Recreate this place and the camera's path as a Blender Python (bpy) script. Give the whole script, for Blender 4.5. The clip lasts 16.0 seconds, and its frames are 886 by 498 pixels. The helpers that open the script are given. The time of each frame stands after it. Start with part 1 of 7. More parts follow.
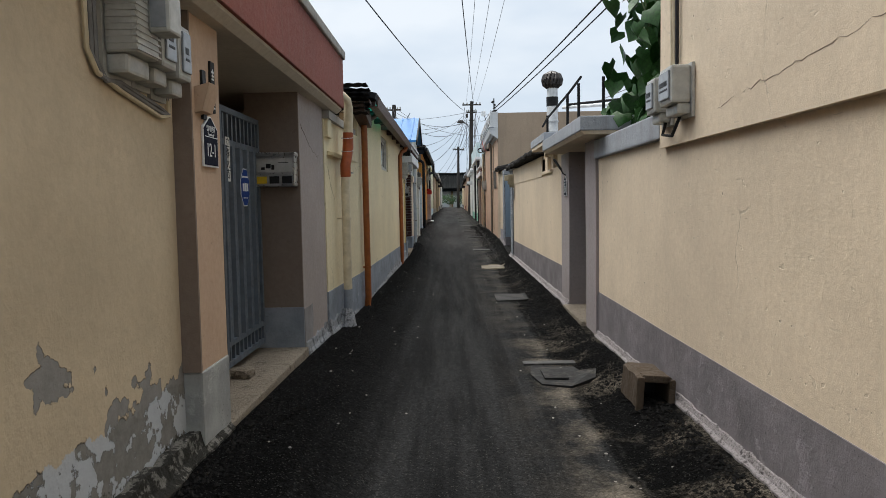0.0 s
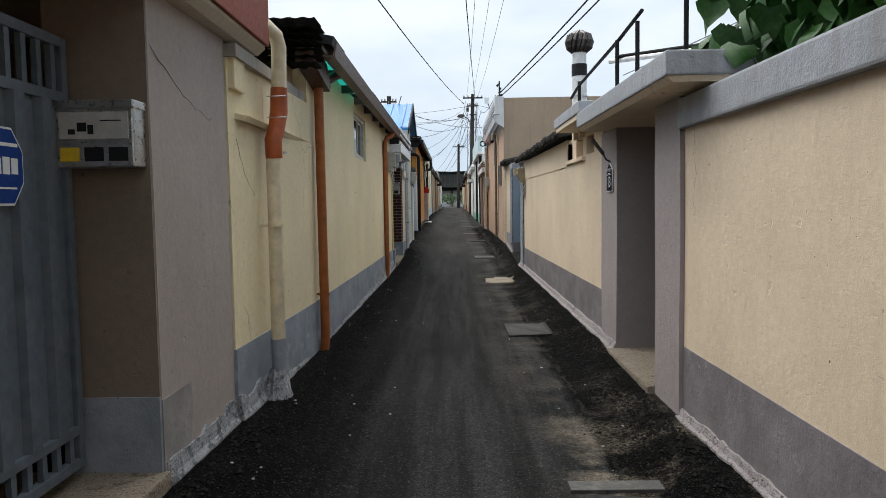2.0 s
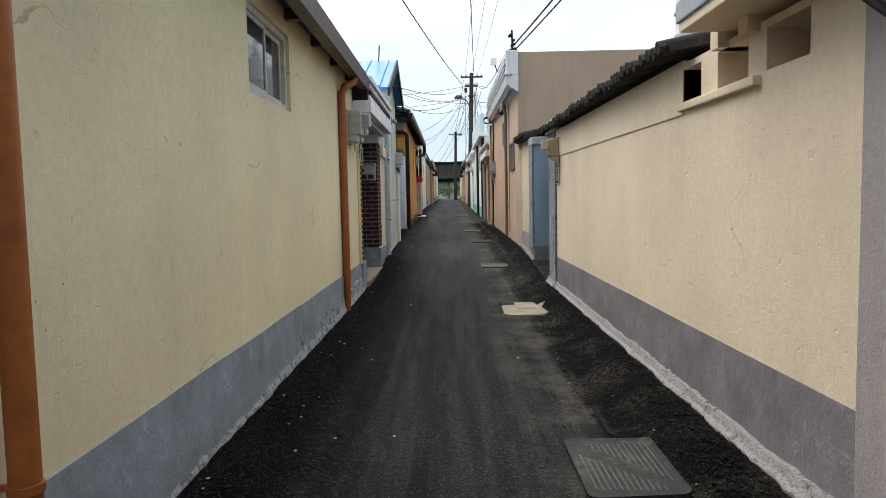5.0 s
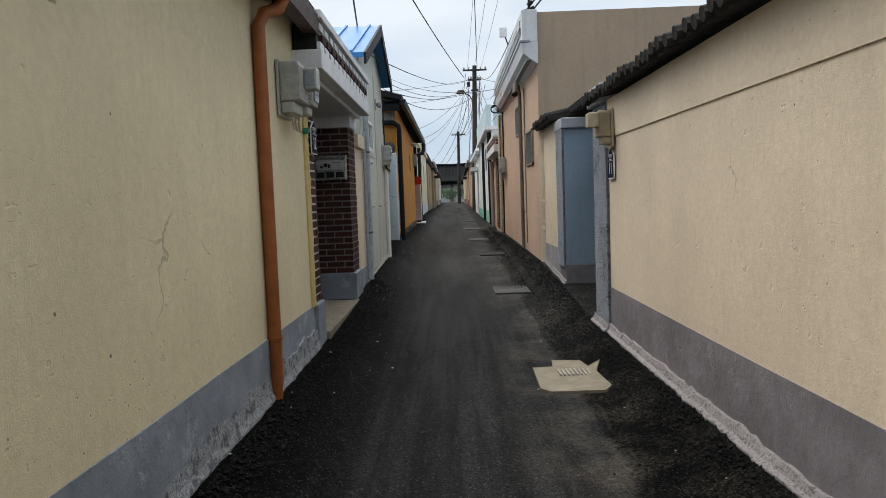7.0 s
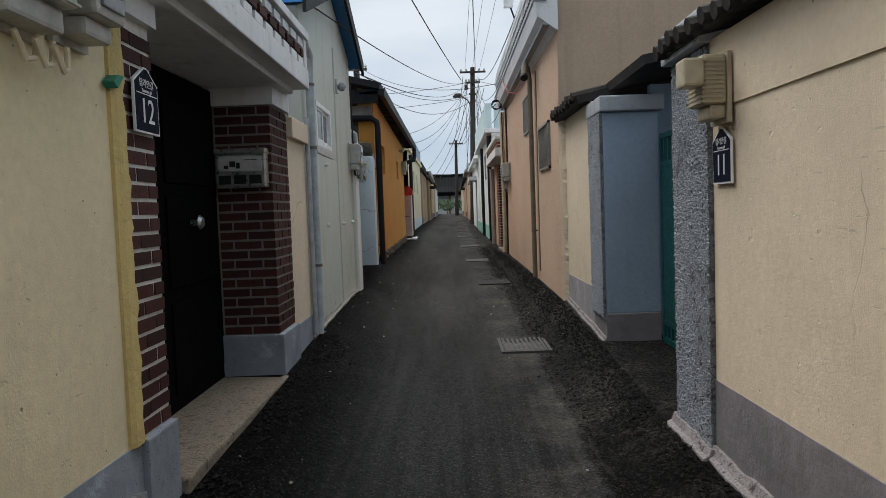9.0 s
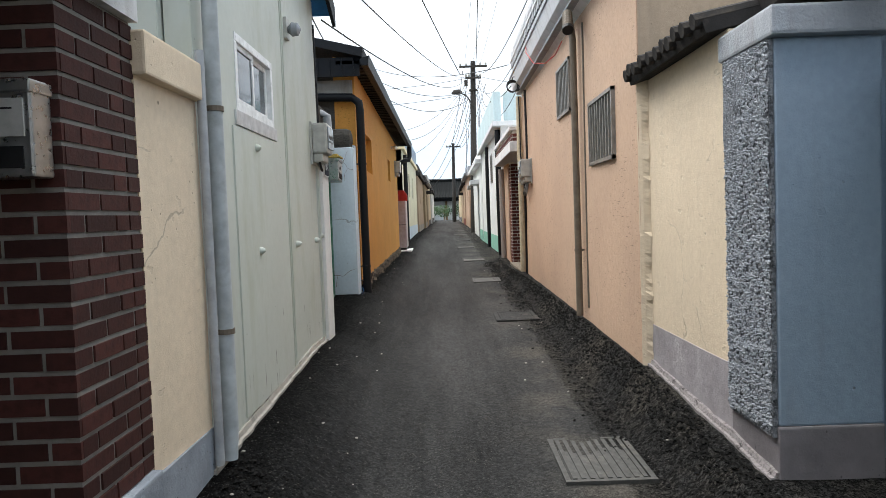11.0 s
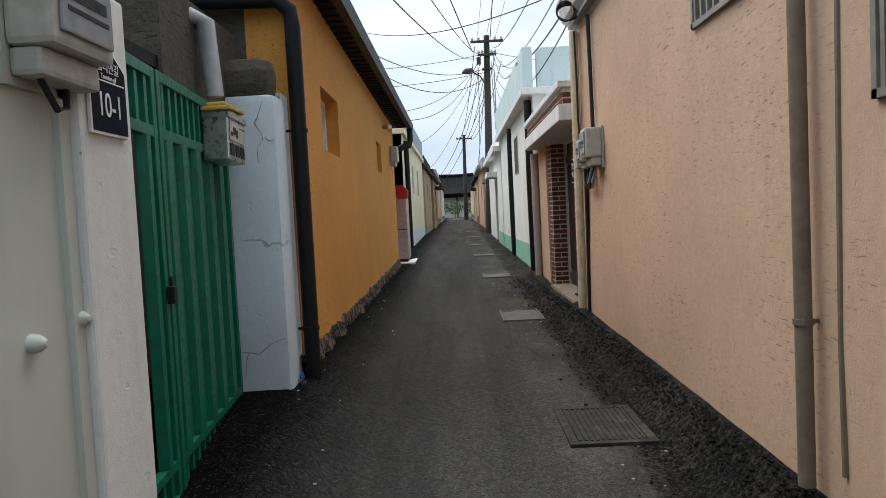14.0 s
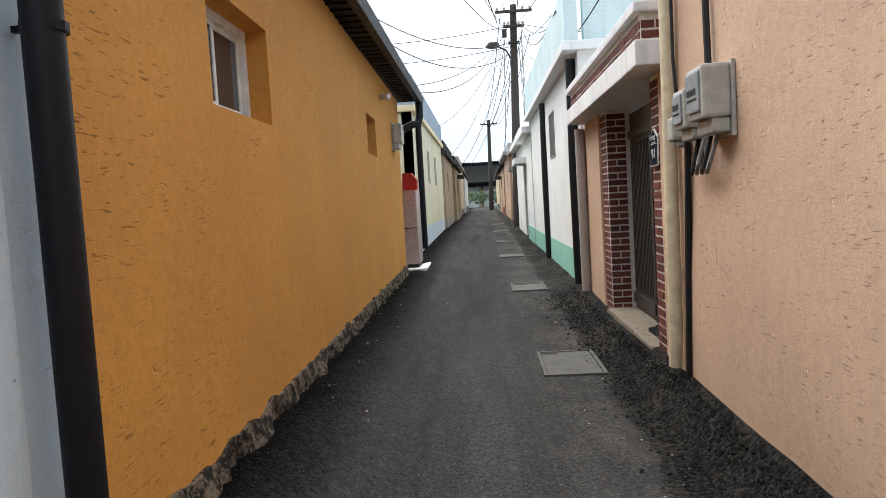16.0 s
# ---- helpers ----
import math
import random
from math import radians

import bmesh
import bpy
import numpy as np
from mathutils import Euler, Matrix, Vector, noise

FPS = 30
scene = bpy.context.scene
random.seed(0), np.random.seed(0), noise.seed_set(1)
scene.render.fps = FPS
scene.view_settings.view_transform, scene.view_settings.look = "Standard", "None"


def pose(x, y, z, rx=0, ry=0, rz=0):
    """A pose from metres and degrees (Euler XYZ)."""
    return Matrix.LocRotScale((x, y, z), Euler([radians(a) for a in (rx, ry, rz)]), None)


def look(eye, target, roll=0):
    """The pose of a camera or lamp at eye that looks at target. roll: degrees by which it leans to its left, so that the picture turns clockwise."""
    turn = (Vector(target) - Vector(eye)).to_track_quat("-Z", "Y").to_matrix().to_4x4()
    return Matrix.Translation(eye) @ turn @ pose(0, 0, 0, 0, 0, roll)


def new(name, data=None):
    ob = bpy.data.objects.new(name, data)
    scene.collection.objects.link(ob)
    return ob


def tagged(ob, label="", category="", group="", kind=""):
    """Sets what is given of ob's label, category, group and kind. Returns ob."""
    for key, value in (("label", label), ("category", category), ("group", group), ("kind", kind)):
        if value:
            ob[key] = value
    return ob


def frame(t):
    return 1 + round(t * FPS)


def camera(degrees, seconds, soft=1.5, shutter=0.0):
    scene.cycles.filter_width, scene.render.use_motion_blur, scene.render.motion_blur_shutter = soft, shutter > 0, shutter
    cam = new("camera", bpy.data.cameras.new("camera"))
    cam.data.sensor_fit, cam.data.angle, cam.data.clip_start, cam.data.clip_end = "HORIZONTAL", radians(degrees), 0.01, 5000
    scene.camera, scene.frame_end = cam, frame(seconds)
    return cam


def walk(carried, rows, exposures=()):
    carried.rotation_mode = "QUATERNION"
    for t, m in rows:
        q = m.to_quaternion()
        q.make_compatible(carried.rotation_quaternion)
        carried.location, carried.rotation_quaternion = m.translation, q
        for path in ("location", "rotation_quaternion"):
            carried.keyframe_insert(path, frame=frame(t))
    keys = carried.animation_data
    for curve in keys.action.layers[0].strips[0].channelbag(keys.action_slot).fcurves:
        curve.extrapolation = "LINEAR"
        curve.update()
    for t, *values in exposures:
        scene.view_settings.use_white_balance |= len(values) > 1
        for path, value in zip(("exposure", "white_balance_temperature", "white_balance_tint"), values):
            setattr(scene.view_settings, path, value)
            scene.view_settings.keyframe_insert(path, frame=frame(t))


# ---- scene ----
cam = camera(64.0, 16.0, 0.45)
PATH = [
    (0, (-0.098, 0.258, 1.493), (-0.124, 2.254, 1.365), -1.0),
    (0.5, (-0.098, 0.974, 1.496), (-0.125, 2.97, 1.374), -0.9),
    (1, (-0.105, 1.658, 1.495), (-0.135, 3.654, 1.376), -0.8),
    (1.5, (-0.061, 2.414, 1.494), (-0.091, 4.41, 1.371), -1.0),
    (2, (-0.046, 3.164, 1.482), (-0.073, 5.16, 1.353), -0.9),
    (2.5, (0.003, 3.916, 1.466), (-0.023, 5.911, 1.327), -1.0),
    (3, (-0.018, 4.686, 1.446), (-0.051, 6.68, 1.295), -1.0),
    (3.5, (-0.013, 5.426, 1.432), (-0.048, 7.42, 1.276), -1.2),
    (4, (-0.047, 6.181, 1.424), (-0.078, 8.175, 1.269), -1.1),
    (4.2, (-0.067, 6.467, 1.431), (-0.089, 8.461, 1.277), -1.0),
    (6.3, (-0.07, 9.751, 1.434), (-0.098, 11.745, 1.286), -1.7),
    (6.5, (-0.039, 10.048, 1.419), (-0.07, 12.042, 1.27), -2.0),
    (7, (-0.034, 10.798, 1.435), (-0.065, 12.792, 1.294), -2.1),
    (7.5, (-0.016, 11.505, 1.462), (-0.052, 13.5, 1.329), -2.2),
    (8, (0.018, 12.225, 1.473), (-0.015, 14.221, 1.35), -2.1),
    (8.5, (0.059, 12.926, 1.481), (0.031, 14.922, 1.361), -2.1),
    (9, (0.079, 13.692, 1.482), (0.053, 15.689, 1.372), -2.1),
    (9.2, (0.044, 13.989, 1.474), (0.023, 15.986, 1.366), -2.0),
    (11.3, (-0.075, 17.06, 1.57), (-0.084, 19.058, 1.478), -2.2),
    (11.5, (-0.084, 17.366, 1.588), (-0.094, 19.364, 1.498), -2.5),
    (12, (-0.034, 18.063, 1.591), (-0.045, 20.061, 1.504), -2.5),
    (12.5, (-0.024, 18.777, 1.596), (-0.033, 20.775, 1.51), -2.6),
    (13, (-0.011, 19.44, 1.612), (-0.017, 21.438, 1.524), -2.6),
    (13.5, (-0.035, 20.117, 1.626), (-0.047, 22.115, 1.532), -2.6),
    (14, (-0.096, 20.812, 1.644), (-0.14, 22.809, 1.54), -2.9),
    (14.5, (-0.102, 21.449, 1.664), (-0.185, 23.444, 1.555), -2.9),
    (15, (-0.107, 22.134, 1.686), (-0.205, 24.128, 1.574), -3.0),
    (15.5, (-0.047, 22.846, 1.708), (-0.153, 24.839, 1.588), -3.0),
    (16, (-0.025, 23.586, 1.723), (-0.143, 25.578, 1.592), -3.3),
]
EXPOSURES = [(0, 0.5), (2, 0.65), (3, 0.95), (4.2, 0.95), (6.3, 0.6), (7, 0.5), (8, 0.4), (9.2, 0.35), (11.3, 1.28), (12.5, 1.03), (13.5, 0.72), (14.5, 0.75), (15, 0.95), (15.5, 1.2), (16, 1.22)]
walk(cam, [(t, look(eye, target, roll)) for t, eye, target, roll in PATH], EXPOSURES)

# ---- light ----
world = bpy.data.worlds.new("overcast")
scene.world = world
world.use_nodes = True
wn, wl = world.node_tree.nodes, world.node_tree.links
wbg = wn["Background"]
sky = wn.new("ShaderNodeTexSky")
sky.sky_type, sky.sun_disc = "NISHITA", False
sky.sun_elevation, sky.sun_rotation = radians(73), radians(322)
sky.air_density, sky.dust_density = 1.0, 3.0
wco = wn.new("ShaderNodeTexCoord")
wmap = wn.new("ShaderNodeMapping")
wmap.inputs["Scale"].default_value = (1.0, 1.0, 2.6)
cloud = wn.new("ShaderNodeTexNoise")
cloud.inputs["Scale"].default_value, cloud.inputs["Detail"].default_value = 2.2, 5.0
cramp = wn.new("ShaderNodeValToRGB")
cramp.color_ramp.elements[0].position, cramp.color_ramp.elements[1].position = 0.34, 0.62
cramp.color_ramp.elements[0].color, cramp.color_ramp.elements[1].color = (5.2, 6.4, 7.8, 1), (8.4, 9.0, 9.6, 1)
wmix = wn.new("ShaderNodeMixRGB")
wmix.inputs["Fac"].default_value = 0.88
wl.new(wco.outputs["Generated"], wmap.inputs["Vector"])
wl.new(wmap.outputs["Vector"], cloud.inputs["Vector"])
wl.new(cloud.outputs["Fac"], cramp.inputs["Fac"])
wl.new(sky.outputs["Color"], wmix.inputs["Color1"])
wl.new(cramp.outputs["Color"], wmix.inputs["Color2"])
wl.new(wmix.outputs["Color"], wbg.inputs["Color"])
wbg.inputs["Strength"].default_value = 0.078

sun_data = bpy.data.lights.new("sun", "SUN")
sun_data.energy, sun_data.angle, sun_data.color = 3.6, radians(75), (1.0, 0.97, 0.92)
sun = new("sun", sun_data)
sun.matrix_world = look((-2.3, 2.9, 11.8), (0, 0, 0))


# ---- materials ----
class Nodes:
    """Short forms for building node materials."""

    def __init__(self, name):
        self.m = bpy.data.materials.new(name)
        self.m.use_nodes = True
        self.t = self.m.node_tree
        self.b = self.t.nodes["Principled BSDF"]
        self.co = self.t.nodes.new("ShaderNodeTexCoord").outputs["Object"]

    def put(self, inp, val):
        if isinstance(val, bpy.types.NodeSocket):
            self.t.links.new(val, inp)
        elif isinstance(val, tuple) and len(val) == 3 and inp.type == "RGBA":
            inp.default_value = (*val, 1)
        else:
            inp.default_value = val

    def scaled(self, v):
        n = self.t.nodes.new("ShaderNodeMapping")
        self.put(n.inputs["Vector"], self.co)
        n.inputs["Scale"].default_value = v
        return n.outputs["Vector"]

    def noise(self, scale, detail=4.0, rough=0.55, vec=None):
        n = self.t.nodes.new("ShaderNodeTexNoise")
        self.put(n.inputs["Vector"], vec or self.co)
        n.inputs["Scale"].default_value, n.inputs["Detail"].default_value, n.inputs["Roughness"].default_value = scale, detail, rough
        return n.outputs["Fac"]

    def cells(self, scale, vec=None, feature="F1"):
        n = self.t.nodes.new("ShaderNodeTexVoronoi")
        n.feature = feature
        self.put(n.inputs["Vector"], vec or self.co)
        n.inputs["Scale"].default_value = scale
        return n.outputs["Distance"]

    def shades(self, scale, vec=None):
        """One random grey for each cell."""
        n = self.t.nodes.new("ShaderNodeTexVoronoi")
        self.put(n.inputs["Vector"], vec or self.co)
        n.inputs["Scale"].default_value = scale
        s = self.t.nodes.new("ShaderNodeSeparateColor")
        self.put(s.inputs[0], n.outputs["Color"])
        return s.outputs[0]

    def hairlines(self, scale, width, wander=0.35):
        """Thin wandering lines where large cells meet."""
        n = self.t.nodes.new("ShaderNodeTexNoise")
        self.put(n.inputs["Vector"], self.co)
        n.inputs["Scale"].default_value, n.inputs["Detail"].default_value = 3.0, 6.0
        m = self.t.nodes.new("ShaderNodeVectorMath")
        m.operation = "MULTIPLY_ADD"
        self.put(m.inputs[0], n.outputs["Color"])
        m.inputs[1].default_value = (wander, wander, wander)
        self.put(m.inputs[2], self.co)
        return self.ramp(self.cells(scale, m.outputs[0], "DISTANCE_TO_EDGE"), width, width * 0.4)

    def ramp(self, fac, lo, hi, a=0.0, b=1.0):
        n = self.t.nodes.new("ShaderNodeMapRange")
        self.put(n.inputs["Value"], fac)
        for k, v in zip(("From Min", "From Max", "To Min", "To Max"), (lo, hi, a, b)):
            n.inputs[k].default_value = v
        return n.outputs["Result"]

    def mix(self, fac, a, b, mode="MIX"):
        n = self.t.nodes.new("ShaderNodeMixRGB")
        n.blend_type = mode
        self.put(n.inputs["Fac"], fac), self.put(n.inputs["Color1"], a), self.put(n.inputs["Color2"], b)
        return n.outputs["Color"]

    def math(self, op, a, b=0.0):
        n = self.t.nodes.new("ShaderNodeMath")
        n.operation = op
        self.put(n.inputs[0], a), self.put(n.inputs[1], b)
        return n.outputs[0]

    def axis(self, k):
        n = self.t.nodes.new("ShaderNodeSeparateXYZ")
        self.put(n.inputs[0], self.co)
        return n.outputs[k]

    def random(self):
        return self.t.nodes.new("ShaderNodeObjectInfo").outputs["Random"]

    def bump(self, height, strength, dist=0.01, after=None):
        n = self.t.nodes.new("ShaderNodeBump")
        n.inputs["Strength"].default_value, n.inputs["Distance"].default_value = strength, dist
        self.put(n.inputs["Height"], height)
        if after is not None:
            self.put(n.inputs["Normal"], after)
        return n.outputs["Normal"]

    def done(self, color, rough=0.8, metal=0.0, normal=None, spec=None):
        self.put(self.b.inputs["Base Color"], color)
        self.put(self.b.inputs["Roughness"], rough)
        self.put(self.b.inputs["Metallic"], metal)
        if spec is not None:
            self.b.inputs["Specular IOR Level"].default_value = spec
        if normal is not None:
            self.put(self.b.inputs["Normal"], normal)
        return self.m


def tone(c, k):
    return tuple(min(1.0, v * k) for v in c)


def plaster(name, c, grain=70.0, lump=9.0, strength=0.35, pits=0.5, streak=0.4, dirt=(0.16, 0.14, 0.11), chips=None, chip_at=0.60, chip_mix=0.45, hair=0.0):
    """Painted cement render: two scales of tone, rain streaks, small pits and a trowelled relief."""
    n = Nodes(name)
    wide = n.noise(1.1, 5)
    fine = n.noise(26, 6)
    col = n.mix(n.ramp(wide, 0.3, 0.7), tone(c, 0.89), tone(c, 1.07))
    col = n.mix(n.ramp(fine, 0.35, 0.75, 0.0, 0.35), col, tone(c, 0.72))
    runs = n.noise(2.2, 5, 0.6, n.scaled((4.0, 4.0, 0.28)))
    col = n.mix(n.math("MULTIPLY", n.ramp(runs, 0.52, 0.8), streak), col, dirt)
    spot = n.cells(5.5)
    speck = n.math("MULTIPLY", n.ramp(spot, 0.05, 0.03), n.ramp(n.noise(2.0, 2), 0.45, 0.55))
    col = n.mix(n.math("MULTIPLY", speck, pits), col, tone(dirt, 0.6))
    height = n.math("ADD", n.math("MULTIPLY", n.noise(lump, 4), 1.0), n.math("MULTIPLY", n.noise(grain, 3), 0.35))
    if chips:
        a = n.math("MULTIPLY", n.ramp(n.noise(chips * 4, 3, 0.5, n.scaled((1.0, 0.3, 2.3))), chip_at, chip_at + 0.035), n.ramp(n.noise(1.3, 3), 0.40, 0.58))
        height = n.math("SUBTRACT", height, n.math("MULTIPLY", a, 0.9))
        # gouges also darkened in colour for the shade they hold
        col = n.mix(n.math("MULTIPLY", a, chip_mix), col, tone(c, 0.38))
    if hair:
        line = n.math("MULTIPLY", n.hairlines(0.62, 0.0045), n.ramp(n.noise(0.9, 3), 0.56, 0.62))
        col = n.mix(n.math("MULTIPLY", line, hair), col, tone(dirt, 0.8))
        height = n.math("SUBTRACT", height, line)
    # knocks and scrapes with sharp rims, and pinholes in loose clusters
    knock = n.math("MULTIPLY", n.ramp(n.noise(15, 2, 0.5, n.scaled((1.0, 0.7, 1.0))), 0.695, 0.72), n.ramp(n.noise(0.9, 3), 0.42, 0.5))
    pin = n.math("MULTIPLY", n.ramp(n.cells(17), 0.085, 0.055), n.ramp(n.noise(1.7, 4), 0.53, 0.58))
    blob = n.math("MULTIPLY", n.ramp(n.noise(11, 3, 0.5, n.scaled((1.0, 1.0, 0.55))), 0.67, 0.71), n.ramp(n.noise(0.7, 2), 0.45, 0.55))
    col = n.mix(n.math("MULTIPLY", pin, pits), col, tone(dirt, 0.9))
    col = n.mix(n.math("MULTIPLY", knock, pits * 0.3), col, tone(c, 0.55))
    sharp = n.math("SUBTRACT", n.math("SUBTRACT", n.math("MULTIPLY", blob, 0.18), speck), n.math("ADD", n.math("MULTIPLY", knock, 0.4), pin))
    sharp = n.math("ADD", sharp, n.math("MULTIPLY", n.noise(grain * 2.2, 4, 0.7), 0.35))
    return n.done(col, n.ramp(fine, 0.3, 0.7, 0.72, 0.92), 0, n.bump(sharp, 0.55, 0.008, n.bump(height, strength, 0.02)), 0.3)


def plain(name, c, rough=0.5, metal=0.0, var=0.2, scale=14.0, bump=0.08, wear=None, amount=0.4, spec=None):
    """Paint, plastic or metal with uneven tone and, where given, patches of wear."""
    n = Nodes(name)
    f = n.noise(scale, 5)
    spec = 0.3 if spec is None and metal == 0 else spec
    col = n.mix(n.ramp(f, 0.3, 0.7), tone(c, 1 - var), tone(c, 1 + var * 0.7))
    r = n.ramp(n.noise(scale * 3, 3), 0.3, 0.7, max(0.05, rough - 0.1), min(1, rough + 0.12))
    if wear:
        w = n.math("MULTIPLY", n.ramp(n.noise(scale * 0.6, 8, 0.7), 0.54, 0.66), amount)
        col = n.mix(w, col, wear)
    return n.done(col, r, metal, n.bump(n.noise(scale * 6, 3), bump, 0.005), spec)


def glass_dark(name):
    n = Nodes(name)
    return n.done(n.mix(n.noise(1.5), (0.02, 0.025, 0.03), (0.06, 0.07, 0.075)), 0.06, 0, None, 0.6)


def plinth_paint(name, c, pale=1.7, spatter=0.85):
    """Mottled plinth paint with pale cement smears and fine tar spatter."""
    n = Nodes(name)
    col = n.mix(n.ramp(n.noise(3.2, 6, 0.62), 0.35, 0.65), tone(c, 0.78), tone(c, 1.15))
    smear = n.math("MULTIPLY", n.ramp(n.noise(7, 7, 0.68), 0.55, 0.66), n.ramp(n.noise(1.4, 3), 0.45, 0.58))
    col = n.mix(n.math("MULTIPLY", smear, 0.7), col, tone(c, pale))
    dots = n.math("MULTIPLY", n.ramp(n.cells(42), 0.16, 0.10), n.ramp(n.noise(3, 4), 0.44, 0.56))
    big = n.math("MULTIPLY", n.ramp(n.cells(13, n.scaled((1.0, 1.0, 0.6))), 0.07, 0.05), n.ramp(n.noise(1.9, 3), 0.46, 0.54))
    dots = n.math("MAXIMUM", dots, big)
    col = n.mix(n.math("MULTIPLY", dots, spatter), col, (0.02, 0.02, 0.021))
    h = n.math("ADD", n.noise(9, 6, 0.65), n.math("MULTIPLY", smear, 0.35))
    h = n.math("ADD", h, n.math("MULTIPLY", n.noise(90, 4, 0.7), 0.15))
    return n.done(col, 0.82, 0, n.bump(h, 0.5, 0.02), 0.25)


M = {}
M["cream"] = plaster("cream_paint", (0.715, 0.59, 0.44), chips=6.0, chip_at=0.685, chip_mix=0.35, streak=0.07, strength=0.16, hair=0.4, pits=0.7)
M["cream_far"] = plaster("cream_paint_far", (0.66, 0.54, 0.36), streak=0.3)
M["yellow"] = plaster("pale_yellow_paint", (0.725, 0.628, 0.415), streak=0.08, chips=7.0, chip_at=0.69, chip_mix=0.35, strength=0.16, hair=0.4, pits=0.7)
M["mauve"] = plaster("mauve_grey_paint", (0.33, 0.292, 0.292), lump=9, streak=0.08, strength=0.45, pits=0.8)
M["plinth_grey"] = plinth_paint("blue_grey_plinth_paint", (0.235, 0.262, 0.30))
M["plinth_mauve"] = plinth_paint("mauve_plinth_paint", (0.198, 0.181, 0.19), 1.4, 0.5)
M["plinth_pale"] = plinth_paint("worn_lilac_plinth_paint", (0.33, 0.305, 0.32), 1.5, 0.5)
M["salmon"] = plaster("salmon_paint", (0.52, 0.372, 0.262), streak=0.12, strength=0.2)
M["pier_pink"] = plaster("dusty_pink_paint", (0.35, 0.305, 0.285), streak=0.12, strength=0.2, dirt=(0.12, 0.10, 0.085))
# dark brown carries the shade of sides turned away from the light
M["brown"] = plaster("shaded_side_brown", (0.20, 0.157, 0.128), streak=0.15, strength=0.2)
M["pink"] = plaster("peach_stucco", (0.55, 0.38, 0.272), grain=80, lump=9, strength=0.2, chips=11.0, chip_at=0.63, chip_mix=0.85, streak=0.08, hair=0.25)
M["tan"] = plaster("tan_render", (0.42, 0.32, 0.23), streak=0.3, strength=0.25)
M["orange"] = plaster("orange_stucco", (0.62, 0.29, 0.06), grain=80, lump=9, strength=0.22, chips=10.0, chip_at=0.63, chip_mix=0.9, streak=0.1)
M["white"] = plaster("white_wall_paint", (0.74, 0.75, 0.74), streak=0.15, strength=0.15)
M["pale_yellow"] = plaster("lemon_white_paint", (0.74, 0.70, 0.52), streak=0.35)
def panel_sheet():
    """Smooth painted cladding with thin dark runs rising in tufts from the foot, and faint green algae."""
    n = Nodes("pale_grey_green_panel")
    c = (0.52, 0.55, 0.50)
    col = n.mix(n.ramp(n.noise(1.0, 5), 0.3, 0.7), tone(c, 0.93), tone(c, 1.05))
    col = n.mix(n.ramp(n.noise(30, 6), 0.45, 0.8, 0, 0.12), col, tone(c, 0.75))
    z = n.axis(2)
    algae = n.math("MULTIPLY", n.ramp(n.noise(2.4, 6, 0.6, n.scaled((2.0, 2.0, 0.5))), 0.52, 0.75), 0.35)
    col = n.mix(algae, col, (0.30, 0.33, 0.20))
    runs = n.ramp(n.noise(34, 2, 0.5, n.scaled((1.0, 1.0, 0.07))), 0.64, 0.68)
    tufts = n.ramp(n.math("ADD", n.noise(7, 4, 0.6), n.ramp(z, 0.5, 1.3, 0.12, -0.3)), 0.5, 0.53)
    col = n.mix(n.math("MULTIPLY", n.math("MULTIPLY", runs, tufts), 0.85), col, (0.05, 0.05, 0.035))
    fleck = n.math("MULTIPLY", n.ramp(n.cells(9), 0.05, 0.03), n.ramp(n.noise(1.5, 3), 0.5, 0.56))
    col = n.mix(n.math("MULTIPLY", fleck, 0.7), col, (0.10, 0.095, 0.07))
    return n.done(col, n.ramp(n.noise(20, 4), 0.3, 0.7, 0.45, 0.62), 0, n.bump(n.math("ADD", n.noise(1.6, 3), n.math("MULTIPLY", n.noise(60, 3), 0.03)), 0.12, 0.03), 0.35)


M["panel"] = panel_sheet()
M["bluewhite"] = plaster("pale_blue_white_paint", (0.58, 0.68, 0.76), streak=0.10, strength=0.18, hair=0.5)
M["bluegrey"] = plaster("blue_grey_paint", (0.27, 0.34, 0.42), streak=0.3)
M["aqua"] = plaster("sea_green_paint", (0.25, 0.52, 0.42), streak=0.3)
M["aquapale"] = plaster("pale_aqua_paint", (0.55, 0.68, 0.70), streak=0.3)
M["concrete"] = plaster("bare_concrete", (0.33, 0.31, 0.28), grain=55, strength=0.6, streak=0.6, dirt=(0.09, 0.085, 0.075))
M["coping"] = plaster("grey_painted_coping", (0.34, 0.36, 0.39), streak=0.5, strength=0.5)
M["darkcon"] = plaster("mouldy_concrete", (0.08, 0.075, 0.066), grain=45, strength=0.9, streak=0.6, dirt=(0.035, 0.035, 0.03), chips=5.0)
M["redfascia"] = plaster("faded_red_paint", (0.24, 0.075, 0.055), streak=0.3)
M["soffit"] = plaster("dirty_white_soffit", (0.52, 0.47, 0.39), streak=0.2)
M["whitetrim"] = plaster("white_trim_paint", (0.72, 0.73, 0.74), streak=0.35, strength=0.2)
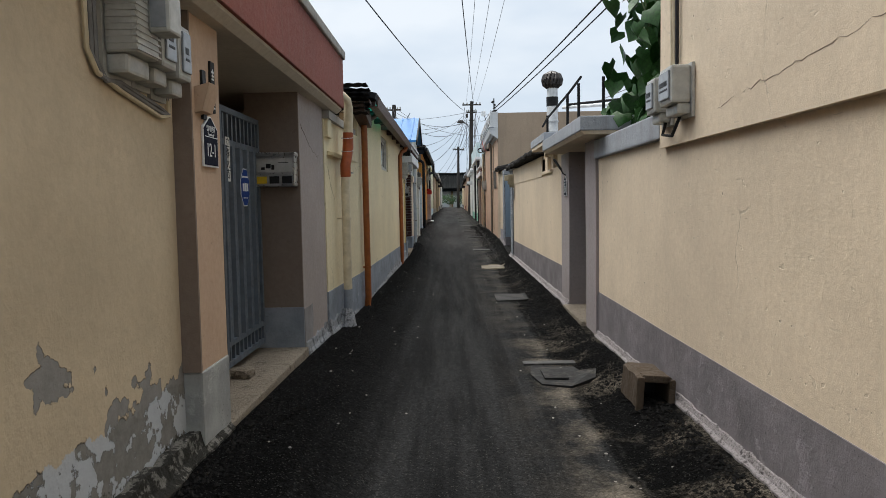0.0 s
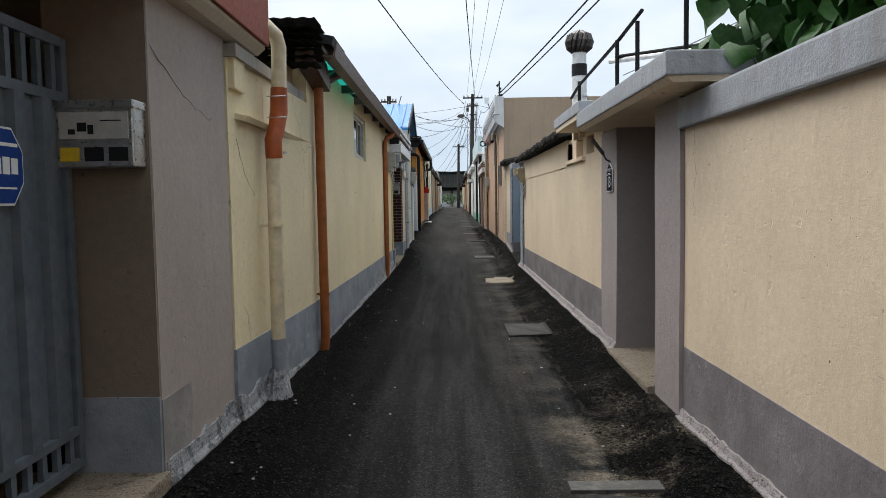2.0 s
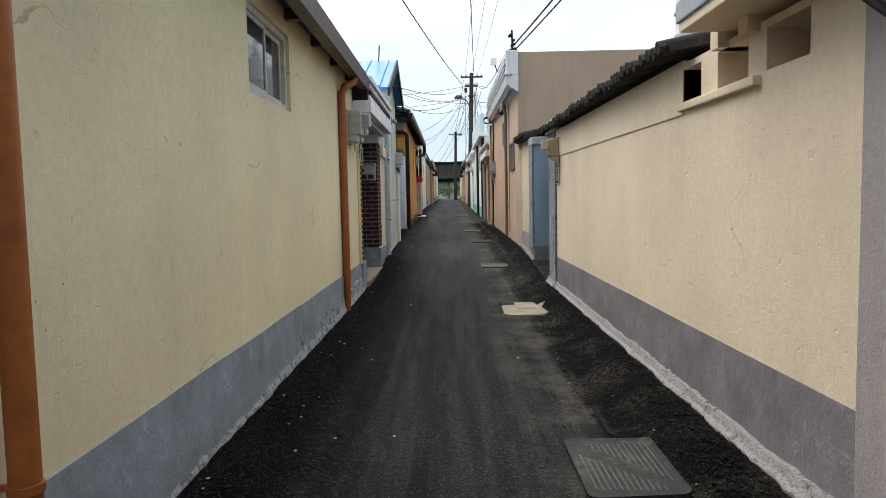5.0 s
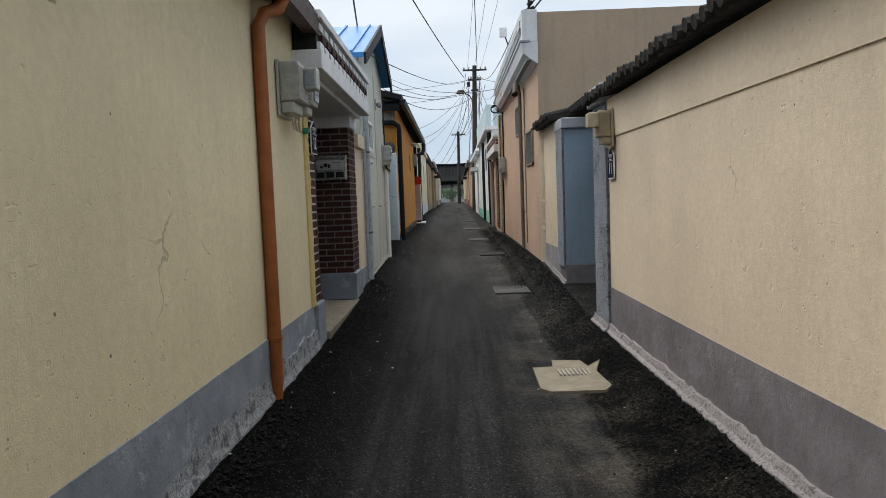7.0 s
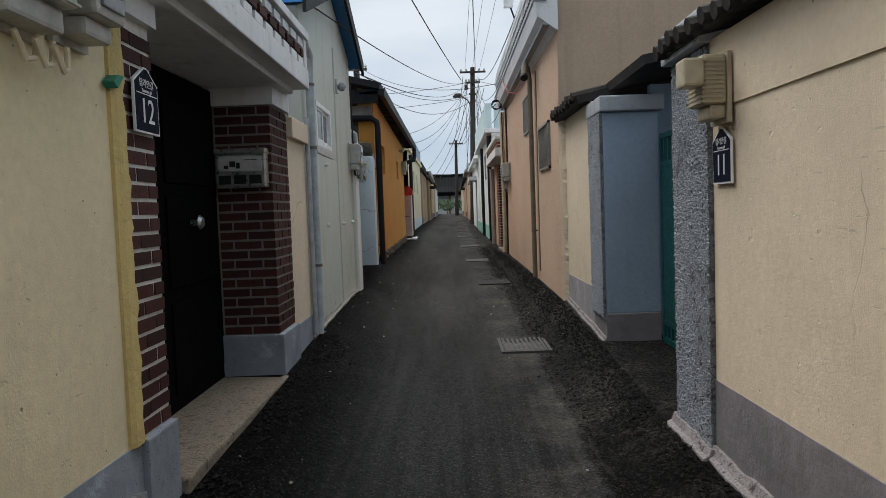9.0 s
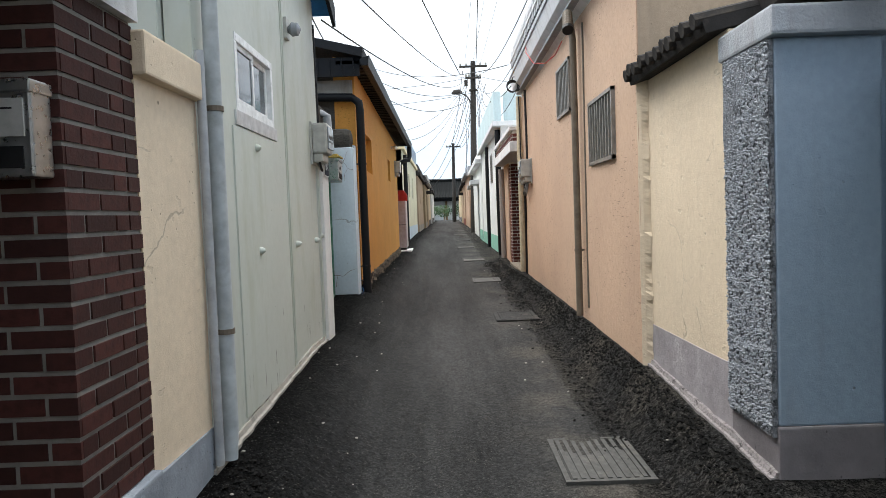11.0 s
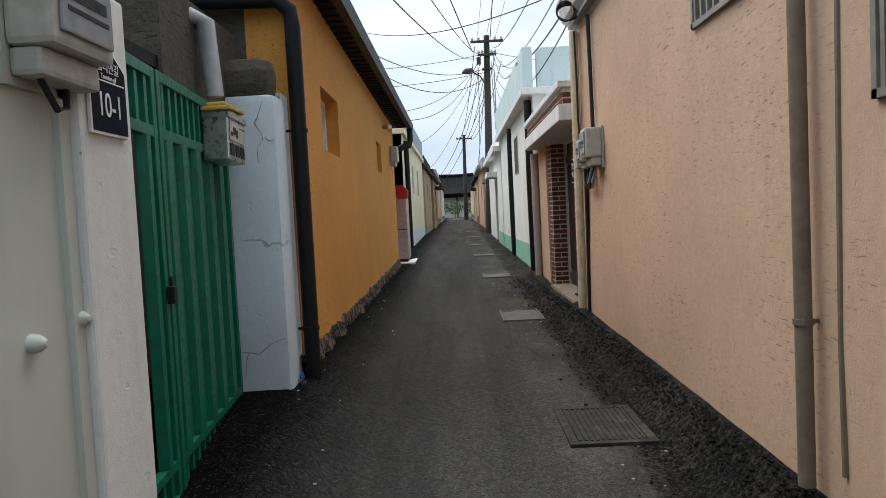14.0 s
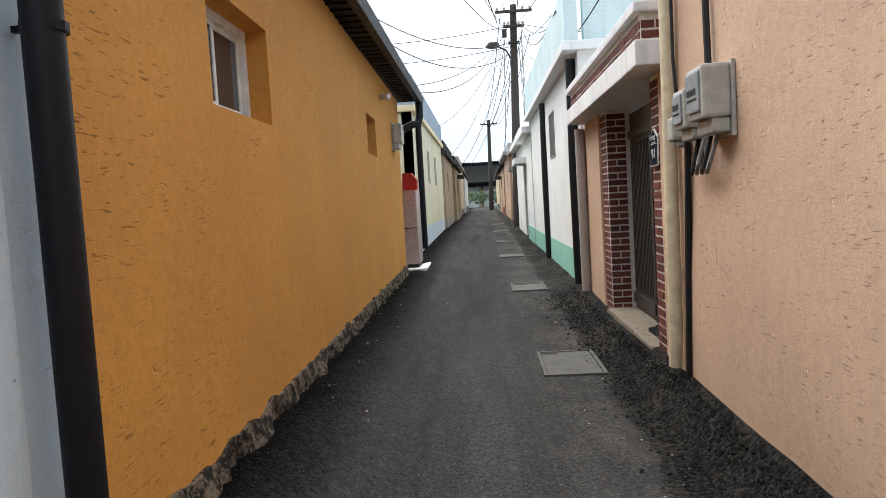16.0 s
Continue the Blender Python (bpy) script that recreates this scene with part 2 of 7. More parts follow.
def speckled(name, pale, dark, cut=0.5):
    """Crumbling cement with paint and tar splashes; rubble and roughcast bed use the dark for shaded hollows."""
    n = Nodes(name)
    f = n.noise(13, 8, 0.72)
    col = n.mix(n.noise(5, 4), tone(pale, 0.7), pale)
    col = n.mix(n.ramp(f, cut - 0.03, cut + 0.03), col, dark)
    col = n.mix(n.ramp(n.noise(60, 4, 0.7), 0.5, 0.66, 0, 0.7), col, tone(dark, 0.6))
    h = n.math("ADD", n.noise(22, 6, 0.7), n.math("MULTIPLY", n.noise(75, 4), 0.4))
    return n.done(col, 0.9, 0, n.bump(h, 1.0, 0.03), 0.15)


M["skirt"] = speckled("rough_cement_skirt", (0.50, 0.51, 0.52), (0.06, 0.058, 0.055), 0.50)
M["skirt_pink"] = speckled("pinkish_cement_skirt", (0.42, 0.385, 0.385), (0.10, 0.09, 0.088), 0.60)
M["skirt_dirty"] = speckled("dirty_cement_skirt", (0.22, 0.21, 0.19), (0.03, 0.029, 0.025), 0.47)
M["foot_grey"] = speckled("splashed_plinth_foot", (0.40, 0.415, 0.44), (0.14, 0.148, 0.16), 0.55)
def roughcast():
    """Grey paint over thrown stones, with the shade in the hollows between them put into the colour."""
    n = Nodes("grey_roughcast")
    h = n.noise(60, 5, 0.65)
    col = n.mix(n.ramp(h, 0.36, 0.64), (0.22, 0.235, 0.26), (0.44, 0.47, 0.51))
    return n.done(col, 0.8, 0, n.bump(h, 0.8, 0.015), 0.25)


M["roughcast"] = roughcast()
# bed toned darker than the stones to carry the shade between them
M["roughcast_bed"] = speckled("shaded_roughcast_bed", (0.26, 0.275, 0.30), (0.10, 0.107, 0.116), 0.54)
# dark blotches paint the shaded holes between the lumps
M["rubble"] = speckled("rubble_footing", (0.24, 0.195, 0.15), (0.025, 0.022, 0.018), 0.50)
M["gate_blue"] = plain("slate_blue_gate_paint", (0.095, 0.118, 0.145), 0.45, wear=(0.16, 0.15, 0.14), amount=0.3)
M["gate_green"] = plain("green_gate_paint", (0.003, 0.135, 0.080), 0.42, wear=(0.03, 0.10, 0.07), amount=0.4)
M["gate_teal"] = plain("teal_gate_paint", (0.007, 0.07, 0.072), 0.45)
M["iron"] = plain("black_iron", (0.008, 0.008, 0.008), 0.6, spec=0.2)
M["door_black"] = plain("black_door_paint", (0.004, 0.004, 0.0045), 0.8, spec=0.03)
M["door_brown"] = plain("dark_bronze_door", (0.055, 0.048, 0.045), 0.4, 0.3)
M["pipe_orange"] = plain("rust_orange_pipe", (0.30, 0.095, 0.025), 0.45, wear=(0.16, 0.05, 0.02), amount=0.5)
M["pipe_cream"] = plain("cream_painted_pipe", (0.60, 0.52, 0.37), 0.5, wear=(0.40, 0.33, 0.2), amount=0.3)
M["pipe_grey"] = plain("grey_pipe", (0.36, 0.38, 0.40), 0.45, wear=(0.22, 0.22, 0.22), amount=0.3)
M["pipe_wood"] = plain("brown_grey_pipe", (0.16, 0.13, 0.10), 0.6, wear=(0.09, 0.07, 0.05), amount=0.5)
M["pipe_black"] = plain("black_pipe", (0.006, 0.007, 0.009), 0.5, spec=0.25)
M["bar_metal"] = plain("dull_metal_bars", (0.24, 0.225, 0.205), 0.45, 0.2, wear=(0.13, 0.11, 0.09), amount=0.5)
M["rubber_red"] = plain("red_brown_rubber", (0.30, 0.07, 0.02), 0.4)
M["plastic"] = plain("aged_grey_plastic", (0.40, 0.40, 0.37), 0.4, wear=(0.25, 0.23, 0.19), amount=0.35)
M["plastic_cream"] = plain("yellowed_plastic", (0.42, 0.36, 0.25), 0.45, wear=(0.25, 0.19, 0.11), amount=0.4)
M["plastic_dark"] = plain("dark_plastic", (0.012, 0.012, 0.013), 0.5, spec=0.25)
M["lens"] = plain("cloudy_clear_cover", (0.26, 0.28, 0.30), 0.12)
M["steel"] = plain("stainless_steel", (0.45, 0.45, 0.44), 0.32, 0.85, wear=(0.25, 0.24, 0.22), amount=0.4)
M["alu"] = plain("aluminium", (0.55, 0.56, 0.57), 0.4, 0.4)
M["upvc"] = plain("white_window_plastic", (0.76, 0.77, 0.77), 0.35, wear=(0.5, 0.49, 0.45), amount=0.3)
M["wood_frame"] = plain("weathered_window_paint", (0.48, 0.46, 0.42), 0.6, wear=(0.25, 0.22, 0.18), amount=0.5)
M["plate"] = plain("navy_sign_enamel", (0.006, 0.008, 0.02), 0.6, var=0.1, bump=0.0, spec=0.06)
M["plate_blue"] = plain("blue_sign_face", (0.015, 0.05, 0.22), 0.6, var=0.1, spec=0.1)
M["sign_white"] = plain("white_sign_paint", (0.75, 0.76, 0.76), 0.4, var=0.06, bump=0.0)
M["paper"] = plain("white_paper", (0.72, 0.71, 0.66), 0.8, var=0.08)
M["ink"] = plain("black_ink", (0.01, 0.01, 0.01), 0.7)
M["yellowtag"] = plain("yellow_label", (0.65, 0.45, 0.03), 0.5)
M["cable"] = plain("black_cable", (0.012, 0.012, 0.013), 0.6)
M["cable_grey"] = plain("grey_cable", (0.20, 0.20, 0.20), 0.6)
M["bluemetal"] = plain("blue_roof_sheet", (0.02, 0.16, 0.42), 0.4, 0.1)
M["blackmetal"] = plain("charcoal_roof_sheet", (0.010, 0.011, 0.013), 0.6, spec=0.2)
M["brownmetal"] = plain("brown_gutter_metal", (0.075, 0.045, 0.035), 0.45, wear=(0.12, 0.06, 0.035), amount=0.5)
M["rooftile"] = plain("dark_cement_tile", (0.032, 0.03, 0.029), 0.9, wear=(0.085, 0.07, 0.055), amount=0.5, spec=0.1, bump=0.3)
M["clip_green"] = plain("green_plastic", (0.01, 0.20, 0.14), 0.35)


def translucent_sheet():
    """Thin plastic that lets skylight through."""
    n = Nodes("green_plastic_sheet")
    c = n.mix(n.noise(5, 5), (0.01, 0.36, 0.27), (0.03, 0.52, 0.42))
    n.done(c, 0.35)
    thin = n.t.nodes.new("ShaderNodeBsdfTranslucent")
    both = n.t.nodes.new("ShaderNodeMixShader")
    both.inputs[0].default_value = 0.7
    n.put(thin.inputs["Color"], c)
    n.put(both.inputs[1], n.b.outputs[0]), n.put(both.inputs[2], thin.outputs[0])
    n.put(n.t.nodes["Material Output"].inputs["Surface"], both.outputs[0])
    return n.m


M["sheet_green"] = translucent_sheet()
M["pole"] = plain("concrete_pole", (0.05, 0.046, 0.042), 0.9, wear=(0.035, 0.03, 0.027), amount=0.5)
M["wood"] = plain("weathered_wood", (0.26, 0.17, 0.09), 0.75, wear=(0.12, 0.08, 0.05), amount=0.5)
M["bamboo"] = plain("dry_bamboo", (0.46, 0.36, 0.19), 0.5)
M["straw"] = plain("broom_straw", (0.20, 0.12, 0.06), 0.9)
M["red"] = plain("red_plastic", (0.45, 0.02, 0.015), 0.4)
M["pinkbox"] = plain("pinkish_enamel", (0.42, 0.34, 0.34), 0.35)
# darker mortar copy for the far jamb, its shade put into the colour
M["mortar_dark"] = plain("shaded_mortar", (0.20, 0.19, 0.175), 0.9, bump=0.4)
M["mortar"] = plain("pale_mortar", (0.58, 0.565, 0.53), 0.9, bump=0.4)
M["glass"] = glass_dark("dark_window_glass")
M["hall_tile"] = plain("sooty_hall_tile", (0.010, 0.0115, 0.012), 0.9, wear=(0.035, 0.035, 0.033), amount=0.5, spec=0.08)
M["mail_front"] = plain("brushed_mailbox_front", (0.50, 0.50, 0.48), 0.4, 0.25, wear=(0.3, 0.29, 0.27), amount=0.4)
M["leaf"] = plain("vine_leaf", (0.022, 0.075, 0.014), 0.45, var=0.45, scale=6)
M["leaf2"] = plain("tree_leaf", (0.03, 0.075, 0.02), 0.6, var=0.45, scale=2)
M["stem"] = plain("green_stem", (0.07, 0.10, 0.04), 0.7)
# lower tone puts the dimness of shaded yard interiors into the wall colour
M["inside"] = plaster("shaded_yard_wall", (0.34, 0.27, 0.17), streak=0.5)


def brick_material(name, c):
    n = Nodes(name)
    r = n.random()
    col = n.mix(r, tone(c, 0.55), tone(c, 1.35))
    col = n.mix(n.ramp(n.noise(30, 5), 0.45, 0.75, 0, 0.6), col, tone(c, 0.4))
    return n.done(col, 0.75, 0, n.bump(n.noise(70, 4), 0.5, 0.004), 0.3)


M["brick"] = brick_material("dark_red_brick", (0.052, 0.0155, 0.0125))
M["brick_red"] = brick_material("red_brown_brick", (0.125, 0.038, 0.03))


def peeled():
    """Cream paint flaking off grey cement, most of all low down."""
    n = Nodes("peeling_cream_paint")
    c = (0.60, 0.498, 0.352)
    col = n.mix(n.ramp(n.noise(1.3, 5), 0.3, 0.7), tone(c, 0.8), tone(c, 1.1))
    col = n.mix(n.ramp(n.noise(24, 6), 0.4, 0.8, 0, 0.35), col, tone(c, 0.65))
    z = n.axis(2)
    crisp = n.noise(14, 5, 0.6)
    f = n.math("ADD", n.math("ADD", n.noise(2.6, 3, 0.5), n.ramp(crisp, 0.3, 0.7, -0.03, 0.03)), n.ramp(z, 0.6, 1.5, 0.10, -0.10))
    bare = n.ramp(f, 0.615, 0.620)
    grey = n.mix(n.noise(18, 6), (0.19, 0.185, 0.175), (0.31, 0.30, 0.285))
    col = n.mix(bare, col, grey)
    # pale blue-grey painted foot, flaked to cement and mossy at the ground
    line = n.math("ADD", z, n.ramp(crisp, 0.2, 0.8, -0.05, 0.05))
    foot = n.ramp(line, 0.625, 0.615)
    flake = n.ramp(n.noise(6.5, 7, 0.62), 0.49, 0.50)
    old = n.mix(n.noise(22, 6, 0.7), (0.12, 0.115, 0.10), (0.30, 0.295, 0.28))
    low = n.mix(flake, (0.47, 0.50, 0.53), old)
    moss = n.ramp(n.math("ADD", n.noise(8, 6, 0.7), n.ramp(z, 0.15, 0.5, 0.3, -0.3)), 0.5, 0.56)
    low = n.mix(moss, low, n.mix(n.noise(40, 4), (0.02, 0.02, 0.015), (0.09, 0.085, 0.065)))
    col = n.mix(foot, col, low)
    worn = n.mix(foot, bare, flake)
    h = n.math("SUBTRACT", n.math("MULTIPLY", n.noise(30, 5, 0.7), 0.25), worn)
    return n.done(col, 0.88, 0, n.bump(h, 1.0, 0.012, n.bump(n.noise(6, 4), 0.25, 0.02)), 0.25)


M["peeling"] = peeled()


def asphalt():
    """Old worn paving down the middle, a darker and rougher new strip along the right, coarse black edges."""
    n = Nodes("alley_asphalt")
    x, y = n.axis(0), n.axis(1)
    flat = n.scaled((1.0, 1.0, 0.0))
    wide = n.noise(0.8, 6, 0.6)
    wob = n.ramp(n.noise(1.7, 6, 0.7), 0.25, 0.75, -0.06, 0.06)
    long = n.noise(1.5, 6, 0.65, n.scaled((1.0, 0.14, 1.0)))
    tracks = n.noise(6.0, 6, 0.65, n.scaled((1.0, 0.04, 1.0)))
    col = n.mix(n.ramp(n.noise(7, 6, 0.7), 0.35, 0.7), (0.0022, 0.0022, 0.0024), (0.008, 0.0079, 0.0078))
    xw = n.math("ADD", x, wob)
    middle = n.math("MULTIPLY", n.math("MAXIMUM", n.ramp(xw, -0.95, -0.5), n.math("MULTIPLY", n.ramp(y, 17.0, 21.0), n.ramp(xw, -1.12, -0.75))), n.ramp(xw, 0.85, 0.79))
    old = n.mix(n.ramp(wide, 0.35, 0.65), (0.009, 0.0092, 0.0095), (0.020, 0.0203, 0.0207))
    old = n.mix(n.math("MULTIPLY", n.ramp(long, 0.42, 0.7), 0.75), old, (0.037, 0.0375, 0.0375))
    old = n.mix(n.ramp(tracks, 0.44, 0.62, 0.0, 0.6), old, (0.009, 0.0092, 0.0095))
    old = n.mix(n.ramp(tracks, 0.56, 0.40, 0.0, 0.3), old, (0.044, 0.045, 0.046))
    # middle and right strip paler past y 17, tone set to match brightness
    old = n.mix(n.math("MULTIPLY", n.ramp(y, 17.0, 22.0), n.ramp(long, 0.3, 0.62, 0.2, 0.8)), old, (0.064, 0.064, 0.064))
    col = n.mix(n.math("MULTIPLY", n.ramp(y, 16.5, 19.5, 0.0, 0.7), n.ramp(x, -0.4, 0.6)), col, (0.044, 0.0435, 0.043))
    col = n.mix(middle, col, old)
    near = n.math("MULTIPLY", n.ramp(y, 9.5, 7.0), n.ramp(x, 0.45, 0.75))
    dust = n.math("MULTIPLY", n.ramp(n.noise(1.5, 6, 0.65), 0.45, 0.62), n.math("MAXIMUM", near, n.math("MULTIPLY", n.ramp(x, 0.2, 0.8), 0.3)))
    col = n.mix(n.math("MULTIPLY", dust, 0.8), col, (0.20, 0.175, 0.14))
    # stone by stone: each grain of aggregate has its own tone
    grain, coarse = n.shades(150, flat), n.shades(60, flat)
    bold = n.ramp(middle, 0.0, 1.0, 1.0, 0.42)
    col = n.mix(bold, col, n.mix(1.0, col, n.ramp(grain, 0.0, 1.0, 0.1, 1.9), "MULTIPLY"))
    col = n.mix(bold, col, n.mix(1.0, col, n.ramp(coarse, 0.0, 1.0, 0.3, 1.7), "MULTIPLY"))
    edge_cut = n.ramp(middle, 0.0, 1.0, 0.95, 0.975)
    col = n.mix(n.math("MULTIPLY", n.math("GREATER_THAN", grain, edge_cut), 0.55), col, (0.11, 0.108, 0.10))
    col = n.mix(n.math("MULTIPLY", n.ramp(n.noise(48, 4, 0.7), 0.42, 0.3, 0.0, 0.9), bold), col, (0.0035, 0.0035, 0.0035))
    seam = n.math("MULTIPLY", n.ramp(n.math("ABSOLUTE", n.math("SUBTRACT", xw, 0.86)), 0.02, 0.006), n.ramp(n.noise(2.2, 3), 0.42, 0.52))
    col = n.mix(n.math("MULTIPLY", seam, 0.35), col, (0.09, 0.088, 0.082))
    stone = n.math("MULTIPLY", n.ramp(n.cells(34), 0.11, 0.07), n.ramp(n.noise(4, 3), 0.52, 0.62))
    col = n.mix(n.math("MULTIPLY", stone, 0.7), col, (0.20, 0.19, 0.17))
    rough = n.math("SUBTRACT", 1.0, n.math("MULTIPLY", middle, 0.85))
    h = n.math("ADD", n.math("MULTIPLY", grain, 0.2), n.math("MULTIPLY", n.math("MULTIPLY", n.noise(38, 6, 0.75), rough), 3.2))
    return n.done(col, n.ramp(wide, 0.3, 0.7, 0.85, 0.98), 0, n.bump(h, 1.0, 0.025), 0.06)


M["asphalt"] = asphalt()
M["lid"] = plain("worn_iron_cover", (0.05, 0.05, 0.048), 0.7, 0.1, wear=(0.15, 0.14, 0.12), amount=0.5, scale=9, bump=0.3)
M["lid_con"] = plain("pale_concrete_cover", (0.085, 0.084, 0.08), 0.9, wear=(0.09, 0.085, 0.08), amount=0.5, scale=9, bump=0.4)
M["lid_ply"] = plain("dusty_board_cover", (0.205, 0.18, 0.135), 0.9, wear=(0.16, 0.135, 0.095), amount=0.5, scale=9, bump=0.2)
M["sill"] = speckled("worn_door_sill_concrete", (0.30, 0.255, 0.20), (0.12, 0.10, 0.078), 0.60)
M["pier_foot"] = plinth_paint("grey_pink_foot_paint", (0.25, 0.24, 0.24), 1.3)
M["pale_foot"] = plinth_paint("pale_grey_foot_paint", (0.35, 0.36, 0.35), 1.3)
M["ochre"] = plaster("ochre_edge_paint", (0.62, 0.48, 0.20), lump=20, strength=0.6)
M["pipe_pale"] = plain("pale_grey_pipe_paint", (0.46, 0.50, 0.52), 0.5, wear=(0.3, 0.31, 0.31), amount=0.3)
M["packet"] = plain("faded_yellow_paper", (0.42, 0.30, 0.07), 0.7, wear=(0.2, 0.14, 0.05), amount=0.4)


# ---- mesh helpers ----
def mesh_of(bm, name, mats):
    bmesh.ops.recalc_face_normals(bm, faces=bm.faces[:])
    me = bpy.data.meshes.new(name)
    bm.to_mesh(me)
    bm.free()
    for m in mats if isinstance(mats, (list, tuple)) else [mats]:
        me.materials.append(M[m])
    return me


def part(name, bm, mats, parent=None, label="", smooth=False):
    me = mesh_of(bm, name, mats)
    if smooth:
        me.shade_smooth()
        me.set_sharp_from_angle(angle=radians(40))
    ob = new(name, me)
    ob.parent = parent
    if label:
        tagged(ob, label)
    return ob


def thing(name, label, category, group="", kind=""):
    return tagged(new(name), label, category, group, kind)


def box(bm, x0, x1, y0, y1, z0, z1, mat=0, bevel=0.0):
    geo = bmesh.ops.create_cube(bm, size=1.0)["verts"]
    for v in geo:
        v.co = Vector((x0 + (v.co.x + 0.5) * (x1 - x0), y0 + (v.co.y + 0.5) * (y1 - y0), z0 + (v.co.z + 0.5) * (z1 - z0)))
    faces = {f for v in geo for f in v.link_faces}
    for f in faces:
        f.material_index = mat
    if bevel:
        edges = list({e for v in geo for e in v.link_edges})
        for f in bmesh.ops.bevel(bm, geom=edges, offset=bevel, segments=2, affect="EDGES", profile=0.6)["faces"]:
            f.material_index = mat
    return bm


def boxes(*rows, bevel=0.0):
    bm = bmesh.new()
    for r in rows:
        box(bm, *r[:6], r[6] if len(r) > 6 else 0, bevel)
    return bm


def tube(bm, pts, r, seg=8, mat=0, caps=True):
    """A round bar along a line of points; r may be one radius or one for each point."""
    pts = [Vector(p) for p in pts]
    rad = r if isinstance(r, (list, tuple)) else [r] * len(pts)
    rings, side = [], None
    for i, p in enumerate(pts):
        d = (pts[min(i + 1, len(pts) - 1)] - pts[max(i - 1, 0)]).normalized()
        if side is None:
            side = d.orthogonal().normalized()
        side = (side - d * side.dot(d)).normalized()
        up = d.cross(side)
        rings.append([bm.verts.new(p + rad[i] * (math.cos(a) * side + math.sin(a) * up)) for a in [math.tau * k / seg for k in range(seg)]])
    for a, b in zip(rings, rings[1:]):
        for k in range(seg):
            bm.faces.new((a[k], a[(k + 1) % seg], b[(k + 1) % seg], b[k])).material_index = mat
    if caps:
        bm.faces.new(rings[0][::-1]).material_index = mat
        bm.faces.new(rings[-1]).material_index = mat
    return bm


def prism(bm, poly, axis, a, b, mat=0):
    """A polygon of two coordinates pushed along x, y or z from a to b."""
    def place(p, q):
        return {"x": (q, p[0], p[1]), "y": (p[0], q, p[1]), "z": (p[0], p[1], q)}[axis]
    lo, hi = [bm.verts.new(place(p, a)) for p in poly], [bm.verts.new(place(p, b)) for p in poly]
    n = len(poly)
    for k in range(n):
        bm.faces.new((lo[k], lo[(k + 1) % n], hi[(k + 1) % n], hi[k])).material_index = mat
    bm.faces.new(lo[::-1]).material_index = mat
    bm.faces.new(hi).material_index = mat
    return bm


def steps_between(a, b, step, extra=()):
    k = max(1, round((b - a) / step))
    return sorted({round(a + (b - a) * i / k, 4) for i in range(k + 1)} | {round(e, 4) for e in extra if a < e < b})


def wall_mesh(s, y0, y1, x0, x1, z0, z1, th=0.2, holes=(), amp=0.005, step=0.45, top=None):
    """A wall along the alley on side s, from x0 at y0 to x1 at y1, with openings (ya, yb, za, zb) cut through it.
    top: a function of y that bends the top edge."""
    ys = steps_between(y0, y1, step, [h[i] for h in holes for i in (0, 1)])
    zs = steps_between(z0, z1, step, [h[i] for h in holes for i in (2, 3)])
    bm = bmesh.new()
    grid = {}

    def vert(j, k, back):
        if (j, k, back) not in grid:
            y, z = ys[j], zs[k]
            x = x0 + (x1 - x0) * (y - y0) / (y1 - y0)
            if top and z > 2.7:
                z = 2.7 + (z - 2.7) * (top(y) - 2.7) / (z1 - 2.7)
            x += s * th if back else amp * noise.noise((x0, y * 1.3, z * 1.3)) + 0.4 * amp * noise.noise((9, y * 5, z * 5))
            grid[j, k, back] = bm.verts.new((x, y, z))
        return grid[j, k, back]

    def solid(j, k):
        if not (0 <= j < len(ys) - 1 and 0 <= k < len(zs) - 1):
            return False
        y, z = (ys[j] + ys[j + 1]) / 2, (zs[k] + zs[k + 1]) / 2
        return not any(h[0] < y < h[1] and h[2] < z < h[3] for h in holes)

    for j in range(len(ys) - 1):
        for k in range(len(zs) - 1):
            if not solid(j, k):
                continue
            for back in (0, 1):
                bm.faces.new([vert(j, k, back), vert(j + 1, k, back), vert(j + 1, k + 1, back), vert(j, k + 1, back)])
            for dj, dk, e in ((-1, 0, ((j, k), (j, k + 1))), (1, 0, ((j + 1, k), (j + 1, k + 1))), (0, -1, ((j, k), (j + 1, k))), (0, 1, ((j, k + 1), (j + 1, k + 1)))):
                if not solid(j + dj, k + dk):
                    (a, b), (c, d) = e
                    bm.faces.new([vert(a, b, 0), vert(c, d, 0), vert(c, d, 1), vert(a, b, 1)])
    return bm


def wall(parent, mat, s, *dims, name="wall", label="", **kw):
    return part(name, wall_mesh(s, *dims, **kw), mat, parent, label)


GY = [-400, -6, 0, 6, 11, 13.7, 17.7, 20.5, 25.05, 29.35, 34, 42, 48, 75, 100, 400]
GZ = [0.04, 0.04, 0.04, -0.01, 0.0, 0.02, 0.06, 0.15, 0.29, 0.34, 0.43, 0.6, 0.71, 0.96, 1.0, 1.0]
LY, LZ = [-6, 4, 6.4, 9.6, 15.2, 18.6, 19.8, 22.25, 23.15, 24.25, 25.25, 35, 38, 47, 75], [0.24, 0.24, 0.19, 0.165, 0.25, 0.36, 0.42, 0.50, 0.47, 0.62, 0.66, 0.62, 0.74, 0.85, 1.0]
RY, RZ = [-6, 5, 7.9, 9.8, 17.7, 19.7, 21.65, 23.55, 28.05, 31, 33.25, 40, 75], [0.1, 0.11, 0.06, 0.10, 0.18, 0.31, 0.43, 0.48, 0.57, 0.52, 0.6, 0.7, 1.0]


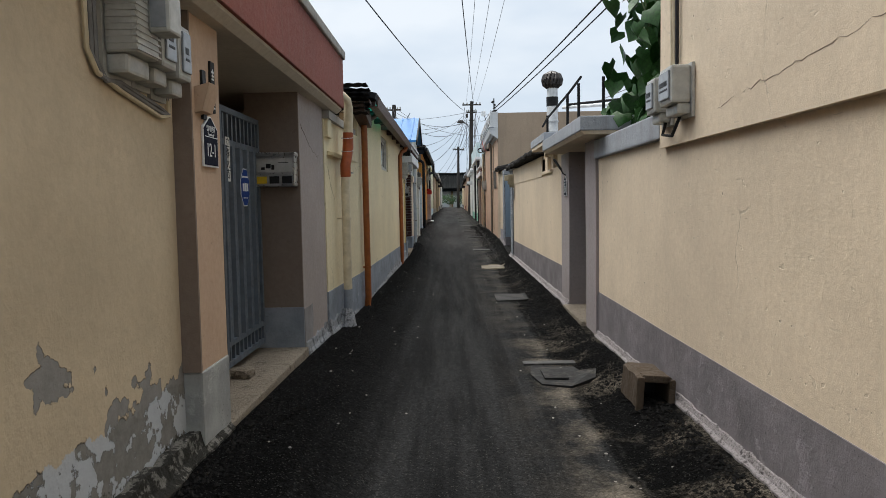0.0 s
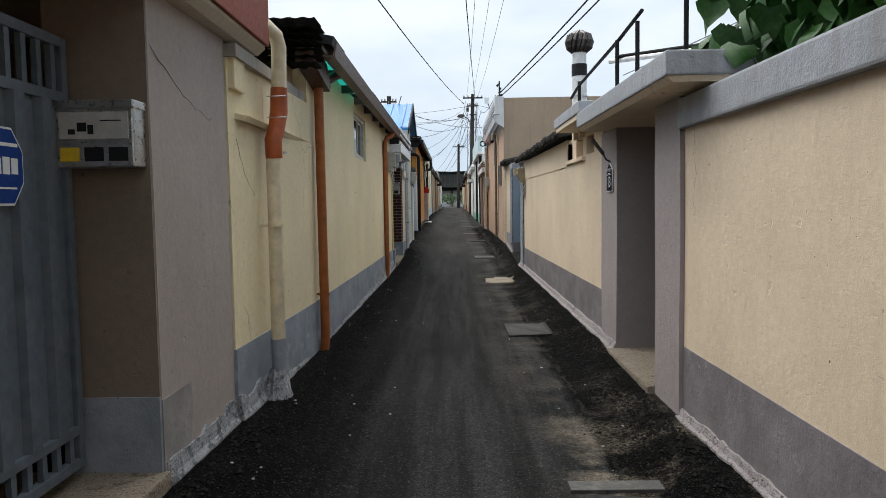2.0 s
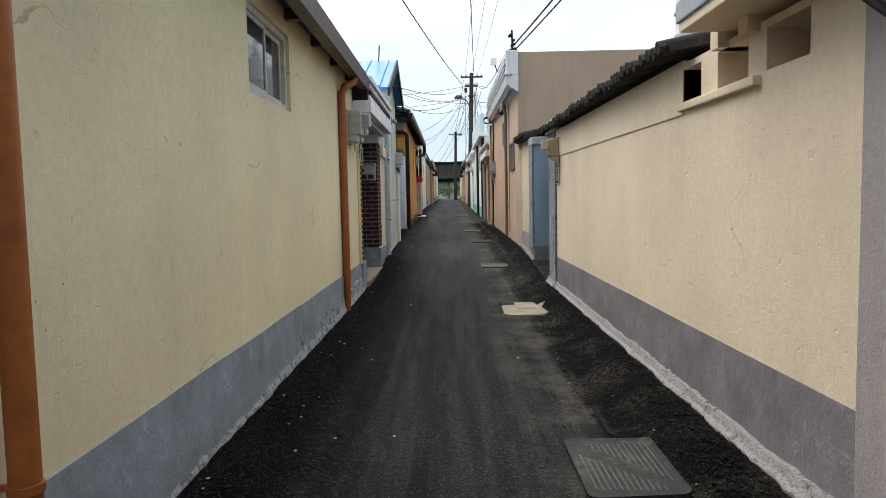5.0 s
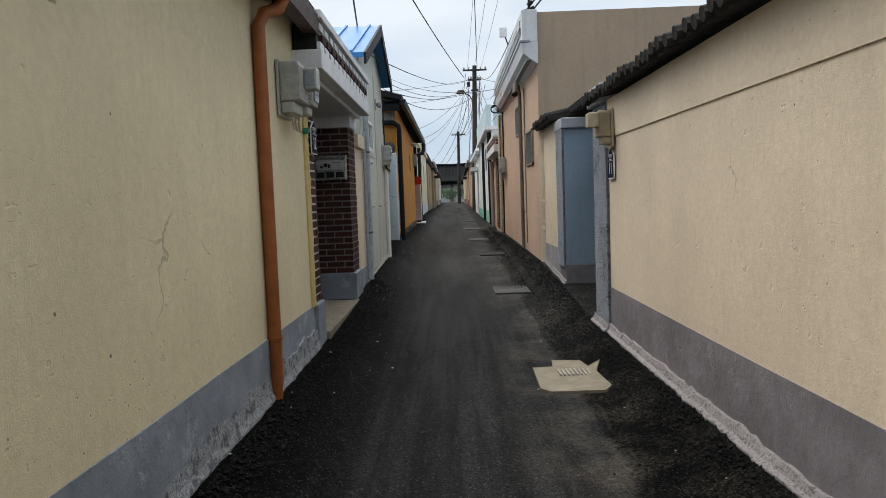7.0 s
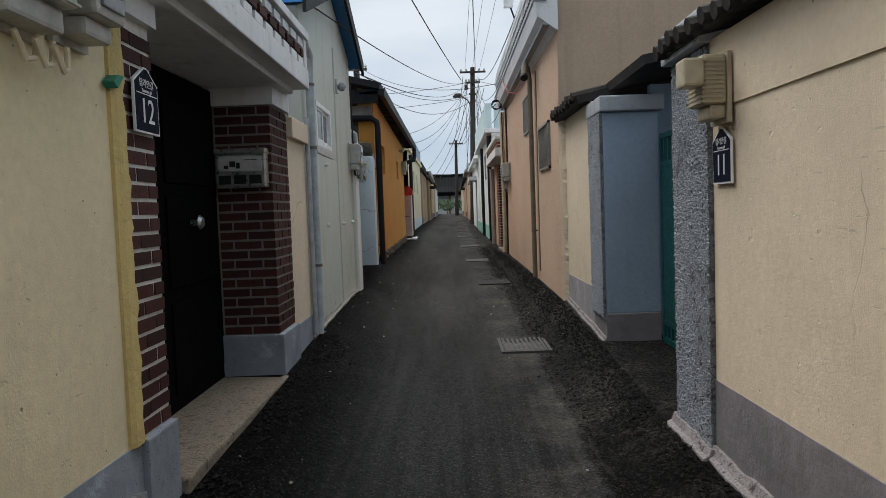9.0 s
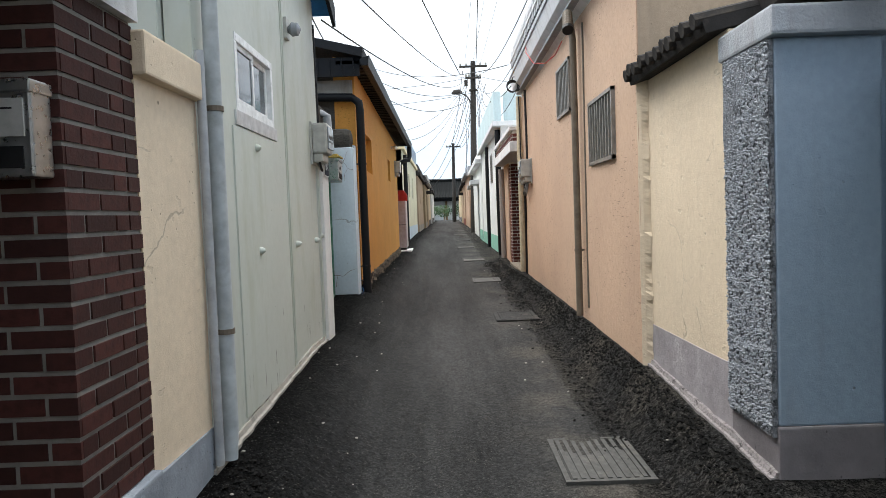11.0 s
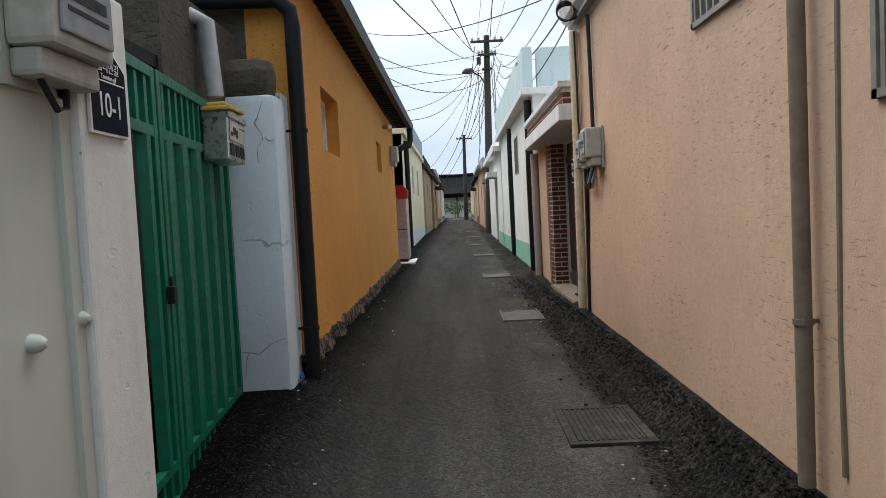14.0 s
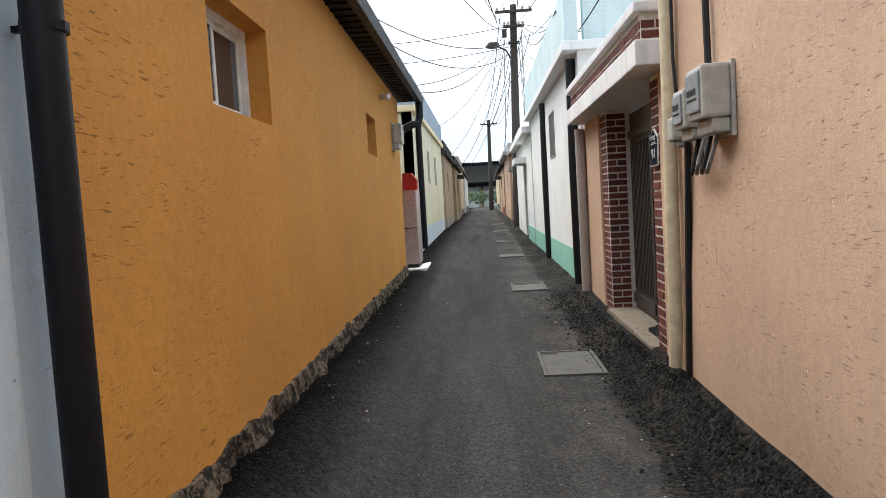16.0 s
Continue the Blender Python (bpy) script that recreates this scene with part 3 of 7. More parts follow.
def ground_z(x, y):
    """The height of the paving: low along the middle, swept up to the walls."""
    g, l, r = np.interp(y, GY, GZ), np.interp(y, LY, LZ), np.interp(y, RY, RZ)
    if x < 0:
        k = min(1, max(0, (-x - 0.4) / 0.75))
        return g + (l - g) * k * k * (3 - 2 * k)
    k = min(1, max(0, (x - 0.98) / 0.3))
    return g + (r - g) * k * k * (3 - 2 * k)


def skirt(parent, s, y0, y1, x0, x1, mat, w=0.09, h=0.10, seed=0):
    """A ragged cement fillet where a wall meets the paving."""
    bm = bmesh.new()
    rows = []
    for y in steps_between(y0, y1, 0.07):
        x = x0 + (x1 - x0) * (y - y0) / (y1 - y0)
        a = noise.noise((seed, y * 2.3, 0)) * 0.6 + noise.noise((seed, y * 9, 4)) * 0.5
        b = noise.noise((seed, y * 3.1, 8)) * 0.5 + noise.noise((seed, y * 12, 2)) * 0.5
        ww, hh = w * (1 + 0.8 * a), h * (1 + 0.8 * b)
        g = ground_z(x - s * ww, y)
        rows.append([bm.verts.new(p) for p in ((x - s * ww, y, g - 0.04), (x - s * ww, y, g + 0.012), (x - s * ww * 0.45, y, g + hh * 0.35), (x - s * 0.007, y, g + hh), (x + s * 0.05, y, g + hh), (x + s * 0.05, y, g - 0.04))])
    for a, b in zip(rows, rows[1:]):
        for k in range(6):
            bm.faces.new((a[k], a[(k + 1) % 6], b[(k + 1) % 6], b[k]))
    bm.faces.new(rows[0][::-1]), bm.faces.new(rows[-1])
    return part("skirt", bm, mat, parent, "ragged cement fillet along the foot")


def on_side(s, x, y, rz=0):
    """The frame of something fixed to a wall: local x runs along the alley, local y out of the wall."""
    return pose(x, y, 0, 0, 0, rz) @ Matrix(((0, -s, 0, 0), (-s * -1, 0, 0, 0), (0, 0, 1, 0), (0, 0, 0, 1)))


# ---- ground ----
xs = [-400, -60, -8, -3, -2.2, -1.7, -1.45, -1.3, -1.15, -1.0, -0.85, -0.7, -0.55, -0.4, -0.2, 0, 0.2, 0.4, 0.55, 0.7, 0.8, 0.9, 1.0, 1.1, 1.22, 1.35, 1.5, 1.8, 2.3, 3, 8, 60, 400]
ysg = [-400, -60, -12] + [round(-6 + 0.2 * i, 2) for i in range(400)] + [76, 80, 90, 110, 400]
bm = bmesh.new()
vs = [[bm.verts.new((x, y, ground_z(max(-2.2, min(2.2, x)), y) + (0.009 * noise.noise((x * 2.2, y * 2.2, 0)) + 0.006 * noise.noise((x * 7, y * 7, 3)) * (1 if abs(x) > 0.6 else 0.3) if abs(x) < 3 else 0))) for x in xs] for y in ysg]
for a, b in zip(vs, vs[1:]):
    for k in range(len(xs) - 1):
        bm.faces.new((a[k], a[k + 1], b[k + 1], b[k]))
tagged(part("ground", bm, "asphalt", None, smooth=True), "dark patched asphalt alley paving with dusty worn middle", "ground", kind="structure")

# ---- left side ----
# house with peeling wall, red-fronted canopy and recessed slate-blue gate
h = thing("house", "cream house with peeling paint and red-fronted entrance canopy", "house")
wall(h, "peeling", -1, -6, 3.80, -1.47, -1.47, -0.3, 3.6, label="cream paint flaking off grey cement")
wall(h, ["salmon"], -1, 3.80, 4.22, -1.38, -1.38, 0.66, 2.46, name="pilaster", th=0.4, label="salmon-painted pilaster")
part("pilaster_foot", boxes((-1.8, -1.374, 3.795, 4.224, -0.3, 0.66), bevel=0.01), "pale_foot", h)
# thin brown sheet puts the pilaster side's shade into colour
part("pilaster_side", boxes((-1.5, -1.376, 3.782, 3.799, 0.66, 2.46)), "brown", h, "brown edge toned dark for the side's shade")
wall(h, "pier_pink", -1, 6.35, 7.36, -1.39, -1.37, -0.3, 2.46, name="pier", th=0.42, label="dusty pink pier with a hairline crack")
# gateway side toned dark in the same way, for its shade
part("reveal", boxes((-1.85, -1.392, 6.333, 6.349, 0.62, 2.46)), "brown", h, "gateway side toned dark brown for its shade")
part("pier_plinth", boxes((-1.80, -1.384, 6.345, 7.355, -0.3, 0.60)), "pier_foot", h)
part("reveal_foot", boxes((-1.80, -1.39, 6.325, 6.344, -0.3, 0.62)), "plinth_grey", h)
prof = [(-3.2, 2.46), (-1.3, 2.46), (-1.25, 2.50), (-1.25, 3.02), (-3.2, 3.02)]
part("canopy", prism(bmesh.new(), prof, "y", 2.3, 7.85), ["soffit"], h, "dirty white soffit slab")
part("canopy_front", boxes((-1.255, -1.225, 2.28, 7.87, 2.52, 3.03), bevel=0.006), "redfascia", h, "faded dark red fascia")
part("canopy_edge", boxes((-1.5, -1.20, 2.26, 7.9, 3.03, 3.12), bevel=0.015), "concrete", h, "stained concrete ledge")
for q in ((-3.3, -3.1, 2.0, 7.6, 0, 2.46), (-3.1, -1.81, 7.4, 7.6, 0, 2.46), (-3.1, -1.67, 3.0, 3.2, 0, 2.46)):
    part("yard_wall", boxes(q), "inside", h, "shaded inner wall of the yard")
part("doorstep", boxes((-3.1, -1.36, 4.2, 6.36, -0.2, 0.27), bevel=0.02), "sill", h, "worn concrete doorstep")
part("roof", boxes((-6, -1.5, -6, 2.3, 3.6, 3.75)), "concrete", h)
skirt(h, -1, -1.5, 4.2, -1.46, -1.40, "skirt_dirty", 0.06, 0.12, 1)
skirt(h, -1, 6.36, 7.35, -1.385, -1.365, "foot_grey", 0.03, 0.12, 2)

# pale yellow house with low eave
h2 = thing("house", "long pale yellow house with grey plinth and brown gutter", "house")
wall(h2, "yellow", -1, 7.37, 9.3, -1.36, -1.28, 0.5, 2.36, label="pale yellow paint over uneven render")
wall(h2, "yellow", -1, 9.301, 16.40, -1.28, -1.17, 0.5, 2.80, holes=[(11.95, 13.0, 2.07, 2.62)], label="pale yellow paint over uneven render")
wall(h2, "plinth_grey", -1, 7.365, 9.3, -1.353, -1.273, -0.3, 0.62, name="plinth", amp=0.01)
wall(h2, "plinth_grey", -1, 9.301, 16.40, -1.273, -1.163, -0.3, 0.62, name="plinth", amp=0.01)
part("ledge", prism(bmesh.new(), [(-1.4, 2.02), (-1.30, 2.0), (-1.275, 2.03), (-1.40, 2.06)], "y", 7.5, 9.55), "yellow", h2, "rough raised plaster ledge")
part("pilaster", boxes((-1.45, -1.32, 7.40, 7.62, 2.18, 2.42), (-1.45, -1.33, 8.05, 8.16, 0.6, 2.3), bevel=0.01), "yellow", h2)
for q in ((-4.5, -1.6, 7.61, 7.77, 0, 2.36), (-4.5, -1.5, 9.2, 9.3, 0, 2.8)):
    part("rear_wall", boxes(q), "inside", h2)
roof = [(-1.02, 2.80), (-4.6, 3.6), (-4.6, 3.66), (-1.0, 2.87)]
part("roof", prism(bmesh.new(), roof, "y", 12.05, 16.6), "blackmetal", h2, "dark sheet roof")
part("roof", prism(bmesh.new(), [(-1.31, 2.864), (-4.6, 3.6), (-4.6, 3.66), (-1.31, 2.938)], "y", 9.7, 12.05), "blackmetal", h2, "dark sheet roof")
part("roof", prism(bmesh.new(), roof, "y", 9.1, 9.7), "blackmetal", h2, "dark sheet roof")
for i in range(8):
    part("eave_bracket", boxes((-1.28, -1.04, 9.3 + 0.9 * i, 9.36 + 0.9 * i, 2.72, 2.80)), "brownmetal", h2)
for i in range(3):
    b = bmesh.new()
    rows = [[b.verts.new((x, 9.72 + i * 0.76 + 0.03 * k, 2.80 - (x + 1.02) * 0.22 + 0.012 * math.sin(k * 1.26))) for x in (-1.34, -1.01)] for k in range(25)]
    for p, q in zip(rows, rows[1:]):
        b.faces.new((p[0], q[0], q[1], p[1]))
    bmesh.ops.solidify(b, geom=b.faces[:], thickness=0.004)
    part("eave_sheet", b, "sheet_green", h2, "translucent green corrugated sheet under the eave")
g = bmesh.new()
prism(g, [(-1.09, 2.78), (-1.08, 2.68), (-0.98, 2.68), (-0.96, 2.80), (-0.975, 2.80), (-0.99, 2.695), (-1.07, 2.695), (-1.08, 2.78)], "y", 9.0, 16.2)
part("gutter", g, "brownmetal", h2, "brown box gutter")
part("flat_roof", boxes((-4.5, -1.30, 7.37, 9.3, 2.362, 2.44)), "concrete", h2)
skirt(h2, -1, 7.37, 16.4, -1.345, -1.155, "foot_grey", 0.032, 0.15, 3)
b = bmesh.new()
rings = []
for k, (r, z) in enumerate(((0.11, 0.10), (0.085, 0.22), (0.066, 0.30), (0.052, 0.38))):
    rings.append([b.verts.new((-1.25 + r * math.cos(a) * (1 + 0.5 * noise.noise((a * 2, k, 3))), 7.93 + 1.2 * r * math.sin(a) * (1 + 0.5 * noise.noise((a * 3, k, 9))), z + 0.05 * noise.noise((a * 4, k, 1)))) for a in [math.tau * i / 18 for i in range(18)]])
for p, q in zip(rings, rings[1:]):
    for k in range(18):
        b.faces.new((p[k], p[(k + 1) % 18], q[(k + 1) % 18], q[k]))
part("pipe_splash", b, "foot_grey", h2, "ragged cement heaped round the downpipe's foot")


def window(name_label, s, y0, y1, z0, z1, x, mat, panes=2, depth=0.06, category="window"):
    """A sliding window set in a wall: frame, one sash frame and pane for each leaf."""
    w = thing("window", name_label, category)
    e = 0.045
    xa, xb = sorted((x, x + s * depth))
    part("window_frame", boxes((xa, xb, y0, y1, z0, z0 + e), (xa, xb, y0, y1, z1 - e, z1), (xa, xb, y0, y0 + e, z0 + e, z1 - e), (xa, xb, y1 - e, y1, z0 + e, z1 - e), bevel=0.004), mat, w)
    step = (y1 - y0 - 2 * e) / panes
    for i in range(panes):
        a, b = y0 + e + i * step, y0 + e + (i + 1) * step
        o = 0.012 + 0.018 * (i % 2)
        xc, xd = sorted((x + s * o, x + s * (o + 0.022)))
        f = 0.03
        sash = part("sash", boxes((xc, xd, a, b, z0 + e, z0 + e + f), (xc, xd, a, b, z1 - e - f, z1 - e), (xc, xd, a, a + f, z0 + e + f, z1 - e - f), (xc, xd, b - f, b, z0 + e + f, z1 - e - f), bevel=0.003), mat, w)
        xm = (xc + xd) / 2
        part("pane", boxes((xm - 0.003, xm + 0.003, a + f, b - f, z0 + e + f, z1 - e - f)), "glass", sash)
    # dark sheet behind the panes paints in the unlit room
    xk = x + s * (depth + 0.15)
    part("backing", boxes((min(xk, xk + s * 0.02), max(xk, xk + s * 0.02), y0 - 0.1, y1 + 0.1, z0 - 0.1, z1 + 0.1)), "plastic_dark", w, "dark sheet standing for the unlit room")
    return w


window("weathered pale wooden sliding window under the eave", -1, 11.95, 13.0, 2.07, 2.62, -1.25, "wood_frame")

# gateway 12: brick jambs under a white canopy
h3 = thing("gateway", "brick-lined house entrance under a white concrete canopy", "entrance")
part("near_jamb", boxes((-1.9, -1.165, 16.405, 16.69, 0.63, 2.36)), "mortar", h3)
b = bmesh.new()
rows = []
for z in steps_between(0.62, 2.36, 0.035):
    o = 0.025 * noise.noise((z * 9, 3, 1)) + 0.02 * noise.noise((z * 25, 5, 1))
    rows.append([b.verts.new((x, y, z)) for x, y in ((-1.19, 16.31), (-1.158, 16.315), (-1.146, 16.34), (-1.146, 16.405 + o), (-1.19, 16.41 + o))])
for p, q in zip(rows, rows[1:]):
    for k in range(4):
        b.faces.new((p[k], p[k + 1], q[k + 1], q[k]))
part("plaster_edge", b, "ochre", h3, "thick ochre paint lapping onto the bricks")
part("near_jamb_foot", boxes((-1.9, -1.13, 16.40, 16.70, -0.3, 0.63), bevel=0.01), "plinth_grey", h3)
part("near_jamb_head", boxes((-1.8, -1.13, 16.402, 16.70, 2.28, 2.38)), "whitetrim", h3)
part("far_jamb", boxes((-1.9, -1.165, 18.66, 19.15, 0.65, 2.26)), "mortar_dark", h3)
part("far_jamb_foot", boxes((-1.9, -1.125, 18.63, 19.15, -0.3, 0.65), bevel=0.01), "plinth_grey", h3)
part("far_jamb_head", boxes((-1.9, -1.13, 18.64, 19.15, 2.26, 2.38)), "whitetrim", h3)
part("canopy", boxes((-2.6, -1.06, 16.1, 19.0, 2.38, 2.42), (-2.6, -0.95, 16.05, 19.06, 2.42, 2.56), bevel=0.008), "whitetrim", h3, "white-painted canopy slab")
part("canopy_cap", boxes((-1.15, -0.94, 16.03, 19.08, 2.78, 2.84), (-1.12, -0.96, 18.98, 19.07, 2.56, 2.78), bevel=0.006), "whitetrim", h3)
# near-black core paints the shade inside the pierced band
part("canopy_core", boxes((-1.15, -0.99, 16.07, 18.98, 2.56, 2.78)), "plastic_dark", h3, "dark backing standing for shade in the pierced band")
for k in range(3):
    for i in range(13):
        part("block", boxes((-0.99, -0.965, 16.1 + i * 0.225 + 0.11 * (k % 2), 16.26 + i * 0.225 + 0.11 * (k % 2), 2.575 + k * 0.068, 2.625 + k * 0.068)), "brick" if k == 1 else "whitetrim", h3)
part("doorstep", boxes((-1.8, -1.10, 16.70, 18.63, -0.2, 0.36), bevel=0.015), "sill", h3, "cracked concrete doorstep")
door = part("door", boxes((-1.62, -1.56, 16.70, 18.66, 0.36, 2.36), bevel=0.004), "door_black", h3, "black panelled metal double door")
for i in range(2):
    for k in range(3):
        part("panel", boxes((-1.56, -1.545, 16.78 + i * 0.97, 17.63 + i * 0.97, 0.46 + k * 0.62, 1.0 + k * 0.62), bevel=0.006), "door_black", door)
k = bmesh.new()
tube(k, [(-1.55, 18.11, 1.46), (-1.50, 18.11, 1.46), (-1.49, 18.11, 1.46), (-1.47, 18.11, 1.46)], [0.02, 0.02, 0.045, 0.03], 12)
part("handle", k, "steel", door, "chrome round handle", True)
wall(h3, "cream", -1, 19.155, 19.76, -1.16, -1.15, 0.45, 2.08, name="strip_wall", label="narrow pale yellow wall")
part("strip_cap", boxes((-1.4, -1.11, 19.15, 19.77, 2.08, 2.24), bevel=0.01), "cream", h3)
part("strip_plinth", boxes((-1.4, -1.145, 19.155, 19.76, -0.3, 0.62)), "plinth_grey", h3)
part("yard_wall", boxes((-2.8, -2.6, 16.4, 19.4, 0, 2.38)), "inside", h3)

# panel-clad gable house with blue roof
h4 = thing("house", "gable house clad in pale grey-green panels with blue roof", "house")
wall(h4, "panel", -1, 19.78, 22.85, -1.16, -1.165, -0.3, 3.15, th=0.12, holes=[(20.42, 21.24, 2.14, 2.56)], amp=0.002, top=lambda y: float(np.interp(y, (19.5, 21.5, 22.85), (3.15, 3.9, 3.42))), label="smooth pale grey-green cladding")
part("panel_seam", boxes(*[(-1.168, -1.156, y, y + 0.012, 0.5, 3.3) for y in (21.55, 21.6)], (-1.18, -1.145, 22.70, 22.752, 0.4, 2.36), (-1.17, -1.152, 20.32, 21.5, 0.5, 2.05)), "panel", h4, "raised seams")
for q in ((-4, -1.29, 19.73, 19.83, 0, 3.15), (-4, -1.29, 22.7, 22.8, 0, 3.4)):
    part("rear_wall", boxes(q), "panel", h4)
part("roof", prism(bmesh.new(), [(19.3, 3.14), (21.5, 3.96), (23.05, 3.36), (23.05, 3.42), (21.5, 4.03), (19.3, 3.2)], "x", -4, -1.02), "bluemetal", h4, "ribbed blue metal roof")
for i in range(9):
    x = -3.9 + 0.34 * i
    part("roof_rib", prism(bmesh.new(), [(19.3, 3.2), (21.5, 4.03), (21.5, 4.06), (19.3, 3.23)], "x", x, x + 0.03), "bluemetal", h4)
part("bargeboard", prism(bmesh.new(), [(19.3, 3.06), (21.5, 3.88), (23.05, 3.26), (23.05, 3.43), (21.5, 4.04), (19.3, 3.2)], "x", -1.02, -0.99), "blackmetal", h4, "dark edge trim of the roof")
for y, z in [(20.75, 1.97), (20.74, 1.37), (21.78, 1.37), (22.53, 1.37), (22.74, 1.4)]:
    b = bmesh.new()
    tube(b, [(-1.17, y, z), (-1.14, y, z), (-1.122, y, z)], [0.024, 0.022, 0.008], 10)
    part("bolt_cap", b, "panel", h4, "", True)
skirt(h4, -1, 19.73, 22.84, -1.158, -1.158, "concrete", 0.03, 0.04, 5)
window("white plastic sliding window with grey sill", -1, 20.42, 21.24, 2.14, 2.56, -1.155, "upvc", depth=0.05)
w = tagged(part("window_sill", boxes((-1.17, -1.148, 20.38, 21.28, 2.06, 2.14), bevel=0.004), "alu", None), "grey metal ledge under the white window", "window sill", kind="structure")

# gateway with green double gate
h5 = thing("gateway", "green metal gate between white post and blue-white pillar", "gateway")
part("post", boxes((-1.32, -1.118, 22.755, 23.07, -0.3, 2.35), bevel=0.012), "white", h5, "white-painted gatepost")
part("pillar", boxes((-1.5, -1.115, 24.92, 25.18, -0.3, 2.38), bevel=0.05), "bluewhite", h5, "pale blue-white pillar, cracked at the foot", True)
part("pillar_return", boxes((-1.4, -1.14, 25.165, 25.345, -0.3, 2.42)), "bluewhite", h5, "stained pale blue return")
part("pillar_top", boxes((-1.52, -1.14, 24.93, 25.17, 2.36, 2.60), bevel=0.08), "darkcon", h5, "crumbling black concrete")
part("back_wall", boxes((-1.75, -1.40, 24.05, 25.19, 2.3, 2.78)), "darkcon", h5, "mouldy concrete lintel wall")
# brown wall and an added, unseen roof keep the gate passage dark
part("yard_wall", boxes((-4, -3.8, 22, 26, 0, 3.0)), "brown", h5)
part("yard_roof", boxes((-4, -1.42, 22.86, 24.62, 2.36, 2.42)), "blackmetal", h5, "added unseen roof that darkens the gate passage")

# orange house
h6 = thing("house", "orange stucco house with black metal eave and rubble footing", "house")
ow = [(26.6, 27.5, 2.2, 2.72), (31.25, 31.95, 2.3, 2.74)]
wall(h6, "orange", -1, 25.35, 34.75, -1.13, -1.28, 0.72, 3.6, th=0.25, holes=ow, label="rough orange stucco")
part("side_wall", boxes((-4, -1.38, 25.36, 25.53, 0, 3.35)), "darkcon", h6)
part("end_wall", boxes((-4, -1.28, 34.6, 34.75, 0, 3.6)), "orange", h6)
part("gable_beam", boxes((-4, -1.15, 25.29, 25.349, 3.06, 3.22)), "concrete", h6, "stained concrete beam")
part("gable_cladding", boxes((-4, -1.02, 25.05, 25.09, 3.22, 3.44)), "blackmetal", h6, "upright black metal cladding")
for i in range(12):
    part("cladding_seam", boxes((-1.1 - 0.14 * i, -1.085 - 0.14 * i, 25.038, 25.05, 3.22, 3.44)), "blackmetal", h6)
part("roof", prism(bmesh.new(), [(-0.98, 3.42), (-4.5, 4.3), (-4.5, 4.4), (-0.96, 3.52)], "y", 24.95, 35.15), "blackmetal", h6, "charcoal metal roof")
part("soffit", boxes((-1.30, -1.0, 25.05, 35.05, 3.36, 3.40)), "blackmetal", h6, "ribbed black soffit")
for i in range(50):
    part("soffit_rib", boxes((-1.2, -0.99, 25.1 + i * 0.2, 25.12 + i * 0.2, 3.345, 3.36)), "blackmetal", h6)
part("gutter", prism(bmesh.new(), [(-1.0, 3.40), (-0.99, 3.32), (-0.91, 3.32), (-0.89, 3.43)], "y", 24.95, 35.25), "pipe_black", h6, "black gutter")
f = bmesh.new()
rows = []
for i, y in enumerate(steps_between(25.25, 34.75, 0.05)):
    x = -1.13 - 0.15 * (y - 25.25) / 9.5
    o = 0.0 + 0.05 * noise.noise((y * 3, 2, 5)) + 0.03 * noise.noise((y * 8, 7, 5)) + 0.025 * noise.noise((y * 21, 7, 5))
    rows.append([f.verts.new(p) for p in ((x + 0.05 + o, y, 0.2), (x + 0.03 + o + 0.02 * noise.noise((y * 9, 1, 1)), y, 0.66 + 0.05 * noise.noise((y * 4, 3, 3))), (x + 0.02, y, 0.76 + 0.04 * noise.noise((y * 5, 9, 3))), (x - 0.15, y, 0.76), (x - 0.15, y, 0.2))])
for a, b in zip(rows, rows[1:]):
    for k in range(5):
        f.faces.new((a[k], a[(k + 1) % 5], b[(k + 1) % 5], b[k]))
part("footing", f, "rubble", h6, "exposed rubble footing")
window("small white window deep in orange wall", -1, 26.6, 27.5, 2.2, 2.72, -1.28, "upvc")
window("small white window deep in orange wall", -1, 31.25, 31.95, 2.3, 2.74, -1.37, "upvc", 1)

# pale lemon house further on
h7 = thing("house", "pale lemon house with grey parapet and pale blue plinth", "house")
wall(h7, "pale_yellow", -1, 37.35, 47.05, -1.30, -1.30, 0.3, 3.5, holes=[(40.75, 41.55, 2.2, 3.0), (43.25, 44.05, 2.2, 3.0)])
wall(h7, "bluewhite", -1, 37.34, 47.05, -1.295, -1.295, 0.2, 1.2, name="plinth")
part("end_wall", boxes((-5, -1.3, 37.35, 37.55, 0.3, 3.5)), "pale_yellow", h7)
part("cornice", boxes((-5, -1.22, 37.25, 47.15, 3.5, 3.62), bevel=0.01), "yellow", h7)
part("parapet", boxes((-1.4, -1.26, 37.3, 47.1, 3.62, 4.2), (-5, -1.4, 37.3, 37.45, 3.62, 4.2)), "bluegrey", h7)
window("narrow window in lemon wall", -1, 40.75, 41.55, 2.2, 3.0, -1.33, "wood_frame", 1)
window("narrow window in lemon wall", -1, 43.25, 44.05, 2.2, 3.0, -1.33, "wood_frame", 1)


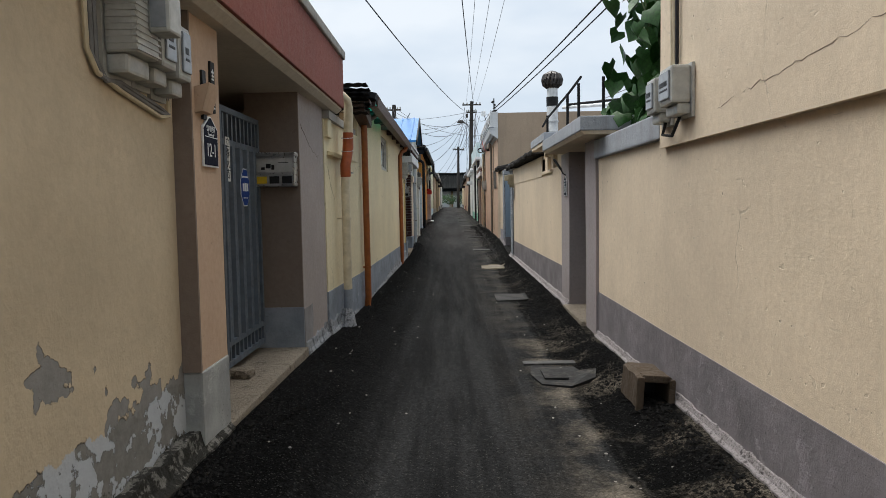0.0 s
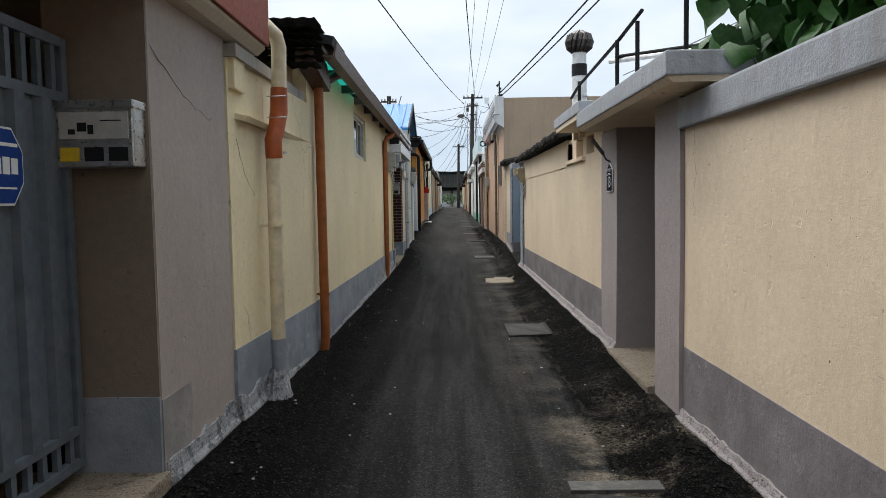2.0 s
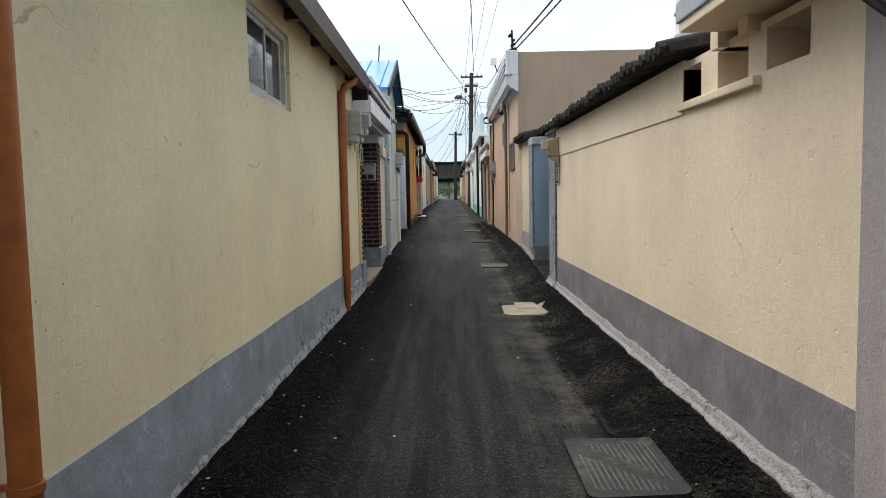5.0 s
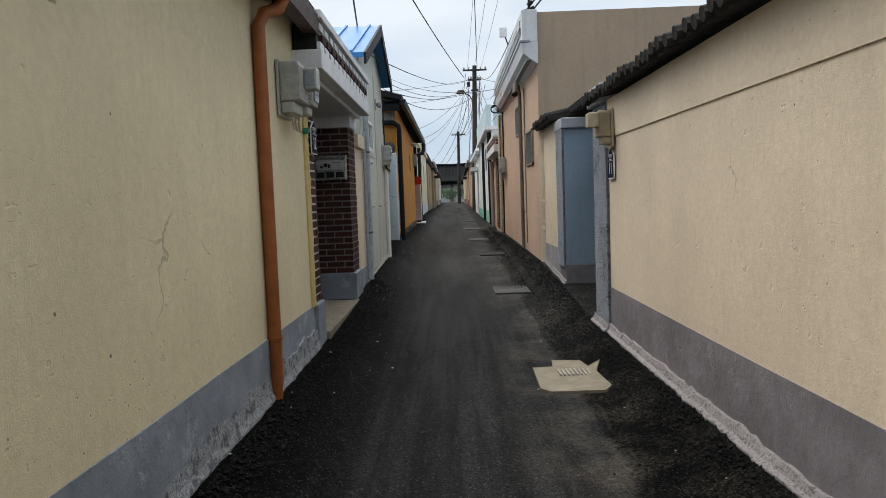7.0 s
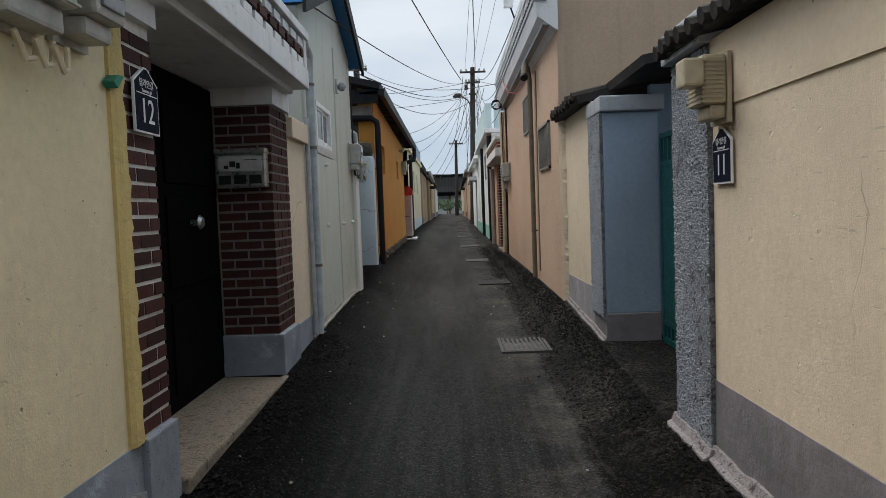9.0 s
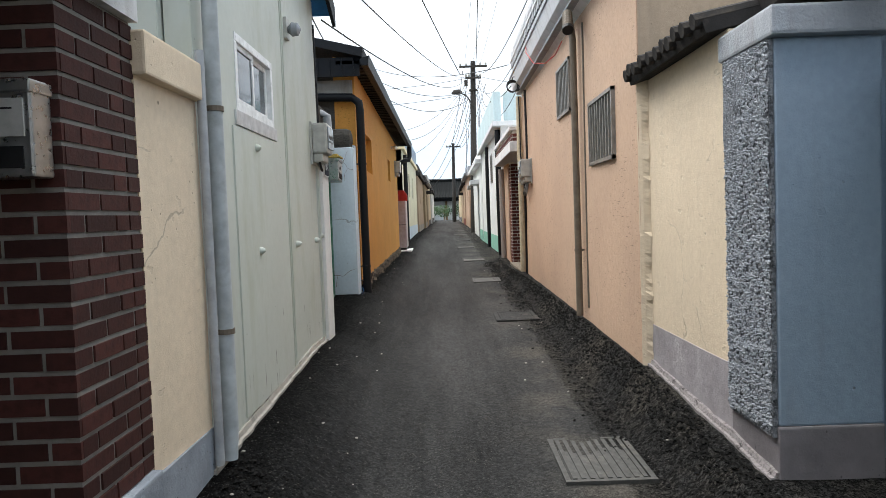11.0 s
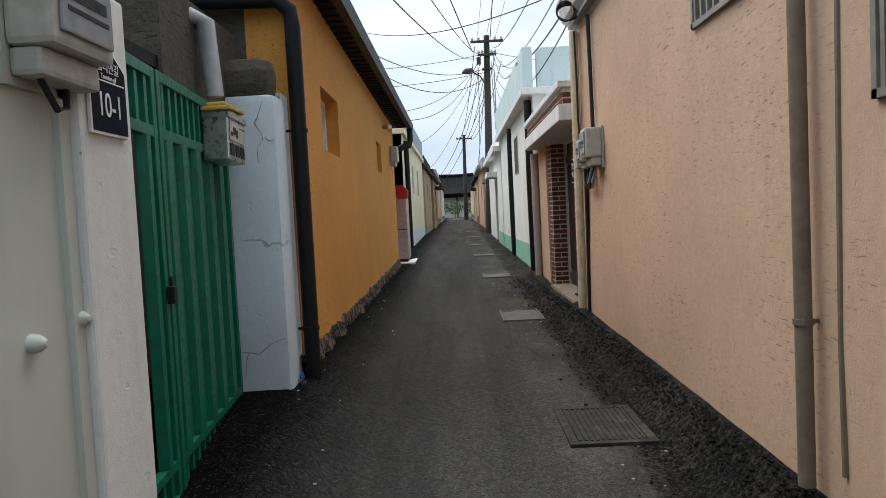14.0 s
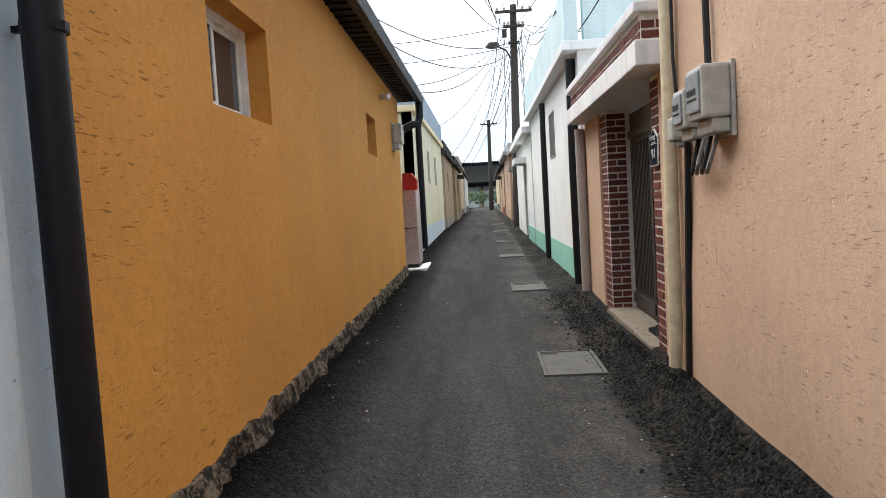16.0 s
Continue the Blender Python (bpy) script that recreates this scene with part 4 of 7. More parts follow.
def far_house(s, y0, y1, x, z, mat, foot, cap, label, over=0.12, door=None):
    """A plain roadside house seen from far: front, return wall, plinth, roof slab, door and window."""
    h = thing("house", label, "house")
    base = np.interp(y0, GY, GZ)
    holes = [(y0 + 0.3 * (y1 - y0), y0 + 0.3 * (y1 - y0) + 0.8, base + 1.4, base + 2.1)]
    if door:
        holes.append((door, door + 1.0, base - 0.3, base + 2.0))
    wall(h, mat, s, y0, y1, x, x, base - 0.5, z, holes=holes, step=1.0)
    a, b = sorted((x + s * 0.2, x + s * 4))
    part("return_wall", boxes((a, b, y0, y0 + 0.2, base - 0.5, z)), mat, h)
    part("cornice", boxes((min(x - s * over, x + s * 4), max(x - s * over, x + s * 4), y0 - 0.1, y1 + 0.05, z, z + 0.14), bevel=0.01), cap, h)
    part("parapet", boxes((min(x - s * 0.02, x + s * 0.15), max(x - s * 0.02, x + s * 0.15), y0 - 0.02, y1, z + 0.14, z + 0.5)), cap, h)
    a, b = sorted((x - s * 0.012, x + s * 0.02))
    part("plinth", boxes((a, b, y0 + 0.02, (door or y1) - 0.02, base - 0.5, base + 0.45)), foot, h)
    q = holes[0]
    a, b = sorted((x + s * 0.05, x + s * 0.09))
    part("window", boxes((a, b, q[0], q[1], q[2], q[3])), "glass", h)
    part("window_frame", boxes((a - 0.02, b + 0.02, (q[0] + q[1]) / 2 - 0.03, (q[0] + q[1]) / 2 + 0.03, q[2], q[3]), (a - 0.02, b + 0.02, q[0], q[1], q[2], q[2] + 0.05)), "upvc", h)
    if door:
        a, b = sorted((x + s * 0.12, x + s * 0.17))
        part("door", boxes((a, b, door, door + 1.0, base - 0.3, base + 2.0)), "door_brown", h)
        part("canopy", boxes((min(x - s * 0.3, x + s * 0.1), max(x - s * 0.3, x + s * 0.1), door - 0.3, door + 1.3, base + 2.05, base + 2.2)), cap, h)
    return h


far_house(-1, 47.5, 54, -1.25, 3.3, "tan", "concrete", "rooftile", "low brown house with tiled edge")
far_house(-1, 54.2, 61, -1.15, 3.2, "inside", "concrete", "rooftile", "low weathered house beyond the lemon house", door=57.5)
far_house(-1, 61.2, 69, -1.2, 3.6, "cream_far", "skirt", "concrete", "cream house far along the alley")
far_house(-1, 69.2, 79, -1.1, 3.3, "white", "skirt", "rooftile", "white house near the alley's end")

# ---- right side ----
# cream house and yard wall
r1 = thing("house", "cream-painted house with overhanging upper wall and mauve plinth", "house")
wall(r1, "cream", 1, -6, 7.74, 1.45, 1.45, 0.4, 1.93, label="cream paint with cracks")
wall(r1, "cream", 1, -6, 5.40, 1.405, 1.405, 1.86, 3.7, name="upper_wall", th=0.25, label="cream upper wall standing proud")
wall(r1, "plinth_mauve", 1, -6, 7.74, 1.444, 1.444, -0.3, 0.53, name="plinth")
part("return_wall", boxes((1.65, 4.5, 5.1, 5.35, 0, 3.7)), "cream", r1)
part("roof", boxes((1.3, 6, -6, 5.5, 3.7, 3.85)), "concrete", r1)
part("coping", boxes((1.40, 1.68, 5.405, 7.76, 1.93, 2.12), bevel=0.015), "coping", r1, "grey-painted wall coping")
skirt(r1, 1, -2, 7.74, 1.437, 1.437, "skirt_pink", 0.045, 0.055, 11)

# gateway 13
r2 = thing("gateway", "mauve-painted gateway with cream canopy and iron gate", "gateway")
wall(r2, "mauve", 1, 7.745, 8.30, 1.42, 1.42, -0.3, 2.14, name="near_pier", th=0.7, amp=0.012, label="lumpy mauve-grey pier")
wall(r2, "mauve", 1, 9.66, 10.34, 1.455, 1.46, -0.3, 2.14, name="far_pier", th=0.7, label="mauve-grey pier")
cp = [(1.17, 2.17), (1.2, 2.14), (2.5, 2.14), (2.5, 2.27), (1.2, 2.27), (1.17, 2.25)]
part("canopy", prism(bmesh.new(), cp, "y", 7.2, 10.0), "cream", r2, "cream soffit slab")
part("canopy_edge", boxes((1.155, 2.5, 7.18, 10.02, 2.175, 2.315), bevel=0.012), "coping", r2, "grey chipped slab edge")
part("second_canopy", boxes((1.19, 2.4, 10.03, 11.6, 2.28, 2.34), bevel=0.008), "cream", r2)
part("second_canopy_edge", boxes((1.175, 2.4, 10.025, 11.62, 2.33, 2.44), bevel=0.01), "coping", r2)
part("doorstep", boxes((1.36, 2.6, 8.29, 9.67, -0.2, 0.125), bevel=0.02), "sill", r2, "pale concrete doorstep")
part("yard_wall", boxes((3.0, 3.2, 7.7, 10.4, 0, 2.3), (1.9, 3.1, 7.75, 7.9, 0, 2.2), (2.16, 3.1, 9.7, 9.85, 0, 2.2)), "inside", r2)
ig = thing("iron_gate", "black wrought-iron gate with scrollwork, standing ajar", "gate")
b = bmesh.new()
box(b, 1.96, 2.0, 8.32, 8.38, 0.14, 2.1), box(b, 1.96, 2.0, 9.58, 9.64, 0.14, 2.1), box(b, 1.96, 2.0, 8.38, 9.58, 0.14, 0.22), box(b, 1.96, 2.0, 8.38, 9.58, 2.04, 2.1), box(b, 1.96, 2.0, 8.38, 9.58, 1.66, 1.7)
part("gate_frame", b, "iron", ig)
part("gate_panel", boxes((1.975, 1.985, 8.38, 9.2, 0.22, 1.66)), "iron", ig)
for i in range(6):
    b = bmesh.new()
    c = (1.98, 8.5 + i * 0.2, 1.87)
    tube(b, [(c[0], c[1] + 0.075 * math.cos(a), c[2] + 0.14 * math.sin(a)) for a in [math.tau * j / 16 for j in range(17)]], 0.011, 6)
    tube(b, [(c[0], c[1] + 0.03 * math.cos(a), c[2] + 0.05 * math.sin(a)) for a in [math.tau * j / 12 for j in range(13)]], 0.009, 6)
    part("scroll", b, "iron", ig)

# cream wall with tiled edge
r3 = thing("house", "cream yard wall with vent openings and dark tiled edge", "house")
wall(r3, "cream", 1, 10.345, 17.23, 1.475, 1.385, 0.45, 2.24, holes=[(10.75, 11.15, 2.0, 2.2), (11.35, 11.75, 2.0, 2.2), (12.0, 12.3, 2.0, 2.2)], label="cream paint with fine cracks")
wall(r3, "cream", 1, 12.3, 17.23, 1.44, 1.375, 1.92, 2.26, name="upper_wall", label="cream band standing proud")
wall(r3, "plinth_mauve", 1, 10.345, 17.23, 1.469, 1.379, -0.3, 0.58, name="plinth")
part("ledge", boxes((1.42, 1.52, 11.2, 12.35, 1.94, 1.99), bevel=0.01), "cream", r3)
for y in (10.55, 11.22, 11.6):
    part("canopy_post", boxes((1.40, 1.6, y, y + 0.11, 2.2, 2.4)), "cream", r3)
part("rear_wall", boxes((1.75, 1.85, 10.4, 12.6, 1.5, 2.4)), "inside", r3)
part("roof", prism(bmesh.new(), [(1.30, 2.28), (4.5, 2.9), (4.5, 2.96), (1.28, 2.33)], "y", 12.1, 17.75), "rooftile", r3, "dark cement roof")
tile_me = mesh_of(tube(bmesh.new(), [(0, 0, 0), (0.45, 0, 0.09)], 0.042, 8), "tile", "rooftile")
for i in range(40):
    t = new("tile", tile_me)
    t.parent, t.location = r3, (1.235 + 0.015 * math.sin(i * 7.1), 12.15 + i * 0.142, 2.31 + 0.01 * math.sin(i * 4.3))
skirt(r3, 1, 9.67, 17.23, 1.455, 1.37, "skirt_pink", 0.055, 0.065, 12)

# gateway 11: roughcast pier, blue pillar, teal gate
r4 = thing("gateway", "gateway with roughcast pier and blue-grey pillar", "gateway")
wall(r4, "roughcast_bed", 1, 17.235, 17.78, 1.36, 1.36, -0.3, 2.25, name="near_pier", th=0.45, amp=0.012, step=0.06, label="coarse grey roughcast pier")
part("near_pier_cap", boxes((1.31, 1.85, 17.2, 17.83, 2.25, 2.42), bevel=0.015), "coping", r4)
part("far_pillar", boxes((1.375, 1.84, 19.70, 20.2, 0.55, 2.25), bevel=0.01), "bluegrey", r4, "blue-grey painted pillar")
part("far_pillar_foot", boxes((1.37, 1.84, 19.69, 20.21, -0.3, 0.55), bevel=0.01), "plinth_mauve", r4)
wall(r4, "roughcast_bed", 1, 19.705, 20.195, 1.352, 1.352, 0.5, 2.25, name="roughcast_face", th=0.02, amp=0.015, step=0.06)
part("far_pillar_cap", boxes((1.34, 1.88, 19.64, 20.24, 2.25, 2.38), bevel=0.015), "coping", r4)
part("yard_wall", boxes((1.84, 4, 19.9, 20.0, 0, 2.5), (3.2, 3.4, 17.3, 20, 0, 2.5)), "bluegrey", r4)
part("yard_roof", prism(bmesh.new(), [(1.55, 2.5), (3.6, 2.85), (3.6, 2.92), (1.53, 2.57)], "y", 19.0, 21.55), "rooftile", r4)
wall(r4, "cream", 1, 20.21, 21.62, 1.385, 1.37, 0.4, 2.42, name="wall")
wall(r4, "plinth_pale", 1, 20.21, 21.61, 1.379, 1.364, -0.3, 0.72, name="plinth")
part("wall_roof", prism(bmesh.new(), [(1.27, 2.40), (3, 2.8), (3, 2.88), (1.25, 2.47)], "y", 20.2, 21.65), "rooftile", r4, "dark tiled edge")
for i in range(11):
    t = new("tile", tile_me)
    t.parent, t.location = r4, (1.215 + 0.012 * math.sin(i * 5.3), 20.24 + i * 0.137, 2.465 + 0.01 * math.sin(i * 3.7))
skirt(r4, 1, 19.7, 21.65, 1.365, 1.36, "skirt_pink", 0.03, 0.04, 13)
skirt(r4, 1, 17.2, 17.8, 1.35, 1.35, "skirt_pink", 0.05, 0.06, 14)

# peach house with white parapet
r5 = thing("house", "tall peach stucco house with white parapet", "house")
pw = [(22.25, 23.17, 1.94, 2.51), (24., 24.83, 2.58, 3.13)]
wall(r5, "pink", 1, 21.62, 28.27, 1.31, 1.225, -0.3, 3.40, th=0.22, holes=pw, label="rough peach stucco")
part("side_wall", boxes((1.32, 7, 21.611, 21.81, -0.3, 4.16)), "tan", r5, "plain tan side wall")
part("end_wall", boxes((1.44, 7, 28.05, 28.26, -0.3, 3.4)), "tan", r5)
part("cornice", prism(bmesh.new(), [(1.10, 3.55), (1.3, 3.40), (1.318, 3.40), (1.318, 3.72), (1.06, 3.72)], "y", 21.55, 28.37), "whitetrim", r5, "white sloped cornice")
part("parapet", boxes((1.09, 1.318, 21.55, 28.35, 3.72, 4.19), bevel=0.01), "whitetrim", r5, "white parapet")
part("roof", boxes((1.32, 7, 21.81, 28.25, 3.4, 3.6)), "concrete", r5)
part("moulding", boxes((1.05, 1.2, 21.53, 28.38, 3.71, 3.745), (1.15, 1.3, 21.56, 28.3, 3.455, 3.485), bevel=0.006), "coping", r5, "grey moulded edge")
# parapet is not cut through; this dark strip paints the openings' shade
part("parapet_slot", boxes((1.080, 1.0885, 21.75, 28.2, 3.86, 4.08)), "plastic_dark", r5, "dark strip standing for shaded openings")
slot_me = mesh_of(boxes((1.068, 1.0875, 0, 0.045, 3.86, 4.08)), "baluster", "whitetrim")
for i in range(43):
    ob = new("baluster", slot_me)
    ob.parent, ob.location = r5, (0, 21.8 + 0.15 * i, 0)
part("parapet_rail", boxes((1.06, 1.0875, 21.7, 28.25, 3.955, 3.985)), "whitetrim", r5)


b = bmesh.new()
rows = []
for z in steps_between(0.35, 2.42, 0.03):
    o = 0.05 * noise.noise((z * 5, 3, 7)) + 0.03 * noise.noise((z * 17, 5, 7)) + 0.015 * noise.noise((z * 40, 1, 7))
    rows.append([b.verts.new((x, y, z)) for x, y in ((1.385, 21.565 + 0.6 * o), (1.362 + 0.008 * noise.noise((z * 30, 2, 2)), 21.57 + 0.6 * o), (1.325, 21.598), (1.303, 21.63 + 0.3 * o), (1.34, 21.64 + 0.3 * o))])
for p, q in zip(rows, rows[1:]):
    for k in range(4):
        b.faces.new((p[k], p[k + 1], q[k + 1], q[k]))
part("ragged_edge", b, "cream", r5, "crumbled plaster edge where two walls meet")


def barred_window(label, y0, y1, z0, z1, x):
    w = thing("window", label, "window")
    e = 0.03
    part("window_frame", boxes((x - 0.02, x + 0.05, y0, y1, z0, z0 + e), (x - 0.02, x + 0.05, y0, y1, z1 - e, z1), (x - 0.02, x + 0.05, y0, y0 + e, z0, z1), (x - 0.02, x + 0.05, y1 - e, y1, z0, z1)), "bar_metal", w)
    n = 9
    for i in range(n):
        y = y0 + (i + 0.5) * (y1 - y0) / n
        part("bar", boxes((x - 0.012, x + 0.012, y - 0.012, y + 0.012, z0 + e, z1 - e)), "bar_metal", w)
    part("pane", boxes((x + 0.09, x + 0.10, y0, y1, z0, z1)), "glass", w)
    return w


barred_window("window behind flat grey-brown security bars", 22.25, 23.17, 1.94, 2.51, 1.29)
barred_window("higher window behind grey-brown security bars", 24., 24.83, 2.58, 3.13, 1.27)

# gateway 9-1 with brick jambs
r6 = thing("gateway", "brick entrance with white canopy and slatted dark door", "entrance")
part("near_jamb", boxes((1.26, 2.0, 28.7, 28.99, -0.3, 2.55)), "mortar", r6)
part("near_strip", boxes((1.24, 2.0, 28.28, 28.69, -0.3, 2.55)), "pink", r6)
part("far_jamb", boxes((1.265, 1.51, 30.93, 31.25, -0.3, 2.55)), "mortar", r6)
part("canopy", boxes((1.03, 2.4, 28.4, 32.2, 2.55, 2.72), bevel=0.01), "whitetrim", r6, "white canopy slab")
part("canopy_core", boxes((1.08, 2.4, 28.44, 32.15, 2.72, 2.90)), "mortar", r6)
part("canopy_cap", boxes((1.03, 2.4, 28.4, 32.2, 2.90, 2.97), bevel=0.01), "whitetrim", r6)
door = part("door", boxes((1.5, 1.56, 29., 30.92, 0.45, 2.5)), "door_brown", r6, "dark bronze slatted door")
for i in range(30):
    part("slat", boxes((1.485, 1.499, 29.1 + i * 0.06, 29.125 + i * 0.06, 0.75, 2.2)), "door_brown", door)
for q in ((29., 30.92, 2.25, 2.32), (29.95, 30.01, 0.45, 2.25), (29., 30.92, 0.6, 0.7)):
    part("stile", boxes((1.475, 1.499, *q)), "door_brown", door)
part("doorstep", boxes((1.2, 1.5, 28.99, 30.95, 0.2, 0.54), bevel=0.015), "sill", r6)
wall(r6, "pink", 1, 31.25, 32.35, 1.24, 1.24, -0.3, 2.55, name="wall")

# white house with sea-green foot
r7 = thing("house", "white house with flaking sea-green foot and aqua parapet", "house")
wall(r7, "white", 1, 32.37, 39.95, 1.21, 1.16, 0, 3.45, holes=[(35.15, 35.95, 2.35, 3.1)], label="white paint, flaking low down")
wall(r7, "aqua", 1, 32.36, 39.95, 1.205, 1.155, 0, 0.98, name="plinth", amp=0.012)
part("return_wall", boxes((1.3, 5, 32.38, 32.55, 0, 4.2)), "aquapale", r7)
part("cornice", boxes((1.02, 5, 32.25, 40.05, 3.45, 3.56), bevel=0.01), "whitetrim", r7)
part("parapet", boxes((1.06, 1.22, 32.3, 40., 3.56, 4.2)), "aquapale", r7)
barred_window("dark narrow window in white wall", 35.15, 35.95, 2.35, 3.1, 1.2)
far_house(1, 40.05, 47, 1.15, 3.2, "white", "aqua", "whitetrim", "low white house with door canopy", 0.2, 42.25)
far_house(1, 46.95, 54, 1.3, 3.5, "cream_far", "concrete", "concrete", "cream house beside the utility pole", 0.2, 50)
far_house(1, 54.2, 61, 1.2, 3.6, "pink", "salmon", "coping", "pink house far along the alley", 0.25)
far_house(1, 61.2, 69, 1.15, 3.4, "salmon", "redfascia", "rooftile", "salmon house far along the alley", 0.2, 65)
far_house(1, 69.2, 79, 1.1, 3.3, "cream_far", "skirt", "rooftile", "cream house near the alley's end")

# tiled hall that closes the view
e1 = thing("hall", "traditional hall with curved dark tiled roof closing the alley", "building")
part("wall", boxes((-9, 9, 97, 98, 0.5, 3.7)), "white", e1)
b = bmesh.new()
rows = []
for i in range(61):
    x = -10 + i / 3
    up = 0.5 * (abs(x) / 10) ** 2
    rows.append([b.verts.new(p) for p in ((x, 95, 3.5 + up), (x, 96.2, 4.1 + up), (x, 98, 5.4 + up * 0.7), (x, 98, 5.1), (x, 95, 3.38 + up))])
for p, q in zip(rows, rows[1:]):
    for k in range(5):
        b.faces.new((p[k], p[(k + 1) % 5], q[(k + 1) % 5], q[k]))
part("roof", b, "hall_tile", e1, "curved tile roof")
b = bmesh.new()
for i in range(61):
    x = -10 + i / 3
    up = 0.5 * (abs(x) / 10) ** 2
    tube(b, [(x, 94.95, 3.52 + up), (x, 96.2, 4.14 + up), (x, 98, 5.44 + up * 0.7)], 0.07, 5)
tube(b, [(-10, 98, 5.85), (0, 98, 5.5), (10, 98, 5.85)], 0.16, 6)
tagged(part("roof_tile_row", b, "hall_tile", e1, "rows of round cover tiles"), kind="stuff")
for x in (-6, -3, 0, 3, 6):
    part("column", boxes((x - 0.12, x + 0.12, 96.7, 96.95, 0.5, 3.6)), "wood", e1)

part("eave_beam", boxes((-9, 9, 95.6, 95.9, 3.1, 3.42)), "blackmetal", e1, "dark timber eave beam")

# ---- pieces: bricks ----
def brick_wall(parent, mat, origin, along, out, width, z0, z1, seed):
    """Courses of single bricks bedded 6 mm proud of the mortar; along and out are unit vectors."""
    rnd = random.Random(seed)
    for half in (0.19, 0.09):
        bm = bmesh.new()
        box(bm, 0, half - 0.004, 0, 0.02, 0, 0.051, 0)
        brick_wall.mesh[half] = mesh_of(bm, "brick", mat)
    z, row = z0 + 0.006, 0
    turn = Matrix((Vector(along), Vector(out), Vector((0, 0, 1)))).transposed().to_4x4()
    while z + 0.057 < z1:
        p, first = 0.004, row % 2
        while p < width - 0.05:
            half = 0.09 if (first and p < 0.05) or width - p < 0.18 else 0.19
            if p + half > width + 0.03:
                break
            ob = new("brick", brick_wall.mesh[half])
            ob.parent = parent
            ob.matrix_local = Matrix.Translation(Vector(origin) + Vector(along) * p + Vector((0, 0, z)) + Vector(out) * (rnd.uniform(-0.017, -0.012))) @ turn
            p += half + 0.01
        z += 0.067
        row += 1


brick_wall.mesh = {}
brick_wall(h3, "brick", (-1.165, 16.405, 0), (0, 1, 0), (1, 0, 0), 0.29, 0.63, 2.28, 1)
brick_wall(h3, "brick", (-1.165, 18.665, 0), (0, 1, 0), (1, 0, 0), 0.48, 0.65, 2.26, 2)
brick_wall(h3, "brick", (-1.55, 18.66, 0), (1, 0, 0), (0, -1, 0), 0.39, 0.65, 2.26, 3)
brick_wall(r6, "brick_red", (1.26, 28.7, 0), (0, 1, 0), (-1, 0, 0), 0.29, 0.45, 2.55, 4)
brick_wall(r6, "brick_red", (1.265, 30.93, 0), (1, 0, 0), (0, -1, 0), 0.25, 0.45, 2.55, 5)
brick_wall(r6, "brick_red", (1.265, 30.95, 0), (0, 1, 0), (-1, 0, 0), 0.3, 0.45, 2.55, 6)
brick_wall(r6, "brick_red", (1.08, 28.45, 0), (0, 1, 0), (-1, 0, 0), 3.7, 2.725, 2.9, 7)
brick_wall(r6, "brick_red", (1.08, 28.44, 0), (1, 0, 0), (0, -1, 0), 0.4, 2.725, 2.9, 8)


# ---- things on the walls ----
def facing(kind, x, y, z):
    """Local x to the reader's right, y up, z out of the wall: L and R are the alley's sides, C faces the walker."""
    right, out = {"L": ((0, 1, 0), (1, 0, 0)), "R": ((0, -1, 0), (-1, 0, 0)), "C": ((1, 0, 0), (0, -1, 0))}[kind]
    m = Matrix((Vector(right), Vector((0, 0, 1)), Vector(out))).transposed().to_4x4()
    return Matrix.Translation((x, y, z)) @ m


def letters(text, size, mat, parent, x, y, z, name="lettering", squeeze=1.0):
    cu = bpy.data.curves.new(name, "FONT")
    cu.body, cu.size, cu.extrude = text, size, 0.0008
    cu.align_x, cu.align_y = "CENTER", "CENTER"
    tmp = bpy.data.objects.new(name, cu)
    scene.collection.objects.link(tmp)
    me = bpy.data.meshes.new_from_object(tmp.evaluated_get(bpy.context.evaluated_depsgraph_get()))
    bpy.data.objects.remove(tmp)
    me.materials.clear()
    me.materials.append(M[mat])
    ob = new(name, me)
    ob.parent, ob.location, ob.scale = parent, (x, y, z), (squeeze, 1, 1)
    return ob


def pentagon(w, h, d0, d1):
    return prism(bmesh.new(), [(-w / 2, -h / 2), (w / 2, -h / 2), (w / 2, h / 2 - 0.06), (0.012, h / 2), (-0.012, h / 2), (-w / 2, h / 2 - 0.06)], "z", d0, d1)


def number_plate(kind, x, y, z, text, tilt=0.0):
    t = thing("house_number_plate", "navy house-shaped number plate reading %s with white rim" % text, "house number", "house number plates")
    part("rim", pentagon(0.225, 0.265, 0, 0.010), "sign_white", t)
    face = part("face", pentagon(0.209, 0.249, 0.010, 0.012), "plate", t)
    part("rule", boxes((-0.094, 0.094, 0.022, 0.026, 0.012, 0.0135)), "sign_white", t)
    letters(text, 0.14 if len(text) < 3 else 0.10, "sign_white", t, 0, -0.048, 0.013, squeeze=0.95 if len(text) < 3 else 0.82)
    letters("탑리안길", 0.036, "sign_white", t, 0, 0.065, 0.013)
    letters("Tamnian-gil", 0.02, "sign_white", t, 0, 0.037, 0.013)
    t.matrix_world = facing(kind, x, y, z) @ pose(0, 0, 0, 0, 0, tilt)
    return t


number_plate("L", -1.378, 4.03, 1.84, "12-1")
number_plate("R", 1.452, 9.90, 1.70, "13")
number_plate("L", -1.143, 16.57, 1.965, "12")
number_plate("R", 1.375, 17.07, 1.69, "11")
number_plate("R", 1.235, 28.81, 2.03, "9-1")
number_plate("L", -1.114, 22.905, 2.05, "10-1")


